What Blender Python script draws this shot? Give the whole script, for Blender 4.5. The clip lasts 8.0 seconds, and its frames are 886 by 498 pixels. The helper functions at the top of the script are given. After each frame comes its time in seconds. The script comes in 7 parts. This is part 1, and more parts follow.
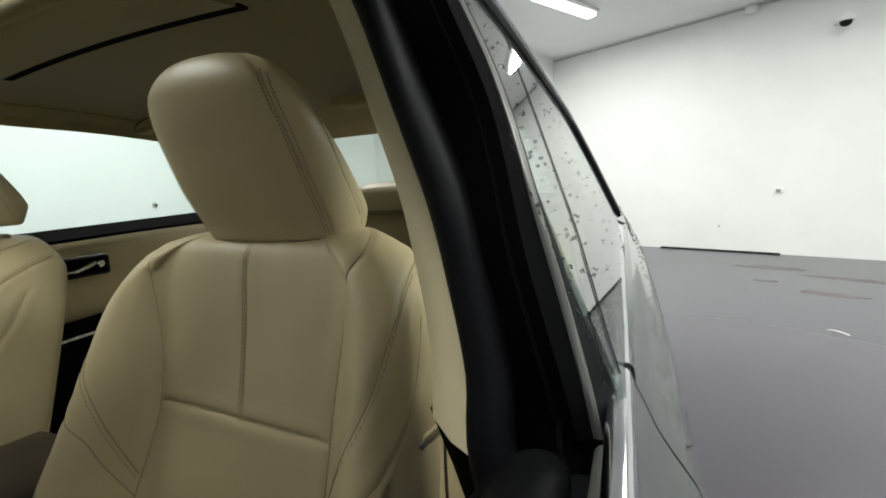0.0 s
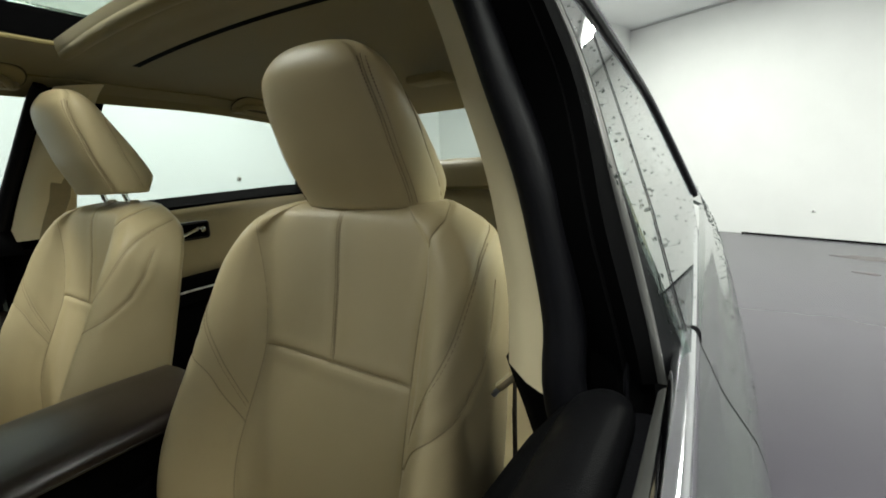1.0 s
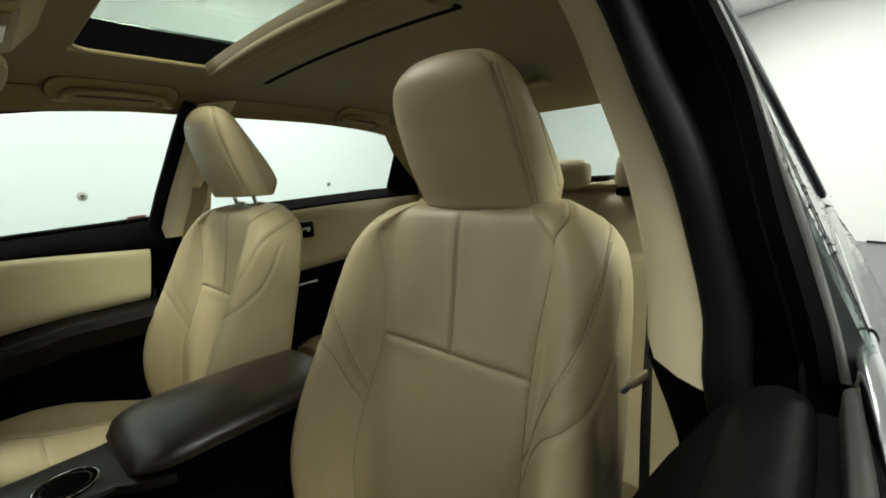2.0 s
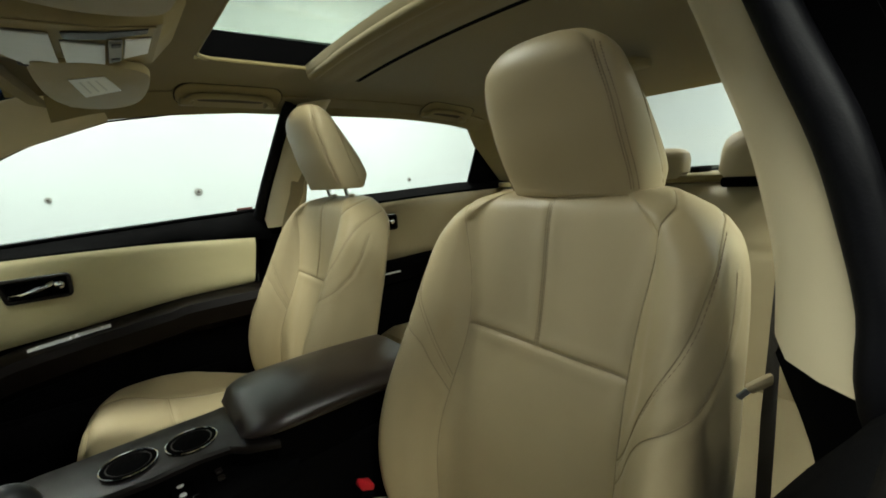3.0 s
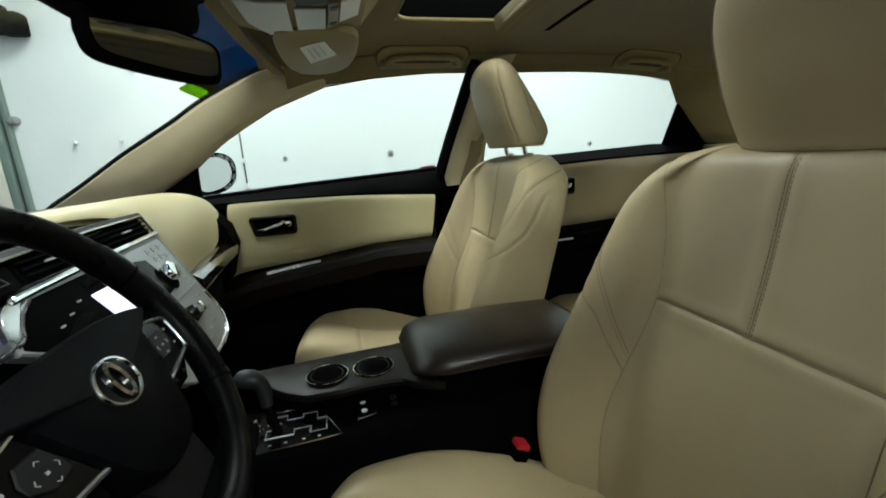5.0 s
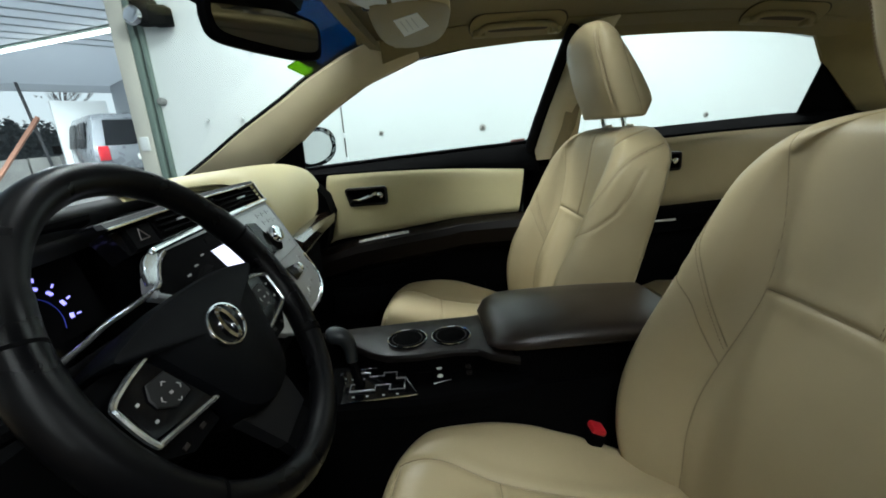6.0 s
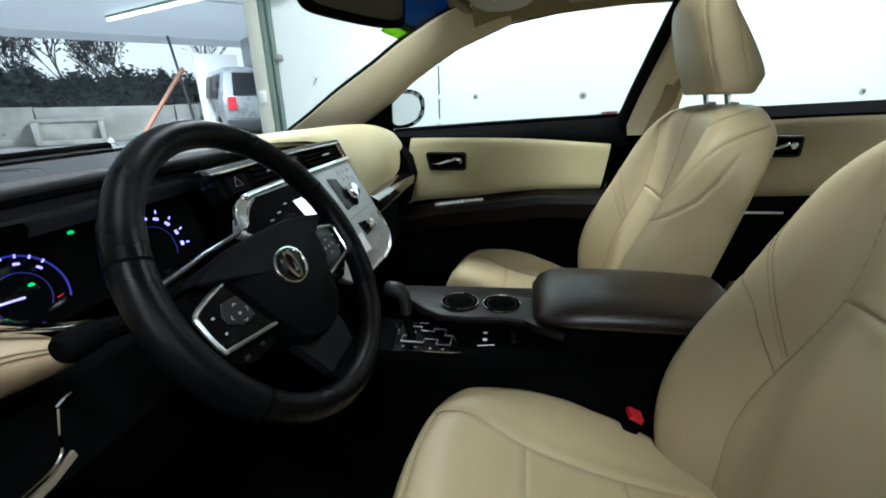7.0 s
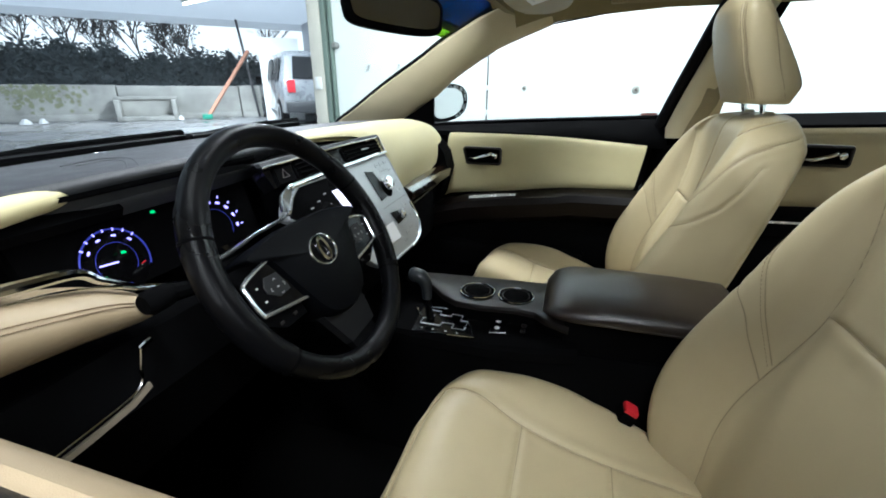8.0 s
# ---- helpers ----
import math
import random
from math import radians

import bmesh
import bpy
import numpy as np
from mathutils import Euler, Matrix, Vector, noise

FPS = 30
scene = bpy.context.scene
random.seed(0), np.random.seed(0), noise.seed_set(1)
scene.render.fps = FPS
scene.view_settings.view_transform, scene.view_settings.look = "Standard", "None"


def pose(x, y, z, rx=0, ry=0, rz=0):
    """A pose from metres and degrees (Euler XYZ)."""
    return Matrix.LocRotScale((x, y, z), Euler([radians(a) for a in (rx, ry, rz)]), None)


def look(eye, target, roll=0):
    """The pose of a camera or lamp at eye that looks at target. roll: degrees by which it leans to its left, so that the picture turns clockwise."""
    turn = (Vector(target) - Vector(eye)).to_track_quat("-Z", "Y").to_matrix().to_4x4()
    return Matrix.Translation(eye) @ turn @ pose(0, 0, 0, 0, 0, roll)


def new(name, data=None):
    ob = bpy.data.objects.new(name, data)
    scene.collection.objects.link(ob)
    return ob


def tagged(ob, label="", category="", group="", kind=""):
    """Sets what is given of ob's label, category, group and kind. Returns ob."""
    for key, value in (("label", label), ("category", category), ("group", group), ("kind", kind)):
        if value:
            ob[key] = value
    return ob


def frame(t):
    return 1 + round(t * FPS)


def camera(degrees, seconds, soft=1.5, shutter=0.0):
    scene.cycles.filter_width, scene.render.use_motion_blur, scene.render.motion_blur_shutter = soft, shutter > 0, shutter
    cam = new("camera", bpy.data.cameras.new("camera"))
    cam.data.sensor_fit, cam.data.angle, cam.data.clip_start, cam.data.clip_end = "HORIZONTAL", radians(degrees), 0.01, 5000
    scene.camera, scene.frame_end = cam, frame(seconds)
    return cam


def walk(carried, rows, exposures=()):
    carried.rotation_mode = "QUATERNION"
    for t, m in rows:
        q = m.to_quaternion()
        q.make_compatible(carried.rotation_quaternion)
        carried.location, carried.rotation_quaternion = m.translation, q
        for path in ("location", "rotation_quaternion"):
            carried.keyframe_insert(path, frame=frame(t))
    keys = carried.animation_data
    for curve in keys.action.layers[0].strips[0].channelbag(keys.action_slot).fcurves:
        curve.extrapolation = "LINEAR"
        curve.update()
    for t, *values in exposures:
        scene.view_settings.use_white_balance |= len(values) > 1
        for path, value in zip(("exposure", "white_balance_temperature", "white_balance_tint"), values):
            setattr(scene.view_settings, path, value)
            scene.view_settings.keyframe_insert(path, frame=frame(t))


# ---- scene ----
cam = camera(92.65, 8.0, 1.8)
PATH = [  # seconds, x, y, z, yaw, pitch, roll
    (0, 0.8448, 0.2200, 1.0748, 24.49, -8.34, -2.98),
    (0.5, 0.8552, 0.1934, 1.0753, 28.01, -9.89, -2.49),
    (1, 0.8476, 0.1705, 1.0711, 32.71, -10.87, -2.42),
    (1.5, 0.8283, 0.1433, 1.0672, 37.83, -10.78, -2.96),
    (1.7, 0.8188, 0.1258, 1.0706, 39.57, -10.35, -2.85),
    (2.8, 0.7986, 0.0978, 1.0613, 50.57, -9.57, -4.07),
    (3, 0.7942, 0.0945, 1.0598, 52.66, -9.77, -3.76),
    (3.5, 0.7782, 0.0900, 1.0550, 58.67, -10.00, -3.04),
    (4, 0.7704, 0.0900, 1.0495, 64.41, -10.67, -3.13),
    (4.5, 0.7653, 0.0906, 1.0441, 70.10, -11.52, -3.13),
    (5.8, 0.7609, 0.1074, 1.0330, 85.51, -14.81, -3.83),
    (6, 0.7658, 0.1092, 1.0324, 88.23, -15.23, -3.78),
    (6.5, 0.7774, 0.1286, 1.0350, 94.49, -17.12, -3.32),
    (7, 0.7923, 0.1642, 1.0422, 100.60, -19.32, -1.23),
    (7.5, 0.8169, 0.1996, 1.0576, 104.11, -20.66, 0.39),
    (8, 0.8468, 0.2236, 1.0755, 106.90, -20.95, 0.23),
]
walk(cam, [(t, pose(x, y, z, 0, 0, yaw) @ pose(0, 0, 0, 90 + pitch) @ pose(0, 0, 0, 0, 0, roll)) for t, x, y, z, yaw, pitch, roll in PATH], [(0, -0.05, 6600, 7), (1.5, 0.04, 6700, 4), (3.0, 0.18, 6750, 3), (4.5, 0.07, 6400, 4), (6.5, 0.24, 5950, 7), (7.2, 0.52, 5850, 9), (8, 0.75, 5850, 11)])
SKY, LAMP = 0.15, 80.0

# ---- light ----
world = bpy.data.worlds.new("sky_world")
scene.world = world
world.use_nodes = True
wn = world.node_tree.nodes
sky = wn.new("ShaderNodeTexSky")
sky.sky_type = "NISHITA"
sky.sun_disc = False
sky.sun_elevation, sky.sun_rotation = radians(48), radians(146)
sky.air_density, sky.dust_density, sky.ozone_density = 1.0, 1.0, 1.0
# a bright overcast: the clear sky veiled by white cloud
veil = wn.new("ShaderNodeMix")
veil.data_type = "RGBA"
veil.inputs[0].default_value = 0.85
veil.inputs[7].default_value = (6.2, 6.5, 6.9, 1)
world.node_tree.links.new(sky.outputs[0], veil.inputs[6])
world.node_tree.links.new(veil.outputs[2], wn["Background"].inputs[0])
wn["Background"].inputs[1].default_value = SKY


def sun_lamp():
    data = bpy.data.lights.new("sun", "SUN")
    data.energy, data.angle, data.color = 1.5, radians(20), (1.0, 0.98, 0.95)
    ob = new("sun", data)
    ob.matrix_world = look((-17, -25, 34), (0, 0, 0))


sun_lamp()


# ---- materials ----
def material(name, color, rough=0.5, metal=0.0, var=0.12, scale=18.0, bump=0.0, bump_scale=300.0, coat=0.0, spec=0.5, wear=0.0, sheen=0.0, pattern="NOISE", patchy=0.06):
    """A surface: base colour varied at two scales, roughness varied by noise, fine relief."""
    m = bpy.data.materials.new(name)
    m.use_nodes = True
    nt = m.node_tree
    bsdf = nt.nodes["Principled BSDF"]
    tex = nt.nodes.new("ShaderNodeTexCoord")
    n1 = nt.nodes.new("ShaderNodeTexNoise")
    n1.inputs["Scale"].default_value, n1.inputs["Detail"].default_value = scale, 5
    n2 = nt.nodes.new("ShaderNodeTexNoise")
    n2.inputs["Scale"].default_value, n2.inputs["Detail"].default_value = scale * 0.17, 3
    nt.links.new(tex.outputs["Object"], n1.inputs["Vector"])
    nt.links.new(tex.outputs["Object"], n2.inputs["Vector"])
    add = nt.nodes.new("ShaderNodeMath")
    add.operation = "ADD"
    nt.links.new(n1.outputs[0], add.inputs[0])
    nt.links.new(n2.outputs[0], add.inputs[1])
    ramp = nt.nodes.new("ShaderNodeMapRange")
    ramp.inputs[1].default_value, ramp.inputs[2].default_value = 0.6, 1.4
    ramp.inputs[3].default_value, ramp.inputs[4].default_value = 1 - var, 1 + var
    nt.links.new(add.outputs[0], ramp.inputs[0])
    mul = nt.nodes.new("ShaderNodeVectorMath")
    mul.operation = "SCALE"
    mul.inputs[0].default_value = color
    nt.links.new(ramp.outputs[0], mul.inputs["Scale"])
    nt.links.new(mul.outputs[0], bsdf.inputs["Base Color"])
    rr = nt.nodes.new("ShaderNodeMapRange")
    rr.inputs[1].default_value, rr.inputs[2].default_value = 0.3, 0.7
    rr.inputs[3].default_value, rr.inputs[4].default_value = max(0.02, rough - patchy - wear), min(1, rough + patchy + wear)
    nt.links.new(n1.outputs[0], rr.inputs[0])
    nt.links.new(rr.outputs[0], bsdf.inputs["Roughness"])
    bsdf.inputs["Metallic"].default_value = metal
    bsdf.inputs["Specular IOR Level"].default_value = spec
    bsdf.inputs["Coat Weight"].default_value = coat
    bsdf.inputs["Coat Roughness"].default_value = 0.08
    bsdf.inputs["Sheen Weight"].default_value = sheen
    if bump:
        if pattern == "VORONOI":
            b = nt.nodes.new("ShaderNodeTexVoronoi")
        else:
            b = nt.nodes.new("ShaderNodeTexNoise")
            b.inputs["Detail"].default_value = 4
        b.inputs["Scale"].default_value = bump_scale
        nt.links.new(tex.outputs["Object"], b.inputs["Vector"])
        bn = nt.nodes.new("ShaderNodeBump")
        bn.inputs["Strength"].default_value, bn.inputs["Distance"].default_value = bump, 0.001
        nt.links.new(b.outputs[0], bn.inputs["Height"])
        nt.links.new(bn.outputs[0], bsdf.inputs["Normal"])
    return m


def glass_pane(name, tint, gloss=0.6, power=5.0):
    """Thin clear sheet: tinted passage with a Fresnel-weighted mirror coat."""
    m = bpy.data.materials.new(name)
    m.use_nodes = True
    nt = m.node_tree
    nt.nodes.remove(nt.nodes["Principled BSDF"])
    out = nt.nodes["Material Output"]
    tr = nt.nodes.new("ShaderNodeBsdfTransparent")
    tr.inputs[0].default_value = (*tint, 1)
    gl = nt.nodes.new("ShaderNodeBsdfGlossy")
    gl.inputs["Roughness"].default_value = 0.02
    lw = nt.nodes.new("ShaderNodeLayerWeight")
    lw.inputs[0].default_value = 0.5
    pw = nt.nodes.new("ShaderNodeMath")
    pw.operation = "POWER"
    pw.inputs[1].default_value = power
    nt.links.new(lw.outputs["Facing"], pw.inputs[0])
    fr = nt.nodes.new("ShaderNodeMath")
    fr.operation = "MULTIPLY_ADD"
    fr.inputs[1].default_value, fr.inputs[2].default_value = gloss, 0.02
    nt.links.new(pw.outputs[0], fr.inputs[0])
    mix = nt.nodes.new("ShaderNodeMixShader")
    nt.links.new(fr.outputs[0], mix.inputs[0])
    nt.links.new(tr.outputs[0], mix.inputs[1])
    nt.links.new(gl.outputs[0], mix.inputs[2])
    nt.links.new(mix.outputs[0], out.inputs[0])
    return m


def glow(name, color, strength):
    m = bpy.data.materials.new(name)
    m.use_nodes = True
    b = m.node_tree.nodes["Principled BSDF"]
    b.inputs["Base Color"].default_value = (*color, 1)
    b.inputs["Emission Color"].default_value = (*color, 1)
    b.inputs["Emission Strength"].default_value = strength
    return m


LEATHER = material("beige_leather", (0.415, 0.338, 0.198), 0.44, var=0.05, scale=14, bump=0.12, bump_scale=1300, pattern="VORONOI", spec=0.38)
# Tan leather, its colour lowered further to offset strong light on these pads.
KNEETAN = material("darkened_tan_leather", (0.235, 0.178, 0.108), 0.5, var=0.05, scale=14, bump=0.15, bump_scale=1200, pattern="VORONOI", spec=0.3)
SEAM = material("dark_tan_seam", (0.27, 0.215, 0.125), 0.8, var=0.1, scale=200)
THREAD = material("brown_thread", (0.17, 0.115, 0.065), 0.8, var=0.1, scale=200)
HEADLINER = material("beige_knit_fabric", (0.235, 0.19, 0.086), 0.95, var=0.05, scale=60, bump=0.5, bump_scale=1500, spec=0.1, sheen=0.2)
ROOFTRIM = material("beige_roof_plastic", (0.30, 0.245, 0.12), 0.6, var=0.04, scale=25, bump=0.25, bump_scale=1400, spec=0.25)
TRIM = material("beige_soft_plastic", (0.59, 0.51, 0.335), 0.55, var=0.04, scale=25, bump=0.25, bump_scale=1400, spec=0.35)
CREAM = material("cream_dash_vinyl", (0.56, 0.50, 0.285), 0.5, var=0.05, scale=20, bump=0.3, bump_scale=1100, pattern="VORONOI", spec=0.4)
BLACK = material("black_grained_plastic", (0.0016, 0.0016, 0.0018), 0.85, var=0.2, scale=40, bump=0.3, bump_scale=1200, spec=0.025)
GREYPAD = material("charcoal_dash_vinyl", (0.030, 0.031, 0.034), 0.5, var=0.15, scale=30, bump=0.35, bump_scale=1100, pattern="VORONOI", spec=0.35)
GLOSSBLACK = material("piano_black", (0.0025, 0.0025, 0.003), 0.12, var=0.1, scale=10, spec=0.12)
RUBBER = material("black_rubber", (0.003, 0.003, 0.004), 0.5, var=0.2, scale=40, bump=0.2, bump_scale=500, spec=0.08)
BLACKLEATHER = material("black_leather", (0.0022, 0.0022, 0.0026), 0.30, var=0.15, scale=20, bump=0.08, bump_scale=1400, pattern="VORONOI", spec=0.09)
BROWNLEATHER = material("dark_brown_leather", (0.017, 0.011, 0.009), 0.32, var=0.08, scale=20, bump=0.06, bump_scale=1400, pattern="VORONOI", spec=0.55, patchy=0.02)
DOORBROWN = material("dark_brown_door_pad", (0.0042, 0.0025, 0.002), 0.5, var=0.1, scale=20, bump=0.1, bump_scale=1300, pattern="VORONOI", spec=0.12)
CHROME = material("chrome", (0.78, 0.79, 0.80), 0.07, 1.0, var=0.03, scale=30)
SATIN = material("satin_silver_plastic", (0.40, 0.41, 0.42), 0.34, 0.55, var=0.04, scale=60, bump=0.1, bump_scale=2500)
BRIGHTTRIM = material("bright_silver_trim", (0.70, 0.71, 0.72), 0.17, 0.95, var=0.04, scale=40)
ACCENT = material("bright_accent_trim", (0.78, 0.79, 0.80), 0.24, 0.45, var=0.03, scale=40)
CONSOLE = material("dark_satin_console", (0.010, 0.008, 0.0072), 0.42, 0.0, var=0.1, scale=30, spec=0.22)
WOODTRIM = material("dark_wood_trim", (0.014, 0.008, 0.005), 0.14, var=0.5, scale=30, coat=1.0)
PANELBLACK = material("black_door_vinyl", (0.003, 0.003, 0.0034), 0.40, var=0.15, scale=30, bump=0.2, bump_scale=1300, pattern="VORONOI", spec=0.045)
DULLTRIM = material("satin_grey_trim", (0.085, 0.084, 0.08), 0.38, 0.3, var=0.06, scale=40, spec=0.4)
MOULDING = material("brushed_bright_moulding", (0.66, 0.66, 0.69), 0.13, 1.0, var=0.03, scale=30)
CARPET = material("black_carpet", (0.003, 0.003, 0.003), 1.0, var=0.3, scale=120, bump=1.0, bump_scale=900, spec=0.01)
PAINT = material("wet_grey_green_paint", (0.055, 0.066, 0.060), 0.2, 0.15, var=0.04, scale=80, coat=0.7, bump=0.05, bump_scale=1500)
GLASS = glass_pane("side_glass", (0.83, 0.88, 0.87))
WETGLASS = glass_pane("wet_side_glass", (0.80, 0.87, 0.84), 1.0, 3.5)
SHIELD = glass_pane("windshield_glass", (0.90, 0.94, 0.93), 0.25)
ROOFGLASS = glass_pane("tinted_roof_glass", (0.66, 0.72, 0.68))
BANDBLUE = glass_pane("blue_shade_band", (0.007, 0.09, 0.19), 0.05)
BANDGREEN = glass_pane("green_sticker_film", (0.30, 0.50, 0.05), 0.05)
MIRROR = material("mirror_silver", (0.85, 0.86, 0.86), 0.02, 1.0, var=0.01)
# Silver lowered so the cabin mirror seems to reflect something dark.
DARKMIRROR = material("darkened_mirror_glass", (0.33, 0.33, 0.33), 0.02, 1.0, var=0.01)
RED = material("red_button_plastic", (0.55, 0.02, 0.03), 0.35, var=0.1, scale=60)
WATER = glass_pane("water_drop", (0.40, 0.43, 0.42), 0.9)
PLATE = material("white_label", (0.66, 0.66, 0.60), 0.5, var=0.05, scale=60)
PRINT = material("grey_print", (0.26, 0.26, 0.25), 0.6)
GAUGE = glow("gauge_light", (0.36, 0.32, 1.0), 1.3)
GAUGEBLUE = glow("gauge_arc_light", (0.03, 0.04, 0.32), 0.45)
GREENLED = glow("green_lamp", (0.02, 0.7, 0.2), 0.5)
SCREEN = glow("lit_screen", (0.78, 0.76, 0.95), 0.95)
# Driver belt: the webbing below with the pillar's shadow put into its colour.
SHADEDBELT = material("shaded_webbing", (0.012, 0.010, 0.008), 0.8, var=0.1, scale=200, bump=0.6, bump_scale=1800)
BELT = material("olive_beige_webbing", (0.26, 0.215, 0.13), 0.8, var=0.1, scale=200, bump=0.6, bump_scale=1800)
WALLPAINT = material("white_wall_paint", (0.80, 0.81, 0.80), 0.6, var=0.035, scale=3.0, bump=0.25, bump_scale=60, spec=0.3)
CEILPAINT = material("white_ceiling_paint", (0.78, 0.79, 0.79), 0.7, var=0.03, scale=4.0)
EPOXY = material("grey_epoxy_floor", (0.082, 0.075, 0.092), 0.25, var=0.10, scale=0.9, patchy=0.01)
STAIN = material("dried_mud_stain", (0.074, 0.060, 0.060), 0.35, var=0.3, scale=6)
ASPHALT = material("wet_asphalt", (0.20, 0.20, 0.205), 0.3, var=0.25, scale=1.5, bump=0.4, bump_scale=60, wear=0.15)
CONCRETE = material("weathered_concrete", (0.42, 0.41, 0.38), 0.85, var=0.42, scale=3.0, bump=0.5, bump_scale=30)
MOSS = material("moss", (0.30, 0.31, 0.20), 0.9, var=0.3, scale=6)
POST = material("painted_door_post", (0.66, 0.62, 0.54), 0.6, var=0.1, scale=5)
GREENSTRIP = material("green_grey_seal", (0.16, 0.21, 0.18), 0.6, var=0.15, scale=8)
STEELROOF = material("ribbed_white_sheet", (0.62, 0.625, 0.62), 0.45, 0.0, var=0.06, scale=2)


def let_light_through(m, share):
    """Makes a sheet pass a share of daylight, as thin fibreglass does."""
    nt = m.node_tree
    tl = nt.nodes.new("ShaderNodeBsdfTranslucent")
    tl.inputs[0].default_value = (0.85, 0.88, 0.92, 1)
    mix = nt.nodes.new("ShaderNodeMixShader")
    mix.inputs[0].default_value = share
    nt.links.new(nt.nodes["Principled BSDF"].outputs[0], mix.inputs[1])
    nt.links.new(tl.outputs[0], mix.inputs[2])
    nt.links.new(mix.outputs[0], nt.nodes["Material Output"].inputs[0])


let_light_through(STEELROOF, 0.6)
BARK = material("dark_bark", (0.09, 0.08, 0.075), 0.9, var=0.3, scale=12)
# Leaf colour lifted towards blue-grey, with the yard's haze painted in.
LEAF = material("hazed_leaf", (0.085, 0.104, 0.112), 0.7, var=0.5, scale=2.0)
ORANGE = material("faded_orange_wood", (0.60, 0.29, 0.19), 0.6, var=0.2, scale=6)
SILVERCAR = material("silver_van_paint", (0.19, 0.20, 0.215), 0.3, 0.4, var=0.03, scale=5, coat=0.7)
DARKGLASS = material("dark_van_glass", (0.012, 0.013, 0.015), 0.3, var=0.1, scale=3, spec=0.03)
TAILRED = material("red_lens", (0.5, 0.02, 0.03), 0.15, var=0.1, scale=20, coat=0.6)
FIXTURE = material("white_enamel", (0.8, 0.8, 0.8), 0.4, var=0.03)
TUBE = glow("fluorescent_tube", (1.0, 0.99, 0.96), 6.0)


# ---- shapes: each gives (vertices, faces) in world metres ----
def box(x0, x1, y0, y1, z0, z1, bev=0.0, seg=2):
    bm = bmesh.new()
    bmesh.ops.create_cube(bm, size=1)
    for v in bm.verts:
        v.co = ((x0 + x1) / 2 + v.co.x * (x1 - x0), (y0 + y1) / 2 + v.co.y * (y1 - y0), (z0 + z1) / 2 + v.co.z * (z1 - z0))
    if bev:
        bmesh.ops.bevel(bm, geom=bm.edges[:], offset=bev, segments=seg, profile=0.5, affect="EDGES")
    bm.verts.index_update()
    out = [v.co.copy() for v in bm.verts], [[v.index for v in f.verts] for f in bm.faces]
    bm.free()
    return out


def moved(shape, m):
    return [m @ Vector(v) for v in shape[0]], shape[1]


def merge(*shapes):
    vs, fs = [], []
    for v, f in shapes:
        k = len(vs)
        vs += list(v)
        fs += [[i + k for i in face] for face in f]
    return vs, fs


def loft(rings, closed=True, cap=True):
    """A skin over rings of equal length."""
    n = len(rings[0])
    vs = [Vector(p) for r in rings for p in r]
    fs = []
    for i in range(len(rings) - 1):
        for j in range(n if closed else n - 1):
            k = (j + 1) % n
            fs.append([i * n + j, i * n + k, (i + 1) * n + k, (i + 1) * n + j])
    if closed and cap:
        fs.append(list(range(n))[::-1])
        fs.append([(len(rings) - 1) * n + j for j in range(n)])
    return vs, fs


def thick(rings, d):
    """An open sheet given thickness d along the vector d."""
    d = Vector(d)
    return loft([[Vector(p) for p in r] + [Vector(p) + d for p in reversed(r)] for r in rings])


def smooth_line(pts, n=8):
    """A Catmull-Rom line through points."""
    p = [Vector(q) for q in pts]
    p = [p[0] * 2 - p[1]] + p + [p[-1] * 2 - p[-2]]
    out = []
    for i in range(1, len(p) - 2):
        for k in range(n):
            t = k / n
            a, b, c, d = p[i - 1:i + 3]
            out.append(0.5 * (2 * b + (c - a) * t + (2 * a - 5 * b + 4 * c - d) * t * t + (3 * b - a - 3 * c + d) * t ** 3))
    out.append(p[-2])
    return out


def tube(path, r, n=10, closed=False, flat=1.0, ref=(0, 0, 1)):
    """A round bar along a line; r may be a number or one for each point."""
    path = [Vector(p) for p in path]
    rings = []
    last = Vector(ref)
    for i, p in enumerate(path):
        a = path[(i - 1) % len(path)] if closed else path[max(0, i - 1)]
        b = path[(i + 1) % len(path)] if closed else path[min(len(path) - 1, i + 1)]
        t = (b - a).normalized()
        u = last - t * last.dot(t)
        if u.length < 1e-4:
            u = t.orthogonal()
        u.normalize()
        last = u
        w = t.cross(u)
        rad = r[i] if isinstance(r, (list, tuple)) else r
        rings.append([p + (u * math.cos(2 * math.pi * k / n) + w * math.sin(2 * math.pi * k / n) * flat) * rad for k in range(n)])
    if closed:
        rings.append(rings[0])
        return loft(rings, cap=False)
    return loft(rings)


def rod(a, b, r, n=12, r2=None):
    return tube([a, b], [r, r if r2 is None else r2], n)


def disc_stack(centre, axis, rows, n=32):
    """A turned shape: rows of (distance along axis, radius)."""
    c, ax = Vector(centre), Vector(axis).normalized()
    u = ax.orthogonal().normalized()
    w = ax.cross(u)
    return loft([[c + ax * h + (u * math.cos(2 * math.pi * k / n) + w * math.sin(2 * math.pi * k / n)) * r for k in range(n)] for h, r in rows])


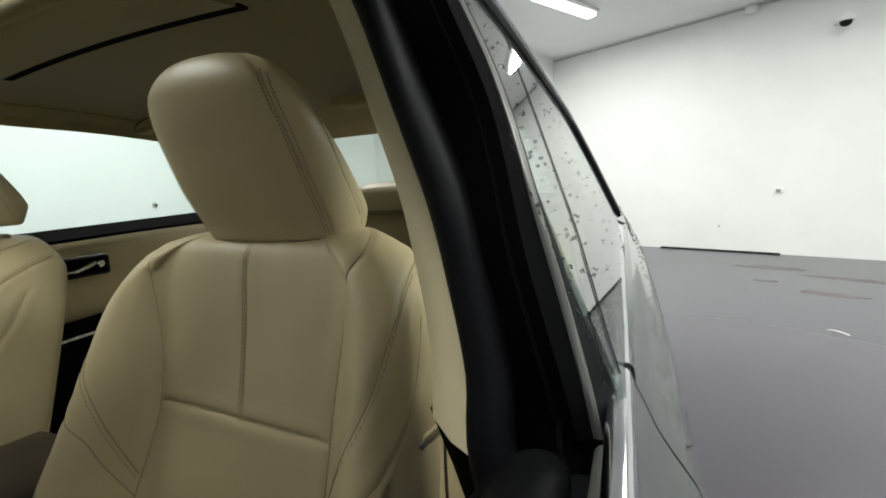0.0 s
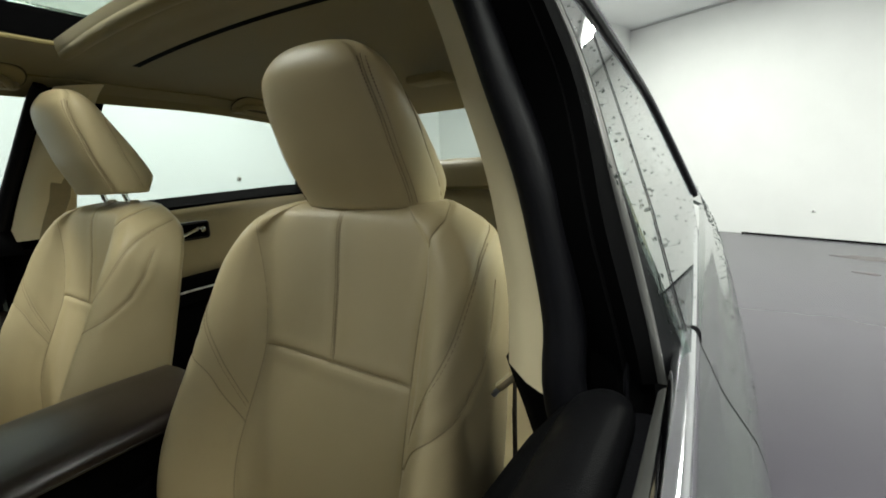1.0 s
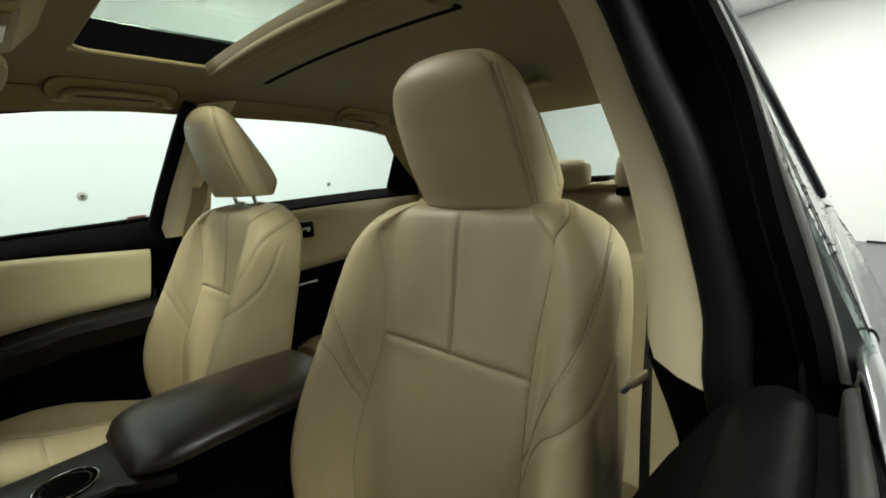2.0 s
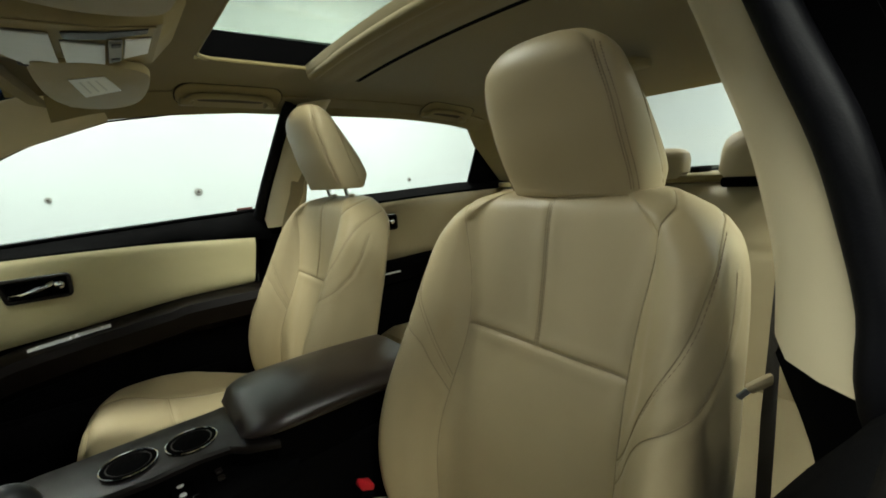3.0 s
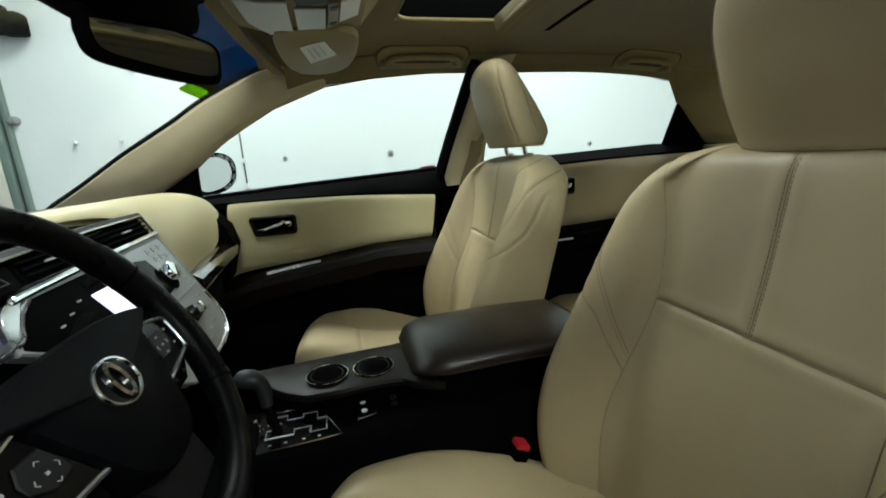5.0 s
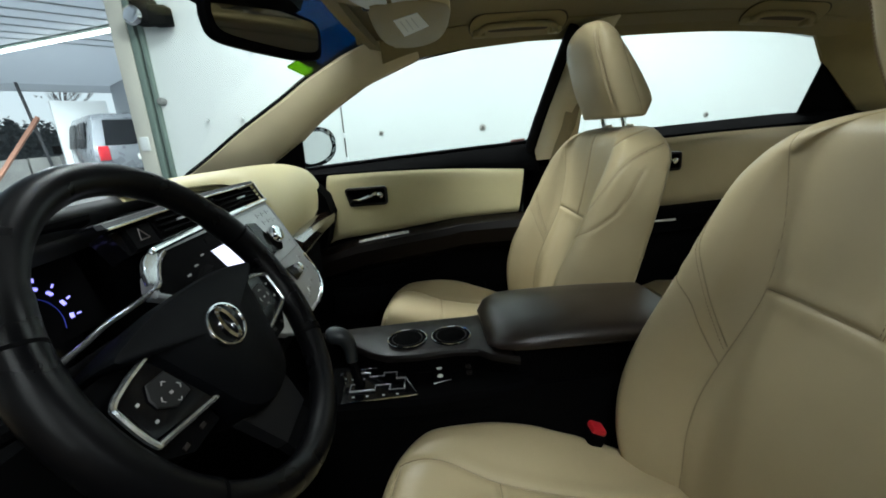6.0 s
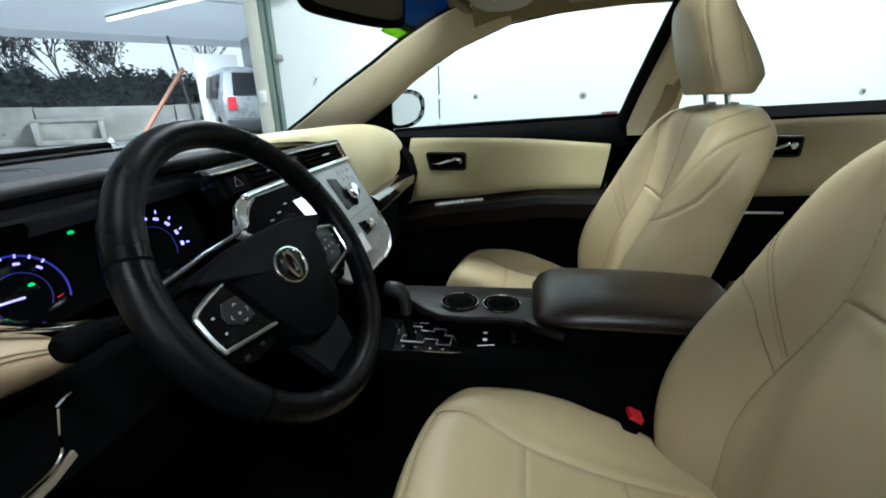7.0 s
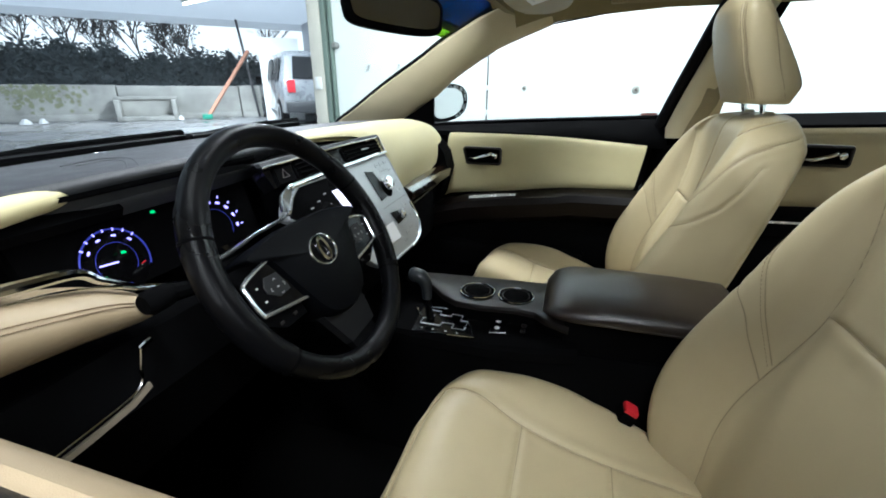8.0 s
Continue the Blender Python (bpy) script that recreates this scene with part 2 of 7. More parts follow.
def slab(outline, d, bev=0.0):
    """A flat plate: outline of 3D points, pushed along the vector d."""
    d = Vector(d)
    pts = [Vector(p) for p in outline]
    n = len(pts)
    if not bev:
        return pts + [p + d for p in pts], [list(range(n))[::-1], list(range(n, 2 * n))] + [[i, (i + 1) % n, n + (i + 1) % n, n + i] for i in range(n)]
    c = sum(pts, Vector()) / n
    shrink = [p + (c - p).normalized() * bev for p in pts]
    u = d.normalized() * bev
    return loft([[p for p in shrink], [p + u for p in pts], [p + d - u for p in pts], [p + d for p in shrink]])


def round_rect(w, h, r, n=5):
    out = []
    for cx, cy, a0 in ((w / 2 - r, h / 2 - r, 0), (r - w / 2, h / 2 - r, 90), (r - w / 2, r - h / 2, 180), (w / 2 - r, r - h / 2, 270)):
        out += [(cx + r * math.cos(radians(a0 + 90 * k / n)), cy + r * math.sin(radians(a0 + 90 * k / n))) for k in range(n + 1)]
    return out


def thing(name, at, label, category, group="", kind=""):
    ob = new(name)
    ob.empty_display_size = 0.05
    ob.location = at
    return tagged(ob, label, category, group, kind)


def mesh_of(name, shape, mat, smooth=35):
    me = bpy.data.meshes.new(name)
    me.from_pydata([tuple(v) for v in shape[0]], [], shape[1])
    bm = bmesh.new()
    bm.from_mesh(me)
    bmesh.ops.recalc_face_normals(bm, faces=bm.faces[:])
    bm.to_mesh(me)
    bm.free()
    me.materials.append(mat)
    if smooth:
        me.shade_smooth()
        me.set_sharp_from_angle(angle=radians(smooth))
    return me


def part(name, shape, mat, parent, label="", smooth=35):
    ob = new(name, mesh_of(name, shape, mat, smooth))
    ob.parent = parent
    if parent.parent is None:
        ob.matrix_parent_inverse = parent.matrix_basis.inverted()
    if label:
        ob["label"] = label
    return ob


def solid(name, shape, mat, label="", category="", group="", kind="", smooth=35):
    """A thing that is one mesh."""
    return tagged(new(name, mesh_of(name, shape, mat, smooth)), label, category, group, kind)


def lerp(a, b, t):
    return a + (b - a) * t


def table(rows, z):
    """Linear look-up in rows of (z, value)."""
    if z <= rows[0][0]:
        return rows[0][1]
    for (a, va), (b, vb) in zip(rows, rows[1:]):
        if z <= b:
            t = (z - a) / (b - a)
            return va + (vb - va) * t
    return rows[-1][1]


def soft_table(rows, z):
    """Smooth look-up in rows of (z, value)."""
    if z <= rows[0][0]:
        return rows[0][1]
    for i, ((a, va), (b, vb)) in enumerate(zip(rows, rows[1:])):
        if z <= b:
            p = rows[i - 1] if i else (2 * a - b, 2 * va - vb)
            q = rows[i + 2] if i + 2 < len(rows) else (2 * b - a, 2 * vb - va)
            t = (z - a) / (b - a)
            m0 = (vb - p[1]) / (b - p[0]) * (b - a)
            m1 = (q[1] - va) / (q[0] - a) * (b - a)
            return (2 * t ** 3 - 3 * t * t + 1) * va + (t ** 3 - 2 * t * t + t) * m0 + (3 * t * t - 2 * t ** 3) * vb + (t ** 3 - t * t) * m1
    return rows[-1][1]


def seg_dist(px, pz, line):
    best = 9.0
    for (ax, az), (bx, bz) in zip(line, line[1:]):
        dx, dz = bx - ax, bz - az
        t = max(0, min(1, ((px - ax) * dx + (pz - az) * dz) / (dx * dx + dz * dz + 1e-12)))
        best = min(best, math.hypot(px - ax - t * dx, pz - az - t * dz))
    return best

# ---- garage ----
CEIL = 3.1


def wall(name, a, b, z0, z1, t, mat=None):
    """An upright wall from a to b, its thickness t to the right of that way."""
    a, b = Vector((*a, 0)), Vector((*b, 0))
    n = (b - a).normalized().cross(Vector((0, 0, 1))) * t
    s = slab([a + Vector((0, 0, z0)), b + Vector((0, 0, z0)), b + Vector((0, 0, z1)), a + Vector((0, 0, z1))], n)
    return solid(name, s, mat or WALLPAINT, kind="structure", smooth=0)


def garage():
    solid("floor", box(-3.2, 5.8, -2.3, 8.4, -0.12, 0.0), EPOXY, "glossy grey-violet epoxy floor with mud stains", "floor", kind="structure", smooth=0)
    wall("wall_side", (-3.0, 6.2), (-3.0, -2.16), 0, CEIL, 0.2)
    wall("wall_rear", (-0.95, 6.2), (-3.2, 6.2), 0, CEIL, 0.2)
    wall("wall_jog", (-0.43, 7.97), (-0.95, 6.2), 0, CEIL, 0.15)
    wall("wall_back", (5.8, 5.585), (-0.43, 7.97), 0, CEIL, 0.2)
    wall("wall_far_side", (5.6, -2.3), (5.6, 5.7), 0, CEIL, 0.2)
    wall("wall_front", (3.2, -2.3), (5.8, -2.3), 0, CEIL, 0.2)
    solid("wall_header", box(-3.2, 3.2, -2.32, -2.12, 2.9, CEIL), WALLPAINT, kind="structure", smooth=0)
    solid("ceiling", box(-3.3, 5.9, -2.32, 8.5, CEIL, CEIL + 0.15), CEILPAINT, kind="structure", smooth=0)
    # ceiling moulding along the back wall, a conduit and its junction box
    a, b = Vector((-0.43, 7.94, CEIL - 0.02)), Vector((5.5, 5.67, CEIL - 0.02))
    solid("trim", rod(a, b, 0.012, 6), material("grey_conduit", (0.45, 0.46, 0.46), 0.5), kind="structure")
    n = (b - a).normalized()
    c = a + n * 2.75
    solid("junction_box", moved(box(-0.06, 0.06, -0.03, 0.03, -0.05, 0.05, 0.01), Matrix.Translation(c + Vector((0.0, -0.02, -0.035)))), FIXTURE, "small white junction box on the conduit", "junction box")
    cam_at = Vector((2.90, 6.41, 2.60))
    dome = thing("ceiling_camera", cam_at, "white dome camera on the back wall", "camera")
    part("base", disc_stack(cam_at + Vector((0, 0.04, 0.05)), (0, 0, -1), [(0, 0.07), (0.03, 0.075), (0.035, 0.06)]), FIXTURE, dome)
    part("bracket", box(cam_at.x - 0.03, cam_at.x + 0.03, cam_at.y, cam_at.y + 0.29, cam_at.z + 0.04, cam_at.z + 0.1, 0.008), FIXTURE, dome)
    part("eye", disc_stack(cam_at + Vector((0, 0.04, 0.015)), (0, 0, -1), [(0, 0.055), (0.03, 0.05), (0.05, 0.03), (0.058, 0.005)]), DARKGLASS, dome, "dark glass dome")
    # outlet boxes on the back wall
    for k, (x, z, s) in enumerate(((2.50, 0.81, 0.05), (1.92, 0.35, 0.022))):
        y = 7.55 - 0.383 * (x - 0.67)
        o = thing("wall_outlet", (x, y - 0.01, z), "small white outlet on the back wall", "outlet", "outlets on the back wall")
        m = Matrix.Translation((x, y - 0.004, z)) @ Matrix.Rotation(math.atan2(-0.383, 1), 4, "Z")
        part("cover", moved(box(-s, s, -0.012, 0.006, -s * 0.8, s * 0.8, 0.006), m), FIXTURE, o)
        part("socket", moved(box(-s * 0.5, s * 0.5, -0.016, -0.010, -s * 0.45, s * 0.45, 0.002), m), PRINT, o, "grey socket")
    # dark gap at the wall's foot, drawn as a thin black strip
    a, b = Vector((1.22, 7.33, 0)), Vector((2.55, 6.82, 0))
    solid("wall_foot_gap", slab([a + Vector((0, -0.012, 0.0)), b + Vector((0, -0.012, 0.0)), b + Vector((0, -0.012, 0.02)), a + Vector((0, -0.012, 0.02))], (0.004, 0.01, 0)), BLACK, kind="structure", smooth=0)
    # mud stains
    random.seed(4)
    for cx, cy, rx, ry in ((2.25, 5.9, 0.45, 0.17), (2.75, 5.40, 0.5, 0.10), (2.40, 4.75, 0.28, 0.09), (2.05, 5.2, 0.13, 0.07)):
        pts = []
        for k in range(40):
            r = 0.75 + 0.45 * noise.noise((math.cos(k * 0.157) * 1.6 + cx, math.sin(k * 0.157) * 1.6 + cy, 0.3))
            a = 2 * math.pi * k / 40
            u, v = math.cos(a) * rx * r, math.sin(a) * ry * r
            pts.append((cx + u * 0.92 + v * 0.38, cy - u * 0.38 + v * 0.92, 0.0004))
        solid("mud_stain", slab(pts, (0, 0, 0.0008)), STAIN, "dried brown mud stain on the epoxy floor", "stain", "mud stains", "stuff", smooth=0)
    scrap = smooth_line([(2.03, 3.715, 0.002), (2.05, 3.705, 0.006), (2.072, 3.683, 0.008), (2.095, 3.66, 0.005), (2.115, 3.634, 0.002)], 5)
    solid("plastic_strip", thick([[p + Vector((-0.004, -0.003, 0)), p + Vector((0.004, 0.003, 0))] for p in scrap], (0, 0, 0.0015)), FIXTURE, "short white plastic strip lying on the floor", "plastic strip")
    # side wall: bolts, knobs and an open joint
    for y, z, r in ((-0.235, 1.07, 0.014), (0.635, 1.062, 0.020), (2.6, 1.045, 0.016)):
        o = thing("wall_bolt", (-3.0, y, z), "dark rusty bolt with a stained plate on the white wall", "bolt", "bolts on the side wall")
        part("plate", disc_stack((-3.0, y, z), (1, 0, 0), [(0, r * 1.5), (0.004, r * 1.5), (0.008, r * 1.2)], 12), material("stained_plate", (0.42, 0.40, 0.37), 0.8), o)
        part("head", disc_stack((-3.0, y, z), (1, 0, 0), [(0.006, r * 0.6), (0.02, r * 0.6), (0.024, r * 0.4)], 6), material("rust", (0.09, 0.07, 0.06), 0.8), o)
    for y, z in ((-1.65, 1.264), (-1.2, 1.77), (-1.36, 1.27)):
        o = thing("wall_peg", (-3.0, y, z), "white painted round peg on the side wall", "peg", "pegs on the side wall")
        part("stem", disc_stack((-3.0, y, z), (1, 0, 0), [(0, 0.010), (0.02, 0.009)], 12), FIXTURE, o)
        part("head", disc_stack((-2.98, y, z), (1, 0, 0), [(0, 0.014), (0.008, 0.017), (0.018, 0.010)], 12), FIXTURE, o)
    joint = thing("wall_joint", (-3.0, -0.55, 0), "dark open joint between wall sheets", "joint")
    part("gap", box(-3.0, -2.996, -0.557, -0.545, 0.0, 2.95), material("joint_dirt", (0.13, 0.12, 0.11), 0.9, var=0.6, scale=14), joint)
    for z in (0.85, 1.05, 1.32):
        part("clip", box(-3.0, -2.985, -0.565, -0.535, z, z + 0.04, 0.003), FIXTURE, joint)
    # door post at the opening
    post = thing("door_post", (-2.97, -2.15, 0), "cream painted garage door post with a green rubber seal", "door post")
    part("jamb", box(-3.02, -2.935, -2.225, -2.10, 0, 2.95, 0.006), POST, post)
    part("seal", box(-3.01, -2.94, -2.097, -2.05, 0, 2.95, 0.006), GREENSTRIP, post, "grey-green rubber seal")
    part("seal", box(-3.01, -2.955, -2.03, -2.005, 0, 2.95, 0.004), GREENSTRIP, post)
    part("hinge", box(-2.945, -2.92, -2.20, -2.13, 1.05, 1.16, 0.008), FIXTURE, post)
    part("latch_plate", disc_stack((-2.94, -1.98, 1.43), (1, 0, 0), [(-0.06, 0.03), (-0.02, 0.03), (0.0, 0.02)], 14), PRINT, post)
    op = thing("door_opener", (-2.9, -1.92, 2.05), "dark metal door opener on the side wall", "door opener")
    part("bracket", box(-3.0, -2.86, -2.0, -1.86, 1.98, 2.16, 0.012), BLACK, op)
    part("wheel", disc_stack((-2.86, -1.98, 2.03), (1, 0, 0), [(0, 0.06), (0.02, 0.07), (0.04, 0.05)]), CHROME, op)
    part("motor", box(-2.97, -2.85, -1.88, -1.74, 1.96, 2.1, 0.02), BLACK, op)


# Only the first fitting is known; the rest are added unseen to brighten the cabin.
TUBES = ((0.10, 5.57, 1.1, 1.0), (2.7, 4.1, 1.3, 0.85), (-1.6, 2.2, 1.3, 1.0), (2.1, 0.5, 1.3, 0.75), (0.75, 0.2, 1.3, 0.6), (-1.7, -0.5, 1.3, 0.95), (4.6, 1.6, 1.3, 1.4))


def ceiling_lamp(x, y, ln, share):
    """Fluorescent fitting under the ceiling, with its light; all but the first are added."""
    ax = Vector((0.476, 0.879, 0))
    m = Matrix.Translation((x, y, CEIL)) @ Matrix.Rotation(math.atan2(-ax.x, ax.y), 4, "Z")
    o = thing("ceiling_lamp", (x, y, CEIL), "lit white fluorescent ceiling lamp, all but one added unseen", "ceiling lamp", "garage ceiling lamps")
    part("housing", moved(box(-0.09, 0.09, -ln / 2, ln / 2, -0.05, 0.0, 0.01), m), FIXTURE, o)
    part("tube", moved(box(-0.065, 0.065, -ln / 2 + 0.03, ln / 2 - 0.03, -0.085, -0.05, 0.02), m), TUBE, o, "glowing tube cover")
    data = bpy.data.lights.new("lamp_light", "AREA")
    data.shape, data.size, data.size_y, data.energy, data.color = "RECTANGLE", 0.2, ln, LAMP * share, (0.97, 1.0, 0.955)
    ob = new("lamp_light", data)
    ob.matrix_world = m @ Matrix.Translation((0, 0, -0.10))


garage()
for lamp_row in TUBES:
    ceiling_lamp(*lamp_row)

# ---- outside: a yard under a canopy, turned against the car ----
E1, E2, YARD = Vector((-0.72, 0.694, 0)), Vector((-0.694, -0.72, 0)), Vector((0.8, 0.2, 0))


def yard(a, d, z):
    return YARD + E1 * a + E2 * d + Vector((0, 0, z))


def rise(d):
    return max(0.0, min(12.0, d - 3.0)) * 0.0188


def yard_box(a0, a1, d0, d1, z0, z1, bev=0.0):
    m = Matrix((( E1.x, E2.x, 0, YARD.x), (E1.y, E2.y, 0, YARD.y), (0, 0, 1, 0), (0, 0, 0, 1)))
    return moved(box(a0, a1, d0, d1, z0, z1, bev), m)


def ground():
    ds = [-60, -20, 0, 3, 5, 7, 9, 11, 13, 15, 20, 60, 400]
    rings = [[yard(a, d, rise(d) - 0.13 if d < 3 else rise(d) - 0.02) for a in (-400, -60, -20, -8, 0, 8, 20, 60, 400)] for d in ds]
    solid("ground", loft(rings, closed=False), ASPHALT, "wet grey asphalt yard", "ground", kind="structure")


def canopy():
    c = thing("canopy", yard(0, 15, 0), "white ribbed sheet-metal canopy over the yard", "canopy", kind="structure")
    part("roof_sheet", yard_box(-11, 9, 2.9, 15.0, 2.86, 2.92), STEELROOF, c, smooth=0)
    for k in range(15):
        d = 3.2 + k * 0.46
        part("rib", yard_box(-11, 9, d, d + 0.05, 2.848, 2.86), STEELROOF, c, smooth=0)
    # Added translucent strip stands in for the bright sky band at the canopy's edge.
    part("bright_band", yard_box(-11, 9, 15.0, 15.03, 2.68, 2.95), STEELROOF, c, smooth=0)
    part("end_wall", yard_box(3.3, 3.4, 9.0, 15.0, 2.1, 2.86), STEELROOF, c, smooth=0)
    for a, lean in ((1.70, 0.28), (-8, 0.0)):
        part("post", rod(yard(a, 14.8, 0.2), yard(a - lean, 14.8, 2.86), 0.035, 8), material("dark_steel", (0.08, 0.08, 0.085), 0.5), c, "slim dark steel post")
    m0, m1 = Vector((-7.8, -8.5, 2.80)), Vector((-6.2, -4.2, 2.80))
    o = thing("canopy_lamp", (m0 + m1) / 2, "lit fluorescent tube lamp under the canopy", "ceiling lamp")
    part("housing", rod(m0 + Vector((0, 0, 0.06)), m1 + Vector((0, 0, 0.06)), 0.05, 6), GREENSTRIP, o, "grey lamp housing")
    part("tube", rod(m0 - Vector((0, 0, 0.01)), m1 - Vector((0, 0, 0.01)), 0.028, 10), TUBE, o, "glowing tube")
    data = bpy.data.lights.new("canopy_light", "AREA")
    data.shape, data.size, data.size_y, data.energy, data.color = "RECTANGLE", 0.2, (m1 - m0).length, 420.0, (0.95, 0.98, 1.0)
    ob = new("canopy_light", data)
    ob.matrix_world = Matrix.Translation((m0 + m1) / 2 - Vector((0, 0, 0.07))) @ Matrix.Rotation(math.atan2(-(m1 - m0).x, (m1 - m0).y), 4, "Z")


def barrier():
    z0 = rise(15)
    a = -14.0
    k = 0
    while a < 12:
        w = 3.05
        b = thing("concrete_barrier", yard(a + w / 2, 15.2, z0), "long weathered grey concrete barrier block with moss", "barrier", "concrete barriers")
        part("block", yard_box(a, a + w - 0.03, 15.0, 15.5, z0 - 0.03, 1.08 + 0.015 * (k % 2), 0.03), CONCRETE, b)
        part("foot", yard_box(a, a + w - 0.03, 14.9, 15.0, z0 - 0.03, z0 + 0.13, 0.02), CONCRETE, b)
        if k in (3, 2):
            random.seed(k)
            blobs = []
            for j in range(110):
                p = yard(a + 1.0 + random.gauss(0.4, 0.45), 14.995, z0 + 0.85 - abs(random.gauss(0, 0.3)))
                blobs.append(disc_stack(p, E2 * -1, [(0, random.uniform(0.02, 0.07)), (0.004, 0.006)], 7))
            part("moss_patch", merge(*blobs), MOSS, b, "green moss")["kind"] = "stuff"
        a += w
        k += 1
    # low concrete trough in front of the barrier
    t = thing("concrete_trough", yard(-1.0, 14.5, z0), "empty grey concrete trough before the barrier", "trough")
    part("back", yard_box(-1.85, -0.45, 14.7, 14.8, z0 - 0.03, z0 + 0.55, 0.02), CONCRETE, t)
    part("side", yard_box(-1.85, -1.73, 14.2, 14.72, z0 - 0.03, z0 + 0.5, 0.02), CONCRETE, t)
    part("side", yard_box(-0.57, -0.45, 14.2, 14.72, z0 - 0.03, z0 + 0.5, 0.02), CONCRETE, t)
    part("floor_slab", yard_box(-1.75, -0.55, 14.2, 14.72, z0 - 0.03, z0 + 0.08, 0.01), CONCRETE, t)
    part("lip", yard_box(-1.87, -0.43, 14.62, 14.82, z0 + 0.5, z0 + 0.58, 0.015), CONCRETE, t)
    # plank
    p = thing("plank", yard(0.35, 14.2, z0), "orange painted plank leaning on a post", "plank")
    a, b = yard(0.25, 14.1, z0 + 0.02), yard(1.62, 14.7, 2.05)
    part("board", rod(a, b, 0.055, 4), ORANGE, p)
    part("foot_block", yard_box(0.12, 0.38, 14.0, 14.2, z0 - 0.02, z0 + 0.12, 0.02), material("green_plastic", (0.03, 0.3, 0.2), 0.5), p, "green foot")
    # puddles and litter
    for a, d, r in ((-3.6, 13.9, 0.13), (-3.3, 14.0, 0.10), (-0.4, 14.0, 0.08)):
        o = solid("litter", disc_stack(yard(a, d, rise(d)), (0, 0, 1), [(0, r), (0.06, r * 0.8), (0.12, r * 0.3)], 7), FIXTURE, "crumpled white litter on the asphalt", "litter", "litter")


def leaf_cloud(name, count, spread, size, mat, label, category):
    """Many small leaves, each two triangles, with gaps between."""
    vs, fs = [], []
    for _ in range(count):
        p = spread()
        u = Vector((random.gauss(0, 1), random.gauss(0, 1), random.gauss(0, 1))).normalized() * size * random.uniform(0.5, 1.3)
        w = u.orthogonal().normalized() * u.length * 0.5
        k = len(vs)
        vs += [p - u, p + w, p + u, p - w]
        fs.append([k, k + 1, k + 2, k + 3])
    return solid(name, (vs, fs), mat, label, category, kind="stuff", smooth=0)


def hedge_top(a):
    return 2.1 - 0.05 * a + 0.30 * noise.noise((a * 0.5, 0, 0)) + 0.30 * noise.noise((a * 1.7, 3, 0)) + 0.12 * noise.noise((a * 5.0, 7, 0))


def hedge():
    random.seed(11)

    def spread():
        a = random.uniform(-16, 9)
        top = hedge_top(a) * random.uniform(0.9, 1.06)
        return yard(a, random.uniform(17.2, 18.6), 0.3 + (top - 0.3) * random.random() ** 0.6)
    h = leaf_cloud("hedge", 42000, spread, 0.085, LEAF, "dark dense hedge behind the barrier", "hedge")
    core = []
    for k in range(101):
        a = -17 + 27 * k / 100
        top = hedge_top(a) - 0.22 + 0.12 * noise.noise((a * 3.1, 5, 0))
        core.append([yard(a, 17.7, 0.0), yard(a, 17.55 + 0.15 * noise.noise((a * 2.3, 1, 0)), top * 0.6), yard(a, 17.75, top), yard(a, 18.3, top - 0.1), yard(a, 18.5, 0.0)])
    part("inner_growth", loft(core), LEAF, h, smooth=0)


def tree(a, d, h, seed):
    """A bare winter tree: tapered trunk, limbs and twigs with a few clinging leaves."""
    random.seed(seed)
    base = yard(a, d, 0.1)
    o = thing("tree", base, "bare winter tree with thin dark branches", "tree", "trees beyond the yard")
    limbs, tips = [], []

    def grow(p, way, ln, r, depth):
        pts = [p]
        for _ in range(4):
            way = (way + Vector((random.gauss(0, 0.13), random.gauss(0, 0.13), 0.05))).normalized()
            p = p + way * ln / 4
            pts.append(p)
        limbs.append(tube(pts, [r * (1 - 0.11 * i) for i in range(5)], 5 if depth > 1 else 7))
        if depth < 4:
            for _ in range(4 if depth else 6):
                q = pts[random.randint(2, 4)]
                side = Vector((random.gauss(0, 1), random.gauss(0, 1), random.uniform(0.1, 1.0))).normalized()
                grow(q, (way * 0.8 + side * 0.75).normalized(), ln * random.uniform(0.5, 0.72), max(0.008, r * 0.6), depth + 1)
        else:
            tips.append(p)
    trunk_top = base + Vector((random.gauss(0, 0.1), random.gauss(0, 0.1), h * 0.14))
    part("trunk", tube([base, base.lerp(trunk_top, 0.5), trunk_top], [h * 0.012, h * 0.010, h * 0.008], 9), BARK, o)
    grow(trunk_top, Vector((0, 0, 1)), h * 0.30, h * 0.0075, 0)
    part("limb", merge(*limbs), BARK, o)
    vs, fs = [], []
    for t in tips:
        for _ in range(1):
            p = t + Vector((random.gauss(0, 0.2), random.gauss(0, 0.2), random.gauss(0, 0.2)))
            u = Vector((random.gauss(0, 1), random.gauss(0, 1), random.gauss(0, 1))).normalized() * 0.07
            w = u.orthogonal().normalized() * 0.035
            k = len(vs)
            vs += [p - u, p + w, p + u, p - w]
            fs.append([k, k + 1, k + 2, k + 3])
    part("crown", (vs, fs), LEAF, o, smooth=0)


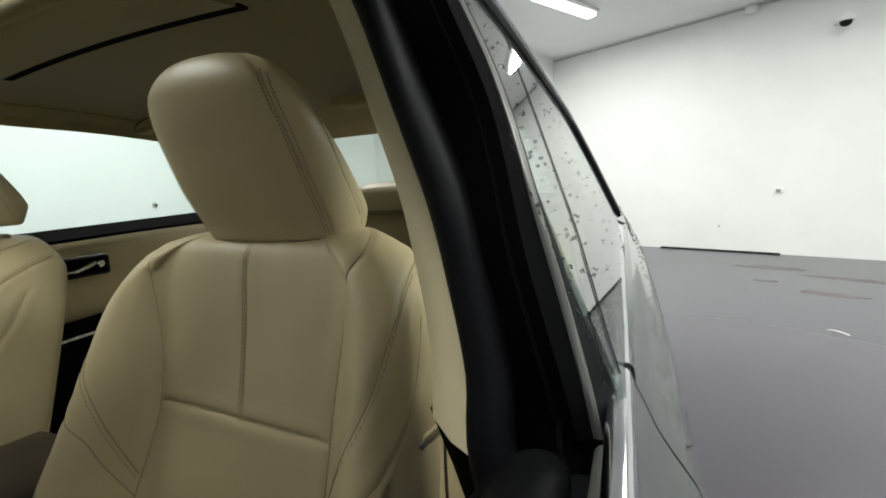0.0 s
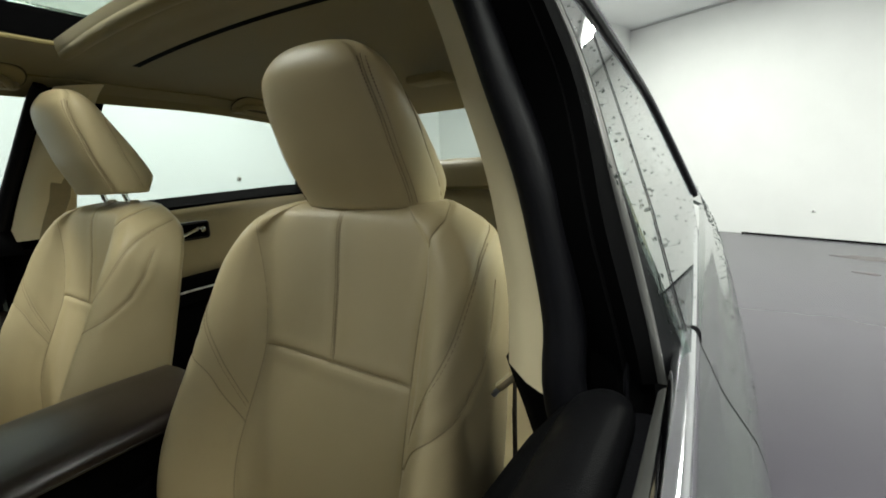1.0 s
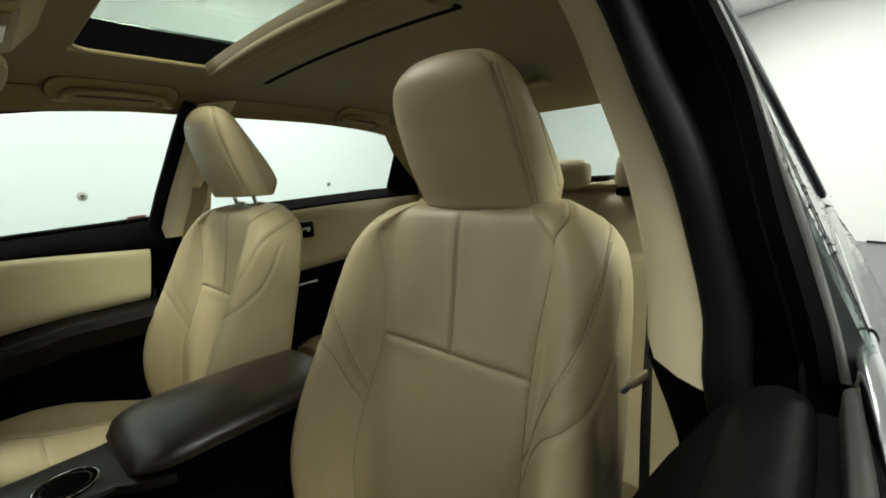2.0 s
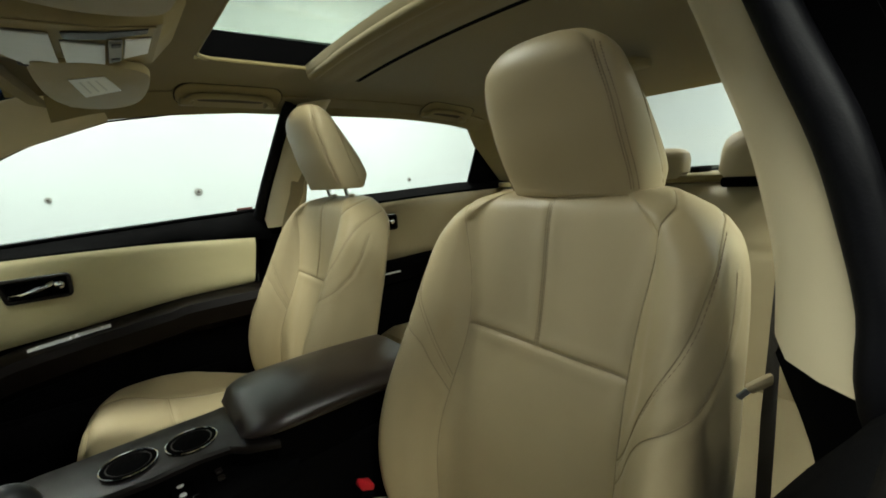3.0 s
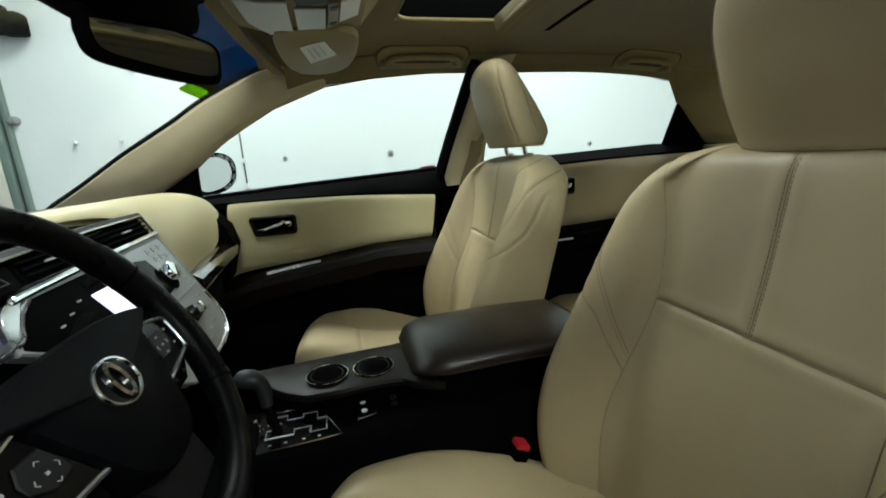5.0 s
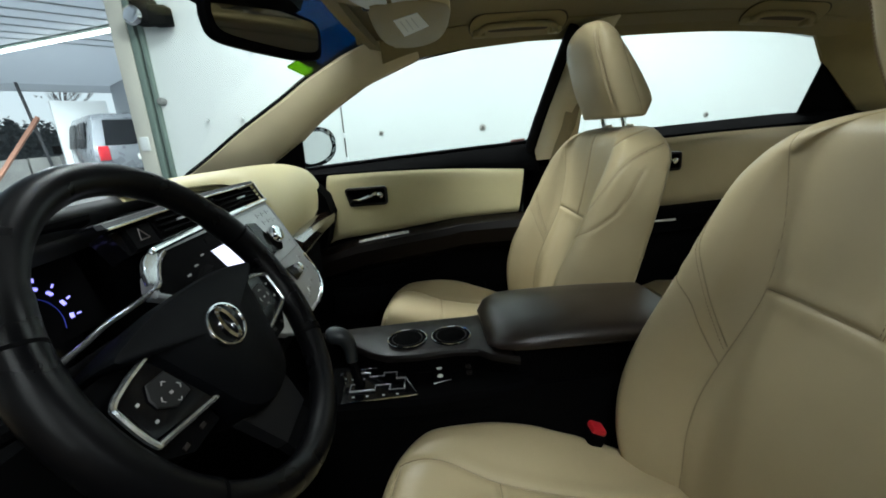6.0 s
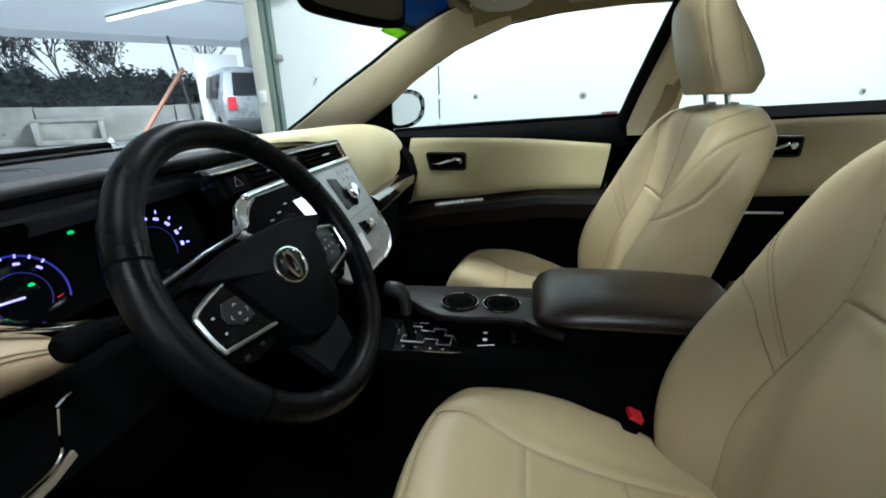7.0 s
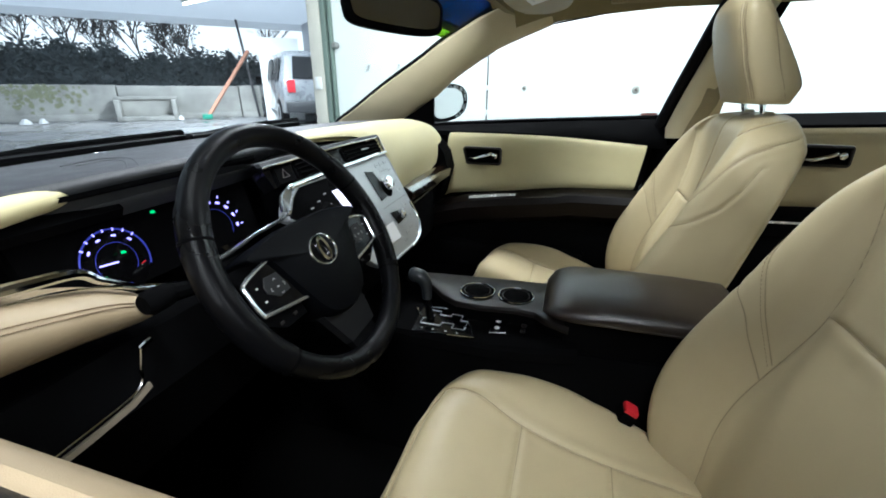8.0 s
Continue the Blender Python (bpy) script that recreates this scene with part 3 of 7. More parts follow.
def van():
    """A silver van parked under the canopy, seen from behind."""
    h = Vector((-0.700, -0.714, 0))
    s = Vector((h.y, -h.x, 0))
    c = Vector((-8.61, -5.65, rise(10.5)))
    m = Matrix(((s.x, h.x, 0, c.x), (s.y, h.y, 0, c.y), (0, 0, 1, c.z), (0, 0, 0, 1)))
    v = thing("parked_van", c, "silver van parked under the canopy", "van")
    prof = [(0.02, 0.35), (0.0, 0.6), (0.03, 0.95), (0.10, 1.12), (0.22, 1.62), (0.4, 1.72), (2.6, 1.74), (3.2, 1.6), (3.9, 1.08), (4.8, 0.92), (4.95, 0.4)]
    rings = []
    for x, k in ((-0.9, 0.94), (-0.87, 0.985), (-0.6, 1.0), (0.6, 1.0), (0.87, 0.985), (0.9, 0.94)):
        rings.append([m @ Vector((x * (1.0 if z < 1.0 else 1 - 0.16 * (z - 1.0) / 0.7), 0.5 + (y - 0.5) * k, 0.33 + (z - 0.33) * k)) for y, z in prof])
    part("body", loft(rings), SILVERCAR, v, smooth=40)
    part("rear_window", moved(slab([(-0.66, 0.085, 1.1), (0.66, 0.085, 1.1), (0.60, 0.2, 1.58), (-0.60, 0.2, 1.58)], (0, -0.02, 0.006)), m), DARKGLASS, v)
    for sx in (1, -1):
        part("tail_light", moved(box(sx * 0.72 - 0.09, sx * 0.72 + 0.09, -0.02, 0.12, 0.80, 1.08, 0.02), m), TAILRED, v, "red tail light")
        part("mirror", moved(box(sx * 1.0 - 0.1, sx * 1.0 + 0.1, 3.25, 3.38, 1.0, 1.2, 0.03), m), BLACK, v)
        for y0, y1 in ((0.6, 1.5), (1.6, 2.45), (2.55, 3.3)):
            part("side_window", moved(slab([(sx * 0.893, y0, 1.08), (sx * 0.893, y1, 1.08), (sx * 0.80, y1 - 0.08, 1.58), (sx * 0.80, y0 + 0.05, 1.58)], (sx * 0.012, 0, 0)), m), DARKGLASS, v)
        for y in (0.85, 3.9):
            w = part("wheel", moved(disc_stack((sx * 0.74, y, 0.33), (sx, 0, 0), [(0, 0.33), (0.17, 0.33), (0.19, 0.28)], 24), m), RUBBER, v)
            part("rim", moved(disc_stack((sx * 0.74, y, 0.33), (sx, 0, 0), [(0.18, 0.22), (0.2, 0.2), (0.17, 0.05)], 18), m), SATIN, w)
    part("bumper", moved(box(-0.88, 0.88, -0.1, 0.1, 0.36, 0.62, 0.05), m), GREYPAD, v, "dark grey bumper")
    part("plate", moved(box(-0.18, 0.18, -0.03, 0.0, 0.78, 0.9, 0.004), m), PLATE, v)


ground()
solid("wall_yard", yard_box(1.72, 2.75, 13.2, 13.35, 0.1, 2.3), WALLPAINT, kind="structure", smooth=0)
canopy()
barrier()
hedge()
for tree_row in ((-9, 21, 6.5, 1), (-7.2, 20, 6.0, 8), (-6, 22, 6.5, 2), (-4.6, 20.5, 5.5, 9), (-3.6, 20, 6.0, 3), (-2.4, 20, 5.5, 10), (-1.5, 21, 6.0, 4), (-0.4, 20, 5.0, 11), (0.8, 21, 6.0, 5), (3.5, 24, 7.0, 6)):
    tree(*tree_row)
van()

# ---- the car: x to its left, y to its rear ----
def gx(z):
    """Distance of the side glass from the middle at a height."""
    return 0.825 - 0.45 * (z - 0.95)


def head_z(x, y):
    return 1.358 - 0.066 * (abs(x) / 0.66) ** 7 - 0.030 * max(0.0, (0.35 - y) / 0.42) ** 2 - 0.078 * max(0.0, (y - 0.9) / 0.75) ** 2


body = thing("car_body", (0, 0.6, 0.2), "grey-green wet sedan body with beige cabin lining", "car")


def side(s, pts):
    return [(s * p[0], p[1], p[2]) for p in pts]


def lining():
    # headliner round the roof opening
    def sheet(x0, x1, y0, y1, nx, ny):
        rings = [[(lerp(x0, x1, i / nx), lerp(y0, y1, j / ny), head_z(lerp(x0, x1, i / nx), lerp(y0, y1, j / ny))) for i in range(nx + 1)] for j in range(ny + 1)]
        return thick(rings, (0, 0, 0.012))
    ox0, ox1, oy0, oy1 = -0.345, 0.345, 0.288, 0.70
    part("headliner", merge(sheet(-0.595, 0.595, -0.06, oy0, 40, 8), sheet(-0.66, ox0, oy0, oy1, 14, 8), sheet(ox1, 0.66, oy0, oy1, 14, 8), sheet(-0.66, 0.66, oy1, 1.62, 40, 24)), HEADLINER, body, "beige knitted headliner")
    # rolled rim of the opening
    rim = [(x, y) for x, y in round_rect(ox1 - ox0, oy1 - oy0, 0.05, 6)]
    ring = [Vector((x, y + (oy0 + oy1) / 2, 0)) for x, y in rim]
    ring = [Vector((p.x, p.y, head_z(p.x, p.y) + 0.004)) for p in ring]
    part("roof_rim", tube(ring, 0.005, 8, closed=True), HEADLINER, body)
    well = [[(p.x, p.y, head_z(p.x, p.y) + 0.008 + k * 0.062) for p in ring] for k in (0, 1)]
    part("roof_well", loft(well, cap=False), BLACK, body, "black sunroof well")
    part("roof_panel", merge(thick([[(x, y, 1.462 - 0.07 * (abs(x) / 0.6) ** 2.5 - 0.05 * ((y - 0.6) / 1.0) ** 2) for x in (-0.62, -0.5, -0.39)] for y in (-0.1, 0.25, 0.65, 1.1, 1.6)], (0, 0, 0.01)),
                             thick([[(x, y, 1.462 - 0.07 * (abs(x) / 0.6) ** 2.5 - 0.05 * ((y - 0.6) / 1.0) ** 2) for x in (0.39, 0.5, 0.62)] for y in (-0.1, 0.25, 0.65, 1.1, 1.6)], (0, 0, 0.01)),
                             thick([[(x, y, 1.44 - 0.06 * (y - 0.76)) for x in (-0.39, 0, 0.39)] for y in (0.79, 1.1, 1.6)], (0, 0, 0.01)),
                             thick([[(x, y, 1.40 + 0.13 * (y + 0.1)) for x in (-0.39, 0, 0.39)] for y in (-0.1, 0.05, 0.24)], (0, 0, 0.01))), PAINT, body)
    part("sunroof_glass", box(-0.40, 0.40, 0.22, 0.78, 1.428, 1.434), ROOFGLASS, body, "tinted sunroof pane").visible_shadow = False
    # drops on the sunroof
    random.seed(21)
    drops = [disc_stack((random.uniform(-0.36, 0.36), random.uniform(0.25, 0.7), 1.434), (0, 0, 1), [(0, r), (r * 0.4, r * 0.8), (r * 0.6, r * 0.2)], 7) for r in [random.uniform(0.0006, 0.0018) for _ in range(130)]]
    tagged(part("rain_drops", merge(*drops), WATER, body), kind="stuff")
    # sunshade panel, half slid back, and its dark slot
    y_of = [(0.545, 1.352), (0.548, 1.343), (0.556, 1.336), (0.57, 1.333), (0.60, 1.334), (0.615, 1.3365), (0.63, 1.335), (0.66, 1.338), (0.685, 1.342)]
    rings = [[(x, y, z + 0.010 * (1 - (x / 0.34) ** 2) - 0.004) for y, z in y_of] for x in [-0.335 + 0.67 * k / 16 for k in range(17)]]
    part("sunshade_panel", thick(rings, (0, 0, 0.018)), HEADLINER, body, "beige sunshade slid half back")
    part("shade_lip", tube([(x, 0.556 + 0.004 * (x / 0.34) ** 2, 1.3395 + 0.010 * (1 - (x / 0.34) ** 2)) for x in [-0.335 + 0.67 * k / 24 for k in range(25)]], 0.0125, 12), HEADLINER, body, "rounded beige lip of the sunshade")
    part("shade_slot", thick([[(x, y, 1.3425 + 0.010 * (1 - (x / 0.34) ** 2) - 0.004) for x in [-0.34 + 0.68 * k / 16 for k in range(17)]] for y in (0.6855, 0.702)], (0, 0, 0.004)), BLACK, body)
    # dome light far back
    part("dome_light", box(0.11, 0.23, 1.16, 1.24, 1.300, 1.322, 0.008), ROOFTRIM, body, "beige dome light")
    # header strip over the windshield
    part("header_trim", thick([[(x, -0.085 + 0.05 * (abs(x) / 0.6) ** 3, 1.322 - 0.03 * (abs(x) / 0.62) ** 2.4) for x in [-0.63 + 1.26 * k / 20 for k in range(21)]], [(x, -0.05 + 0.05 * (abs(x) / 0.6) ** 3, 1.314 - 0.03 * (abs(x) / 0.62) ** 2.4) for x in [-0.63 + 1.26 * k / 20 for k in range(21)]]], (0, 0, 0.012)), HEADLINER, body)
    for s in (-1, 1):
        # pillar beside the windshield
        w = smooth_line([(0.715, -0.70, 0.945), (0.69, -0.60, 1.00), (0.682, -0.475, 1.082), (0.676, -0.334, 1.166), (0.668, -0.222, 1.236), (0.652, -0.036, 1.325), (0.63, 0.06, 1.335)], 5)
        v = smooth_line([(0.80, -0.46, 0.945), (0.788, -0.335, 1.015), (0.765, -0.27, 1.062), (0.748, -0.215, 1.104), (0.727, -0.135, 1.152), (0.704, -0.045, 1.2), (0.674, 0.12, 1.262)], 5)
        rings = []
        for a, b in zip(w, v):
            n = (b - a).normalized()
            inn = Vector((-1, 0.55, 0.1)).normalized()
            rings.append([a - inn * 0.012, a + n * 0.012 + inn * 0.006, a.lerp(b, 0.3) + inn * 0.016, a.lerp(b, 0.55) + inn * 0.020, a.lerp(b, 0.8) + inn * 0.016, b - n * 0.008 + inn * 0.008, b - inn * 0.006])
        rings = [side(s, [tuple(p) for p in r]) for r in rings]
        part("front_pillar_trim", thick(rings, (s * 0.014, -0.004, 0)), TRIM, body, "beige pillar trim beside the windshield")
        part("pillar_seal", tube([(s * (p.x + 0.006), p.y - 0.006, p.z) for p in w], 0.005, 6), RUBBER, body)
        out = [(s * (p.x + 0.03), p.y - 0.01, p.z + 0.012) for p in w]
        part("front_pillar", loft([[(x, y, z), (x + s * 0.02, y + 0.02, z - 0.005), (s * (v[i].x + 0.02), v[i].y - 0.01, v[i].z + 0.01), (s * v[i].x, v[i].y - 0.015, v[i].z + 0.008)] for i, (x, y, z) in enumerate(out)]), PAINT if s < 0 else BLACK, body)
        # rail over the side windows
        rail = [(y, z) for y, z in ((0.005, 1.241), (0.12, 1.266), (0.30, 1.284), (0.58, 1.300), (0.76, 1.302), (1.01, 1.299), (1.274, 1.281), (1.42, 1.258))]
        rail = smooth_line([(0, y, z) for y, z in rail], 4)
        tuck = lambda p: 0.012 + 0.03 * max(0.0, p.y - 0.35) if s > 0 else 0.0
        rings = [side(s, [(gx(p.z) - 0.10 - tuck(p), p.y, head_z(gx(p.z) - 0.10, p.y) - 0.004), (gx(p.z) - 0.055 - tuck(p), p.y, min(p.z + 0.026, head_z(0.62, p.y))), (gx(p.z) - 0.02 - tuck(p), p.y, p.z + 0.008), (gx(p.z) - tuck(p), p.y, p.z)]) for p in rail]
        part("roof_rail_trim", thick(rings, (s * 0.006, 0, 0.014)), HEADLINER, body)
        rx = lambda p: gx(p.z) - (0.026 * max(0.0, p.y - 0.4) if s > 0 else 0.0)
        ow = 0.006 if s > 0 else 0.028
        part("roof_rail", loft([side(s, [(rx(p), p.y, p.z + 0.004), (rx(p) + ow, p.y, p.z + 0.004), (rx(p) + ow - 0.024, p.y, p.z + 0.05), (rx(p) - 0.09, p.y, p.z + 0.11), (rx(p) - 0.09, p.y, p.z + 0.09)]) for p in rail]), PAINT if s < 0 else GLOSSBLACK, body)
        # rear pillar lining
        rings = [side(s, [(0.60, 1.36, 1.30), (0.655, 1.40, 1.268), (0.70, 1.49, 1.185), (0.775, 1.52, 1.0)]), side(s, [(0.55, 1.60, 1.29), (0.60, 1.66, 1.24), (0.64, 1.72, 1.14), (0.68, 1.80, 1.0)])]
        if s < 0:
            rings = [side(s, [(0.60, 1.36, 1.30), (0.664, 1.392, 1.264), (0.699, 1.466, 1.181), (0.776, 1.712, 1.0)]), side(s, [(0.55, 1.60, 1.29), (0.60, 1.66, 1.24), (0.64, 1.75, 1.14), (0.68, 1.84, 1.0)])]
        if s > 0:
            rings = [[(p[0] - 0.085, p[1], p[2]) for p in r] for r in rings]
        part("rear_pillar_trim", thick(rings, (s * 0.012, 0, 0)), HEADLINER, body, "beige lining of the rear pillar")
        part("rear_pillar", thick([[(p[0] + (0.02 if s > 0 else -0.04), p[1] + (0.0 if s > 0 else 0.06), p[2] + 0.01) for p in r] for r in rings], (s * 0.012, 0, 0.004)), PAINT, body)


def middle_pillar(s, rubber):
    """Pillar between front and rear door: lining, seal and dark painted face."""
    rows = [(0.36, 0.83, 0.44), (0.60, 0.818, 0.44), (0.80, 0.79, 0.447), (0.90, 0.754, 0.452), (0.956, 0.747, 0.467), (1.009, 0.732, 0.481), (1.068, 0.711, 0.497), (1.137, 0.678, 0.516), (1.218, 0.639, 0.538), (1.285, 0.600, 0.556), (1.312, 0.572, 0.565)]
    if s < 0:
        rows = [(z, x, y + 0.022) for z, x, y in rows]
    up = [r for r in rows if r[0] >= 0.89]
    if s < 0:
        up = [(0.921, 0.752, 0.490)] + [(z, x, y + 0.014) for z, x, y in up[1:]]
    rings = []
    for z, x, y in up:
        rings.append(side(s, [(x, y, z), (x - 0.002, y + 0.001, z), (x - 0.022, y + 0.012, z + 0.001), (x - 0.046, y + 0.034, z + 0.003)] + ([(x - 0.064, y + 0.078, z + 0.006), (x - 0.06, y + 0.13, z + 0.01)] if s > 0 else [(x - 0.058, y + 0.068, z + 0.006), (x - 0.052, y + 0.084 + max(0.0, 1.14 - z) * 0.2, z + 0.01)])))
    rings = [[Vector(p) for p in r] for r in rings]
    fine = []
    for j in range(len(rings[0])):
        fine.append(smooth_line([r[j] for r in rings], 4))
    rings = [[fine[j][i] for j in range(len(fine))] for i in range(len(fine[0]))]
    part("middle_pillar_trim", thick(rings, (s * 0.01, 0.01, 0)), TRIM, body, "beige lining of the middle pillar")
    low = smooth_line([(x, y, z) for z, x, y in rows if z <= 0.9], 4)
    part("lower_pillar_trim", thick([side(s, [(p.x, p.y + 0.004, p.z), (p.x - 0.03, p.y + 0.022, p.z), (p.x - 0.056, p.y + 0.05, p.z), (p.x - 0.066, p.y + 0.13, p.z)]) for p in low], (s * 0.01, 0.01, 0)), BLACK, body, "black lower pillar trim")
    line = smooth_line([(s * (x + 0.016), y - 0.006, z) for z, x, y in rows], 4)
    part("door_seal", tube(line, 0.0155, 20), rubber, body, "black rubber door seal")
    face = []
    for z, x, y in rows:
        z2 = z
        face.append(side(s, [(x - 0.01, y + 0.03, z2), (x + 0.028, y + 0.006, z2), (x + 0.05, y - 0.004, z2), (x + 0.072, y + 0.004, z2), (x + (0.064 if s > 0 else 0.082), y + 0.036, z2), (x + (0.0 if s > 0 else 0.02), y + 0.09, z2)]))
    part("middle_pillar", loft(face), BLACK, body, "dark painted middle pillar")
    bead = smooth_line([(s * (x + 0.057), y - 0.003, z) for z, x, y in rows[1:]], 4)
    part("pillar_bead", tube(bead, 0.002, 6), RUBBER, body)


def belt_line(s):
    """Seat belt down the middle pillar, with its guide."""
    x, y = s * 0.665, 0.60
    b = thing("seat_belt", (x, y, 0.45), "beige seat belt hanging beside the middle pillar", "seat belt", "front seat belts")
    part("webbing", thick([[(s * 0.640, 0.59, 1.14), (s * 0.630, 0.63, 1.14)], [(s * 0.672, 0.575, 1.03), (s * 0.660, 0.615, 1.03)], [(s * 0.688, 0.556, 0.97), (s * 0.674, 0.59, 0.97)], [(s * 0.692, 0.54, 0.92), (s * 0.676, 0.575, 0.92)], [(s * 0.694, 0.535, 0.80), (s * 0.674, 0.57, 0.80)], [(s * 0.696, 0.53, 0.40), (s * 0.676, 0.565, 0.40)]], (s * 0.001, -0.0015, 0)), SHADEDBELT if s > 0 else BELT, b, "beige webbing painted dark as in shadow" if s > 0 else "beige webbing")
    t = part("tongue", moved(box(-0.004, 0.004, -0.013, 0.013, -0.005, 0.005, 0.0035), pose(s * 0.679, 0.545, 0.850, 38, 0, s * -58)), LEATHER, b, "beige belt tongue")
    part("blade", moved(box(-0.0015, 0.0015, -0.010, 0.012, -0.003, 0.003, 0.001), pose(s * 0.666, 0.552, 0.834, 48, 0, s * -58)), SATIN, t, "steel blade")


def under():
    """Floor, sills, tunnel, bulkhead, shelf, hood and the panes of the body."""
    part("floor_pan", box(-0.80, 0.80, -0.95, 1.7, 0.20, 0.26), CARPET, body, "black carpet", smooth=0)
    part("tunnel", box(-0.11, 0.11, -0.9, 1.4, 0.26, 0.42, 0.03), CARPET, body)
    part("bulkhead", box(-0.80, 0.80, -1.0, -0.93, 0.2, 0.93), CARPET, body, smooth=0)
    for s in (-1, 1):
        part("sill", loft([side(s, [(0.70, y, 0.26), (0.70, y, 0.37), (0.73, y, 0.395), (0.79, y, 0.39), (0.83, y, 0.36), (0.86, y, 0.30), (0.86, y, 0.2)]) for y in (-0.95, 0.4, 1.4)]), BLACK, body)
        part("kick_trim", thick([side(s, [(0.715, -0.86, 0.40), (0.715, -0.80, 0.62), (0.70, -0.72, 0.80)]), side(s, [(0.715, -0.60, 0.40), (0.73, -0.62, 0.62), (0.735, -0.62, 0.80)])], (s * 0.012, 0, 0)), BLACK, body)
        part("fender", loft([side(s, [(0.84, y, 0.93 - k), (0.88, y, 0.88 - k), (0.905, y, 0.72), (0.9, y, 0.3), (0.8, y, 0.3), (0.8, y, 0.88 - k)]) for y, k in ((-0.75, 0.0), (-1.2, 0.03), (-1.7, 0.09), (-2.05, 0.2))]), PAINT, body)
    for s in (-1, 1):
        for y in (-1.30, 1.67):
            w = part("wheel", disc_stack((s * 0.69, y, 0.33), (s, 0, 0), [(0, 0.29), (0.012, 0.32), (0.03, 0.33), (0.175, 0.33), (0.195, 0.32), (0.205, 0.27), (0.20, 0.235)], 36), RUBBER, body, "black rubber tyre")
            part("rim", disc_stack((s * 0.69, y, 0.33), (s, 0, 0), [(0.17, 0.235), (0.198, 0.232), (0.185, 0.20), (0.175, 0.08), (0.19, 0.05), (0.192, 0.01)], 28), SATIN, w, "silver rim")
    # cowl with wipers, and hood
    part("cowl", thick([[(x, -0.80 + 0.05 * (x / 0.7) ** 2, 0.918) for x in [-0.72 + 0.144 * k for k in range(11)]], [(x, -0.97 + 0.10 * (x / 0.7) ** 2, 0.905) for x in [-0.72 + 0.144 * k for k in range(11)]]], (0, 0, -0.02)), BLACK, body)
    part("hood", thick([[(x, y + 0.1 * (x / 0.75) ** 2, z - 0.05 * (abs(x) / 0.8) ** 3) for x in [-0.8 + 0.16 * k for k in range(11)]] for y, z in ((-0.96, 0.925), (-1.2, 0.905), (-1.5, 0.86), (-1.8, 0.79), (-2.0, 0.71), (-2.08, 0.58))], (0, 0, -0.015)), PAINT, body)
    for x0, x1 in ((0.55, -0.08), (-0.05, -0.6)):
        w = part("wiper", tube([(x0, -0.80, 0.935), (lerp(x0, x1, 0.5), -0.83, 0.952), (x1, -0.80, 0.957)], 0.009, 6), BLACK, body)
        part("blade", tube([(x0 - 0.05, -0.79, 0.945), (x1, -0.795, 0.948)], 0.006, 5), RUBBER, w)
    # windshield
    def shield(u, v):
        """u across -1..1, v from the foot 0 to the head 1."""
        x = u * lerp(0.725, 0.645, v)
        y = lerp(-0.86, -0.075, v) + (0.13 * (1 - v) + 0.05 * v ** 12) * u * u
        return (x, y, lerp(0.925, 1.33, v) + 0.055 * v * (1 - v) - 0.012 * u * u)
    pane = lambda v0, v1, nv, d, u0=-1, u1=1: thick([[shield(lerp(u0, u1, i / 24), lerp(v0, v1, j / nv)) for i in range(25)] for j in range(nv + 1)], d)
    g = part("windshield", pane(0, 1, 14, (0, -0.003, 0.004)), SHIELD, body, "clear windshield")
    g.visible_shadow = False
    part("shade_band", pane(0.80, 0.985, 5, (0, 0.0015, -0.0025)), BANDBLUE, g, "blue shade band").visible_shadow = False
    part("sticker", pane(0.760, 0.832, 3, (0, 0.0035, -0.0055), -0.965, -0.75), BANDGREEN, g, "green film sticker").visible_shadow = False
    part("mirror_mask", pane(0.80, 0.99, 4, (0, 0.004, -0.006), -0.20, 0.22), BLACK, g, "black dotted mask behind the mirror")
    # rear window, parcel shelf
    rg = part("rear_window", thick([[(x, y + 0.05 * (1 - (x / 0.6) ** 2), z) for x in [-0.6 + 0.12 * k for k in range(11)]] for y, z in ((1.60, 1.292), (1.80, 1.20), (2.0, 1.085), (2.1, 1.03))], (0, 0.003, 0.004)), GLASS, body)
    rg.visible_shadow = False
    part("parcel_shelf", box(-0.70, 0.70, 1.60, 2.1, 0.985, 1.01, 0.006), HEADLINER, body, "beige parcel shelf")
    part("high_brake_light", box(-0.11, 0.11, 1.86, 1.98, 1.01, 1.032, 0.008), BLACK, body)
    part("trunk_lid", thick([[(x, y, z - 0.03 * (x / 0.8) ** 4) for x in [-0.71 + 0.142 * k for k in range(11)]] for y, z in ((2.1, 1.02), (2.4, 1.0), (2.75, 0.98), (2.85, 0.9), (2.88, 0.5))], (0, 0, 0.012)), PAINT, body)
    part("trunk_wall", box(-0.78, 0.78, 1.74, 1.79, 0.25, 0.985), CARPET, body, smooth=0)


lining()
middle_pillar(1, RUBBER)
middle_pillar(-1, RUBBER)
belt_line(1)
belt_line(-1)
under()


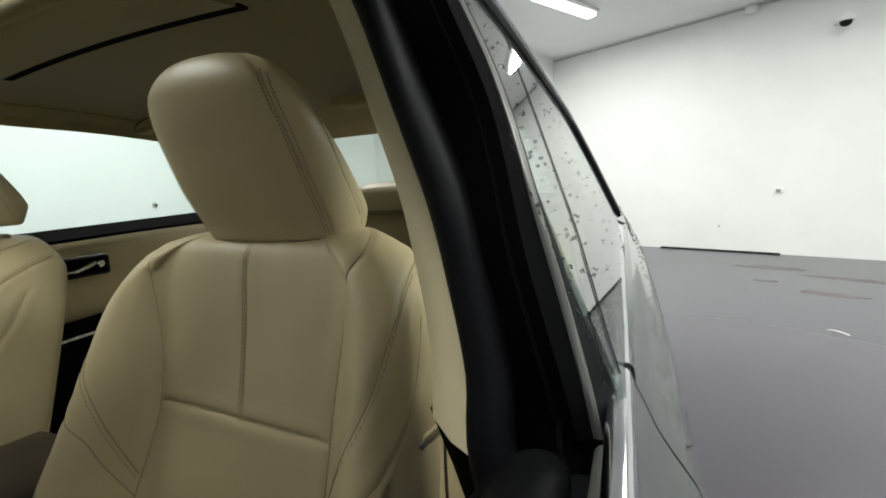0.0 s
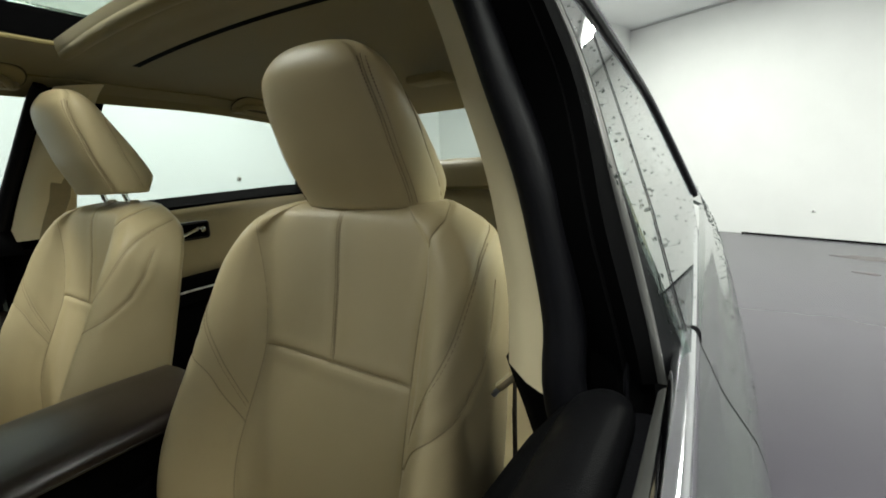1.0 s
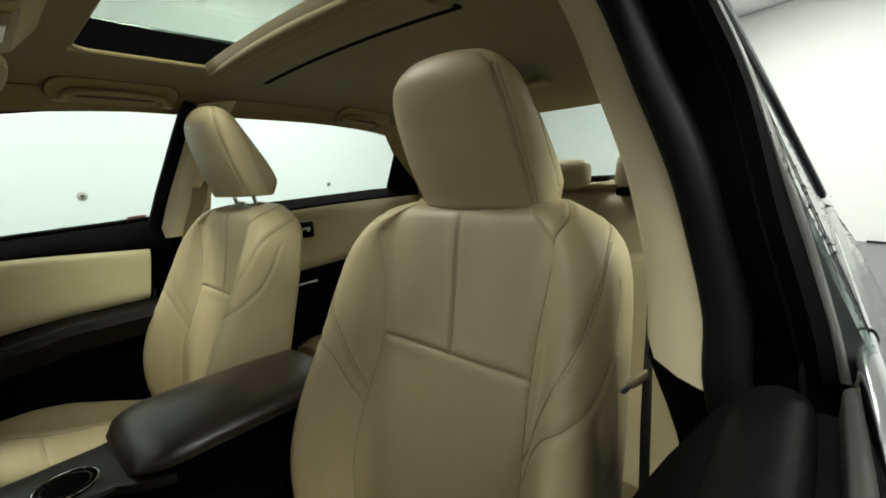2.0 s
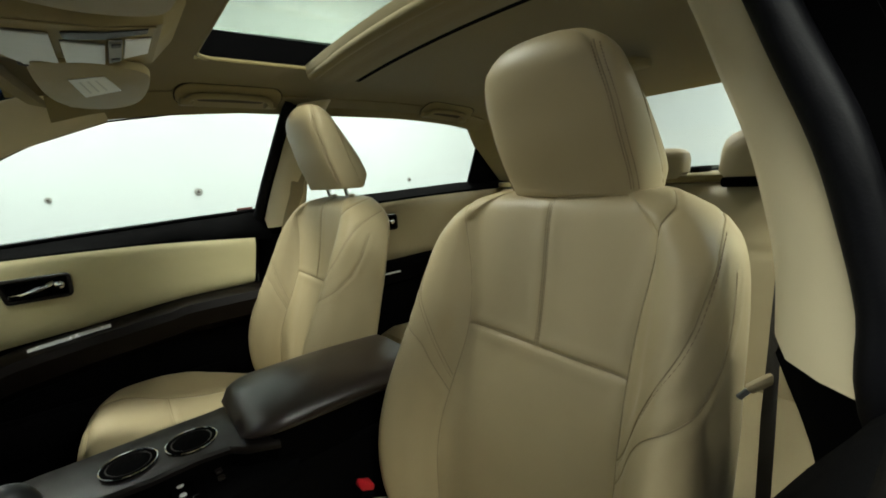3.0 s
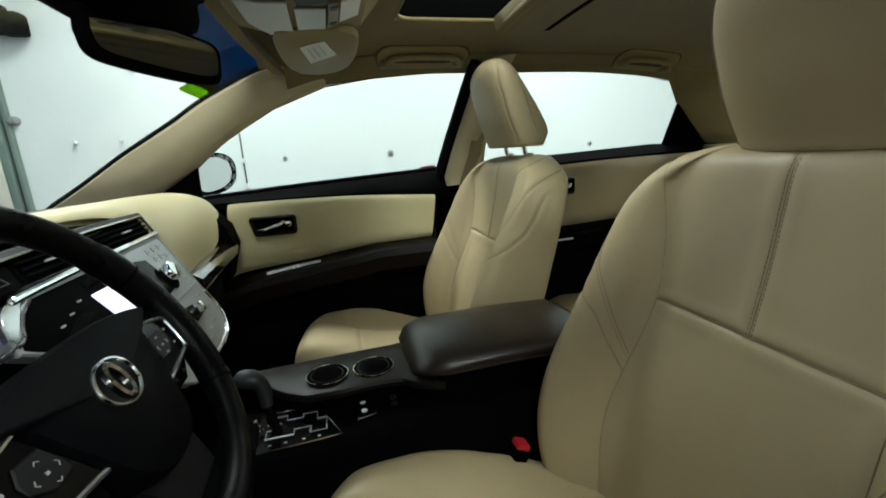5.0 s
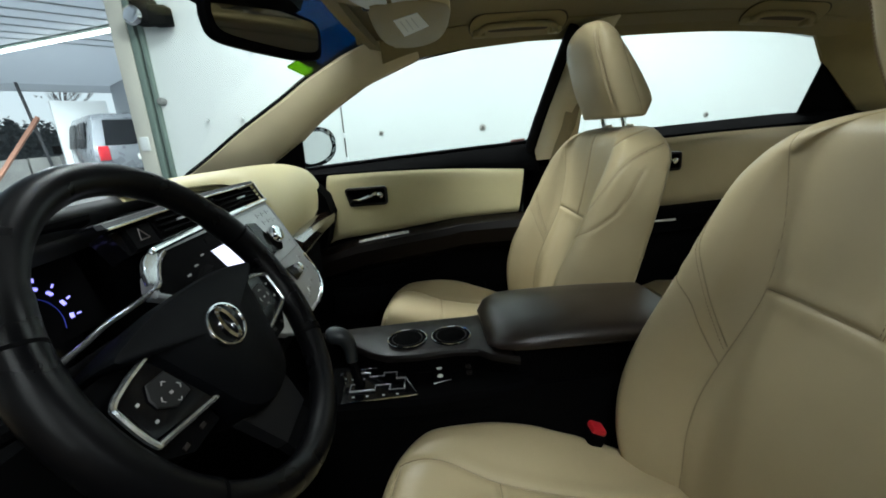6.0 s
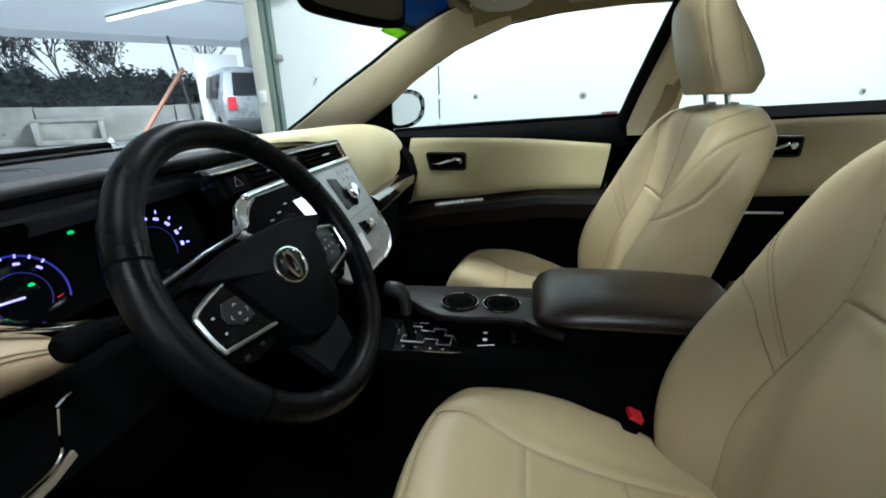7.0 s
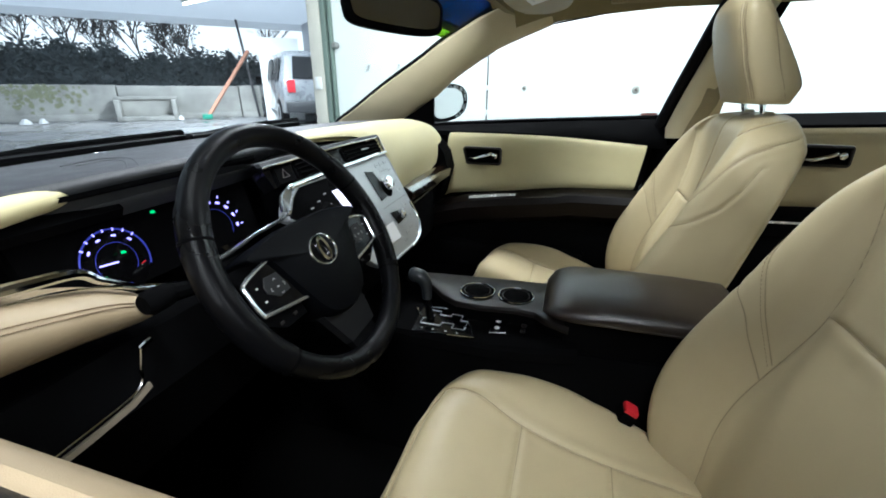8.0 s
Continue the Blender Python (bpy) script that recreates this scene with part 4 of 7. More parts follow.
# ---- doors ----
def handle(parent, s, x, y, z, w=0.135):
    """Recessed inner door handle: rounded frame, dark cup, chrome lever, lock knob."""
    n = 0.013
    def ring(k, deep):
        return [(s * (x - deep), y + a + (0.010 if a < 0 and b < 0 else 0.0), z + b) for a, b in round_rect(w - 2 * k, 0.056 - 2 * k, max(0.003, 0.008 - k), 4)]
    rim = part("handle_rim", loft([ring(-0.004, 0.0), ring(-0.004, n - 0.002), ring(-0.0025, n), ring(0.002, n + 0.001), ring(0.005, n - 0.003)], cap=False), CONSOLE, parent, "dark handle surround")
    cup = part("handle_cup", loft([ring(0.004, -0.004), ring(0.004, n - 0.003), ring(0.0055, n - 0.003), ring(0.008, 0.004), ring(0.02, 0.002)]), BLACK, rim, "black handle cup")
    blade = smooth_line([(x - 0.006, y - w / 2 + 0.016, z - 0.014), (x - n - 0.004, y - w / 2 + 0.042, z - 0.011), (x - n - 0.007, y - 0.005, z - 0.004), (x - n - 0.004, y + 0.024, z + 0.006), (x - 0.008, y + 0.034, z + 0.012)], 5)
    part("lever", tube(side(s, [tuple(p) for p in blade]), 0.0062, 10, flat=0.7), CHROME, rim, "chrome lever")
    part("lock_knob", disc_stack(side(s, [(x - 0.004, y + w / 2 - 0.021, z + 0.002)])[0], (-s, 0, 0), [(0, 0.011), (0.010, 0.0105), (0.013, 0.006)], 16), CHROME, rim)


def window_loop(s, pts, inset=0.0):
    return [Vector((s * (gx(z) - inset), y, z)) for y, z in pts]


def pad_sheet(s, x, top, low, bulge=0.016, n=24):
    """A padded door insert between two lines of (y, z)."""
    t, l = smooth_line([(0, *p) for p in top], 6), smooth_line([(0, *p) for p in low], 6)
    rings = []
    for a, b in zip(t, l):
        row = []
        for k in range(n + 1):
            q = k / n
            e = 1 - abs(2 * q - 1) ** 6
            row.append((s * (x - bulge * e), lerp(a.y, b.y, q), lerp(a.z, b.z, q)))
        rings.append(row)
    return thick(rings, (s * 0.01, 0, 0))


def passenger_front_door():
    s = -1
    d = thing("passenger_front_door", (-0.80, 0.0, 0.35), "closed black and beige front passenger door", "car door")
    win = [(-0.47, 0.925), (-0.31, 0.936), (0.515, 0.979), (0.605, 1.302), (0.42, 1.296), (0.29, 1.283), (0.117, 1.258), (-0.05, 1.198), (-0.223, 1.104), (-0.33, 1.02)]
    g = part("pane", slab(window_loop(s, win), (-0.004, 0, 0)), GLASS, d, "clear window pane", smooth=0)
    g.visible_shadow = False
    lab = part("window_label", slab([(-gx(0.985) + 0.001, 0.428, 0.981), (-gx(0.985) + 0.001, 0.480, 0.983), (-gx(1.0) + 0.001, 0.480, 0.997), (-gx(0.995) + 0.001, 0.428, 0.995)], (0.001, 0, 0)), material("faded_red_label", (0.40, 0.16, 0.14), 0.6, var=0.3, scale=60), g, "small faded red sticker", smooth=0)
    part("frame_rear", loft([side(s, [(gx(z) - 0.012, y + 0.013, z), (gx(z) - 0.018, y + 0.042, z), (gx(z) + 0.01, y + 0.042, z), (gx(z) + 0.01, y + 0.013, z)]) for y, z in ((0.47, 0.90), (0.497, 0.978), (0.54, 1.14), (0.585, 1.305))]), BLACK, d)
    part("frame_top", tube([(-gx(z) + 0.004, y, z + 0.004) for y, z in reversed(win[3:])], 0.0028, 6), BLACK, d)
    # dark shoulder under the glass
    rings = []
    for y, zg, zp in ((-0.62, 0.915, 0.90), (-0.45, 0.922, 0.912), (-0.27, 0.936, 0.918), (0.0, 0.953, 0.919), (0.25, 0.966, 0.915), (0.51, 0.979, 0.897)):
        rings.append([(-gx(zg) + 0.004, y, zg), (-gx(zg) + 0.012, y, zg + 0.003), (-gx(zg) + 0.055, y, zg - 0.012), (-0.715, y, zp + 0.006), (-0.712, y, zp - 0.01), (-0.74, y, zp - 0.01), (-0.80, y, zp - 0.02)])
    part("shoulder", loft(rings), BLACK, d, "black shoulder under the window")
    part("glass_seal", tube([(r[1][0], r[1][1], r[1][2] + 0.004) for r in rings], 0.006, 6), RUBBER, d)
    part("upper_pad", pad_sheet(s, 0.71, [(-0.225, 0.915), (-0.2, 0.919), (0.0, 0.919), (0.2, 0.914), (0.452, 0.897)], [(-0.245, 0.68), (-0.2, 0.695), (0.0, 0.715), (0.2, 0.74), (0.43, 0.748)]), CREAM, d, "cream padded insert")
    part("pad_crease", tube([(-0.696, y, z) for y, z in ((-0.2, 0.775), (0.0, 0.79), (0.2, 0.795), (0.43, 0.80))], 0.0025, 6), CREAM, d)
    handle(d, s, 0.696, -0.095, 0.842)
    # armrest and lower panel
    rings = []
    for y, z in ((-0.27, 0.66), (-0.15, 0.69), (0.0, 0.712), (0.18, 0.733), (0.22, 0.742), (0.45, 0.746)):
        rings.append([(-0.72, y, z), (-0.66, y, z + 0.002), (-0.625, y, z - 0.008), (-0.615, y, z - 0.03), (-0.63, y, z - 0.08), (-0.68, y, z - 0.11), (-0.72, y, z - 0.11)])
    part("armrest", loft(rings), DOORBROWN, d, "dark brown padded armrest")
    part("accent_strip", tube([(-0.655, -0.13, 0.69), (-0.652, -0.05, 0.703), (-0.652, 0.04, 0.713)], 0.009, 12), ACCENT, d, "chrome strip")
    part("lower_panel", merge(box(-0.775, -0.69, -0.62, 0.45, 0.38, 0.66, 0.02), box(-0.785, -0.725, -0.62, 0.45, 0.60, 0.905, 0.01)), BLACK, d)
    part("outer_skin", loft([[(-0.84, y, 0.93), (-0.90, y, 0.82), (-0.915, y, 0.7), (-0.89, y, 0.38), (-0.80, y, 0.38), (-0.80, y, 0.9)] for y in (-0.75, 0.0, 0.47)]), PAINT, d)
    part("map_pocket", box(-0.70, -0.64, -0.25, 0.3, 0.42, 0.52, 0.02), BLACK, d)
    # outside mirror, turned to the driver
    mc, mn, mt = Vector((-0.985, -0.316, 1.013)), Vector((0.45, 0.893, 0.0)), Vector((-0.893, 0.45, 0.0))
    oval = []
    for j in range(28):
        t = 2 * math.pi * j / 28
        a, b = math.cos(t), math.sin(t)
        oval.append((math.copysign(abs(a) ** 0.75, a), math.copysign(abs(b) ** 0.8, b) * (1.0 - 0.12 * a)))
    mp = lambda a, b, l: mc + mt * (0.112 * a) + Vector((0, 0, 0.070 * b + 0.010 * a)) + mn * l
    m = part("side_mirror", loft([[mp(a * k, b * k, l) for a, b in oval] for k, l in ((0.3, -0.11), (0.7, -0.095), (0.97, -0.05), (1.08, 0.0), (1.06, 0.010), (1.0, 0.012), (0.84, 0.004))]), BLACK, d, "black outside mirror")
    part("mirror_glass", slab([mp(a * 0.85, b * 0.85, 0.0055) for a, b in oval], mn * 0.001), MIRROR, m, "mirror glass", smooth=0)
    part("mirror_foot", loft([[(-0.80, -0.50, 0.93), (-0.80, -0.36, 0.935), (-0.785, -0.36, 1.03), (-0.80, -0.47, 0.97)], [(-0.93, -0.40, 0.965), (-0.93, -0.35, 0.965), (-0.93, -0.35, 1.0), (-0.93, -0.40, 1.0)]]), GLOSSBLACK, m)
    part("corner_cover", slab([(-0.815, -0.50, 0.925), (-0.815, -0.318, 0.938), (-0.778, -0.305, 1.045), (-0.78, -0.36, 1.01)], (0.012, 0, 0), 0.003), BLACK, d)
    random.seed(9)
    drops = []
    for _ in range(70):
        t, k = random.uniform(-1.2, 2.2), random.uniform(0.88, 1.02)
        drops.append(disc_stack(mp(math.cos(t) * k, math.sin(t) * k, 0.0105), (0.45, 0.89, 0), [(0, 0.0025), (0.003, 0.002), (0.004, 0.001)], 6))
    # Opaque pale grey on these drops paints the glints of light in them.
    tagged(part("rain_drops", merge(*drops), material("painted_drop_glint", (0.42, 0.43, 0.44), 0.15, var=0.2, scale=400), m), kind="stuff")


def passenger_rear_door():
    s = -1
    d = thing("passenger_rear_door", (-0.80, 1.0, 0.35), "closed black and beige rear passenger door", "car door")
    win = [(0.62, 0.988), (0.934, 1.004), (1.485, 1.022), (1.487, 1.181), (1.412, 1.262), (1.274, 1.283), (1.01, 1.30), (0.756, 1.303), (0.70, 1.30)]
    part("pane", slab(window_loop(s, win), (-0.004, 0, 0)), GLASS, d, "clear window pane", smooth=0).visible_shadow = False
    part("quarter_cover", slab([(-0.774, 1.464, 1.0), (-0.772, 1.464, 1.023), (-0.702, 1.466, 1.180), (-0.778, 1.73, 1.010), (-0.782, 1.73, 0.995)], (-0.010, 0.004, 0), 0.002), BLACK, d, "black quarter panel", smooth=0)
    part("frame_rear", tube([(-gx(z) + 0.01, y, z) for y, z in ((1.492, 1.01), (1.497, 1.183), (1.419, 1.268))], 0.010, 8), BLACK, d)
    part("frame_front", loft([side(s, [(gx(z) - 0.012, y - 0.02, z), (gx(z) - 0.012, y + 0.012, z), (gx(z) + 0.01, y + 0.012, z), (gx(z) + 0.01, y - 0.02, z)]) for y, z in ((0.60, 0.9), (0.635, 0.99), (0.69, 1.16), (0.725, 1.303))]), BLACK, d)
    rings = []
    for y, zg, zp in ((0.58, 0.985, 0.958), (0.8, 0.998, 0.966), (1.1, 1.010, 0.977), (1.4, 1.022, 0.985), (1.74, 1.02, 0.985)):
        rings.append([(-gx(zg) + 0.004, y, zg), (-gx(zg) + 0.012, y, zg + 0.003), (-gx(zg) + 0.055, y, zg - 0.014), (-0.715, y, zp + 0.006), (-0.712, y, zp - 0.01), (-0.80, y, zp - 0.02)])
    part("shoulder", loft(rings), BLACK, d, "black shoulder under the window")
    part("upper_pad", pad_sheet(s, 0.71, [(0.60, 0.955), (0.9, 0.966), (1.2, 0.977), (1.72, 0.985)], [(0.60, 0.715), (0.9, 0.725), (1.2, 0.735), (1.72, 0.74)]), LEATHER, d, "beige padded insert")
    handle(d, s, 0.696, 0.928, 0.890)
    rings = []
    for y, z in ((0.60, 0.715), (0.9, 0.73), (1.2, 0.742), (1.72, 0.745)):
        rings.append([(-0.72, y, z), (-0.66, y, z), (-0.63, y, z - 0.02), (-0.64, y, z - 0.08), (-0.72, y, z - 0.1)])
    part("armrest", loft(rings), BLACK, d)
    part("accent_strip", tube([(-0.633, 0.80, 0.692), (-0.632, 0.88, 0.695), (-0.632, 0.96, 0.696)], 0.004, 10), ACCENT, d, "chrome strip")
    part("lower_panel", merge(box(-0.775, -0.69, 0.58, 1.72, 0.38, 0.68, 0.02), box(-0.785, -0.725, 0.58, 1.72, 0.60, 0.95, 0.01)), BLACK, d)
    part("outer_skin", loft([[(-0.84, y, 0.95), (-0.90, y, 0.84), (-0.915, y, 0.7), (-0.89, y, 0.38), (-0.80, y, 0.38), (-0.80, y, 0.9)] for y in (0.48, 1.0, 1.76)]), PAINT, d)


def wet(at, count, seed, r0, r1, parent):
    """Rain drops over a sheet: at(u, v) gives a place and a normal."""
    random.seed(seed)
    out = []
    for _ in range(count):
        p, n = at(random.random(), random.random())
        r = random.uniform(r0, r1) * (0.6 if random.random() < 0.6 else 1.2)
        out.append(disc_stack(p, n, [(0, r), (r * 0.35, r * 0.85), (r * 0.55, r * 0.4), (r * 0.6, r * 0.05)], 7))
    return tagged(part("rain_drops", merge(*out), WATER, parent), kind="stuff")


def door_skin(y, q):
    """Painted flank of the driver side, q from the waist 0 to the sill 1."""
    x = soft_table([(0.0, 0.8465), (0.03, 0.855), (0.063, 0.864), (0.097, 0.877), (0.13, 0.890), (0.2, 0.902), (0.4, 0.908), (0.7, 0.908), (1.0, 0.885)], q) - 0.019 * max(0.0, y - 0.5) ** 2
    return Vector((x, y, lerp(0.926 + 0.01 * (y - 0.4), 0.34, q)))


WAIST = [(-0.60, 0.842), (0.0, 0.8395), (0.335, 0.8370), (0.405, 0.8360), (0.60, 0.8305), (0.83, 0.823), (1.03, 0.817), (1.3, 0.804), (1.62, 0.786)]
SHUT = 0.541


def moulding(y0, y1, grow=0.0, skew=0.0, n=12):
    """The bright moulding along the waist: a rounded top and a turned-down outer edge."""
    form = smooth_line([(-0.0035, -0.014, 0), (-0.0033, -0.001, 0), (-0.002, 0.0022, 0), (0.001, 0.0036, 0), (0.0045, 0.0036, 0), (0.0085, 0.0022, 0), (0.0118, -0.0015, 0), (0.0138, -0.0075, 0), (0.0142, -0.0155, 0)], 3)
    rings = []
    for k in range(n + 1):
        y = lerp(y0, y1, k / n)
        x, z = soft_table(WAIST, y), 0.938 + 0.006 * (y - 0.4)
        rings.append([(x + p.x * (1 + grow * 40) + (-grow if p.x < 0.004 else grow), y + skew * p.x, z + p.y + grow) for p in form] + [(x + 0.002, y, z - 0.016)])
    return loft(rings)


def driver_rear_door():
    d = thing("driver_rear_door", (0.85, 1.0, 0.35), "closed wet grey rear door with chrome window trim", "car door")
    gd = lambda y, z: gx(z) + 0.010 - 0.026 * (y - 0.45)
    win = [(0.485, 0.938), (1.0, 0.952), (1.60, 0.975), (1.52, 1.13), (1.41, 1.222), (1.2, 1.258), (1.0, 1.280), (0.83, 1.290), (0.585, 1.290), (0.555, 1.2), (0.536, 1.13), (0.505, 1.03), (0.492, 0.985)]
    g = part("pane", slab([(gd(y, z), y, z) for y, z in win], (0.004, 0, 0)), WETGLASS, d, "rain-spotted window pane", smooth=0)
    g.visible_shadow = False
    seam = smooth_line([(gd(y, z) + 0.0048, y, z) for y, z in ((0.497, 0.951), (0.520, 0.970), (0.556, 0.9945), (0.580, 1.0125), (0.6045, 1.0305), (0.665, 1.095), (0.735, 1.18), (0.81, 1.28))], 6)
    # thin dark line laid on the pane's outer face
    part("pane_line", tube(seam, 0.0006, 5), RUBBER, d, "thin dark line on the pane")
    # front upright: satin strip, its gasket, and the black edge beside the pillar
    aft = smooth_line([(0.8295, 0.4600, 0.927), (0.8213, 0.467, 0.960), (0.8088, 0.478, 1.0), (0.7952, 0.4903, 1.04), (0.757, 0.531, 1.141), (0.722, 0.545, 1.218), (0.684, 0.555, 1.29), (0.672, 0.56, 1.312)], 5)
    edge = smooth_line([(0.8253, 0.4590, 0.9265), (0.8177, 0.4622, 0.960), (0.805, 0.4744, 1.0), (0.7912, 0.4868, 1.04), (0.7575, 0.521, 1.136), (0.724, 0.532, 1.212), (0.6853, 0.544, 1.288), (0.673, 0.55, 1.311)], 5)
    fore = smooth_line([(0.817, 0.455, 0.925), (0.810, 0.452, 0.958), (0.798, 0.456, 0.998), (0.786, 0.464, 1.036), (0.760, 0.493, 1.124), (0.728, 0.503, 1.199), (0.688, 0.520, 1.285), (0.675, 0.53, 1.31)], 5)
    inn = Vector((-0.010, 0.004, 0))
    part("strip_inner", loft([[f, a, a + inn, f + inn] for f, a in zip(fore, edge)]), BLACK, d, "black upright trim")
    part("front_strip", loft([[f + Vector((0.0012, 0, 0)), f.lerp(a, 0.3) + Vector((0.0022, -0.0008, 0)), f.lerp(a, 0.7) + Vector((0.0022, -0.0008, 0)), a + Vector((0.0012, 0, 0)), a + inn, f + inn] for f, a in zip(edge, aft)]), DULLTRIM, d, "satin grey upright trim")
    part("strip_seal", loft([[a + Vector((0.0002, -0.0005, 0)), a + Vector((0.0016, 0.003, 0)), Vector((gd(a.y + 0.03, a.z) - 0.0005, a.y + 0.034, a.z)), Vector((gd(a.y + 0.03, a.z) - 0.009, a.y + 0.034, a.z)), a + Vector((-0.008, 0.002, 0))] for a in aft]), RUBBER, d, "black rubber gasket")
    part("front_edge", loft([[f + Vector((-0.045, 0.02, 0)), f + Vector((-0.011, 0.0, 0)), a + Vector((-0.011, 0.006, 0)), a + Vector((-0.045, 0.03, 0))] for f, a in zip(fore, aft)]), BLACK, d)
    top = smooth_line([(gd(y, z) + 0.003, y, z) for y, z in ((0.56, 1.292), (0.83, 1.297), (1.0, 1.286), (1.2, 1.263), (1.41, 1.226), (1.52, 1.134), (1.58, 1.03), (1.612, 0.96))], 6)
    part("frame_top", tube(top, 0.0085, 8), RUBBER, d, "black window frame")
    part("frame_chrome", tube([(p.x + 0.006, p.y + 0.003, p.z + 0.010) for p in top], 0.003, 6), CHROME, d)
    # chrome belt moulding and the rubber lip along the glass
    part("belt_moulding", moulding(SHUT - 0.004, 1.62, n=24), MOULDING, d, "chrome belt moulding")
    rows = [r for r in WAIST if r[0] > 0.5]
    part("glass_lip", tube([(x - 0.005, y, 0.941 + 0.006 * (y - 0.4)) for y, x in [(SHUT - 0.03, 0.8325)] + rows], 0.0035, 8), RUBBER, d)
    # painted skin, in two panels
    fine = [(q / 40) ** 1.6 for q in range(41)]
    part("outer_skin", thick([[door_skin(y, q) for q in fine] for y in (SHUT + 0.0022, 0.7, 0.9, 1.1, 1.3, 1.48)], (-0.01, 0, 0)), PAINT, d, "wet grey-green door skin")
    part("shut_gap", thick([[door_skin(SHUT - 0.006, q) - Vector((0.006, 0, 0)) for q in fine], [door_skin(SHUT + 0.008, q) - Vector((0.006, 0, 0)) for q in fine]], (-0.004, 0, 0)), RUBBER, d, "dark gap between the doors")
    part("quarter_panel", thick([[door_skin(y, q) for q in fine] for y in (1.486, 1.7, 2.0, 2.3, 2.6, 2.85)], (-0.01, 0, 0)), PAINT, body, "wet grey-green rear quarter panel")
    part("shoulder_panel", thick([[(door_skin(y, 0.0).x - 0.12, y, 0.962), (door_skin(y, 0.0).x - 0.035, y, 0.955 + 0.006 * (y - 1.5)), tuple(door_skin(y, 0.0))] for y in (1.60, 1.8, 2.1, 2.5, 2.85)], (0, 0, -0.01)), PAINT, body)
    def on_glass(u, v):
        z = lerp(0.955, 1.25, v)
        y = lerp(0.44 + 0.36 * (z - 0.95), 1.35, u ** 2)
        return Vector((gd(y, z) + 0.0045, y, z)), Vector((1, 0, 0.45))
    wet(on_glass, 420, 5, 0.0007, 0.0017, d)
    def on_skin(u, v):
        return door_skin(lerp(SHUT + 0.01, 1.45, u ** 0.6), 0.08 + v * 0.22), Vector((1, 0, 0.5))
    wet(on_skin, 800, 6, 0.0007, 0.0017, d)
    def on_rear(u, v):
        return door_skin(lerp(1.5, 2.8, u), v * 0.3), Vector((1, 0, 0.5))
    wet(on_rear, 900, 7, 0.0015, 0.0032, body)
    def on_shoulder(u, v):
        y = lerp(1.62, 2.8, u)
        return Vector((door_skin(y, 0.0).x - 0.1 * v, y, 0.957)), Vector((0.1, 0, 1))
    wet(on_shoulder, 300, 8, 0.0015, 0.0032, body)
    def on_belt(u, v):
        y = lerp(0.56, 1.4, u)
        return Vector((table(WAIST, y) + 0.011 * v, y, 0.941 + 0.006 * (y - 0.4))), Vector((0.2, 0, 1))
    wet(on_belt, 60, 10, 0.0008, 0.0018, d)


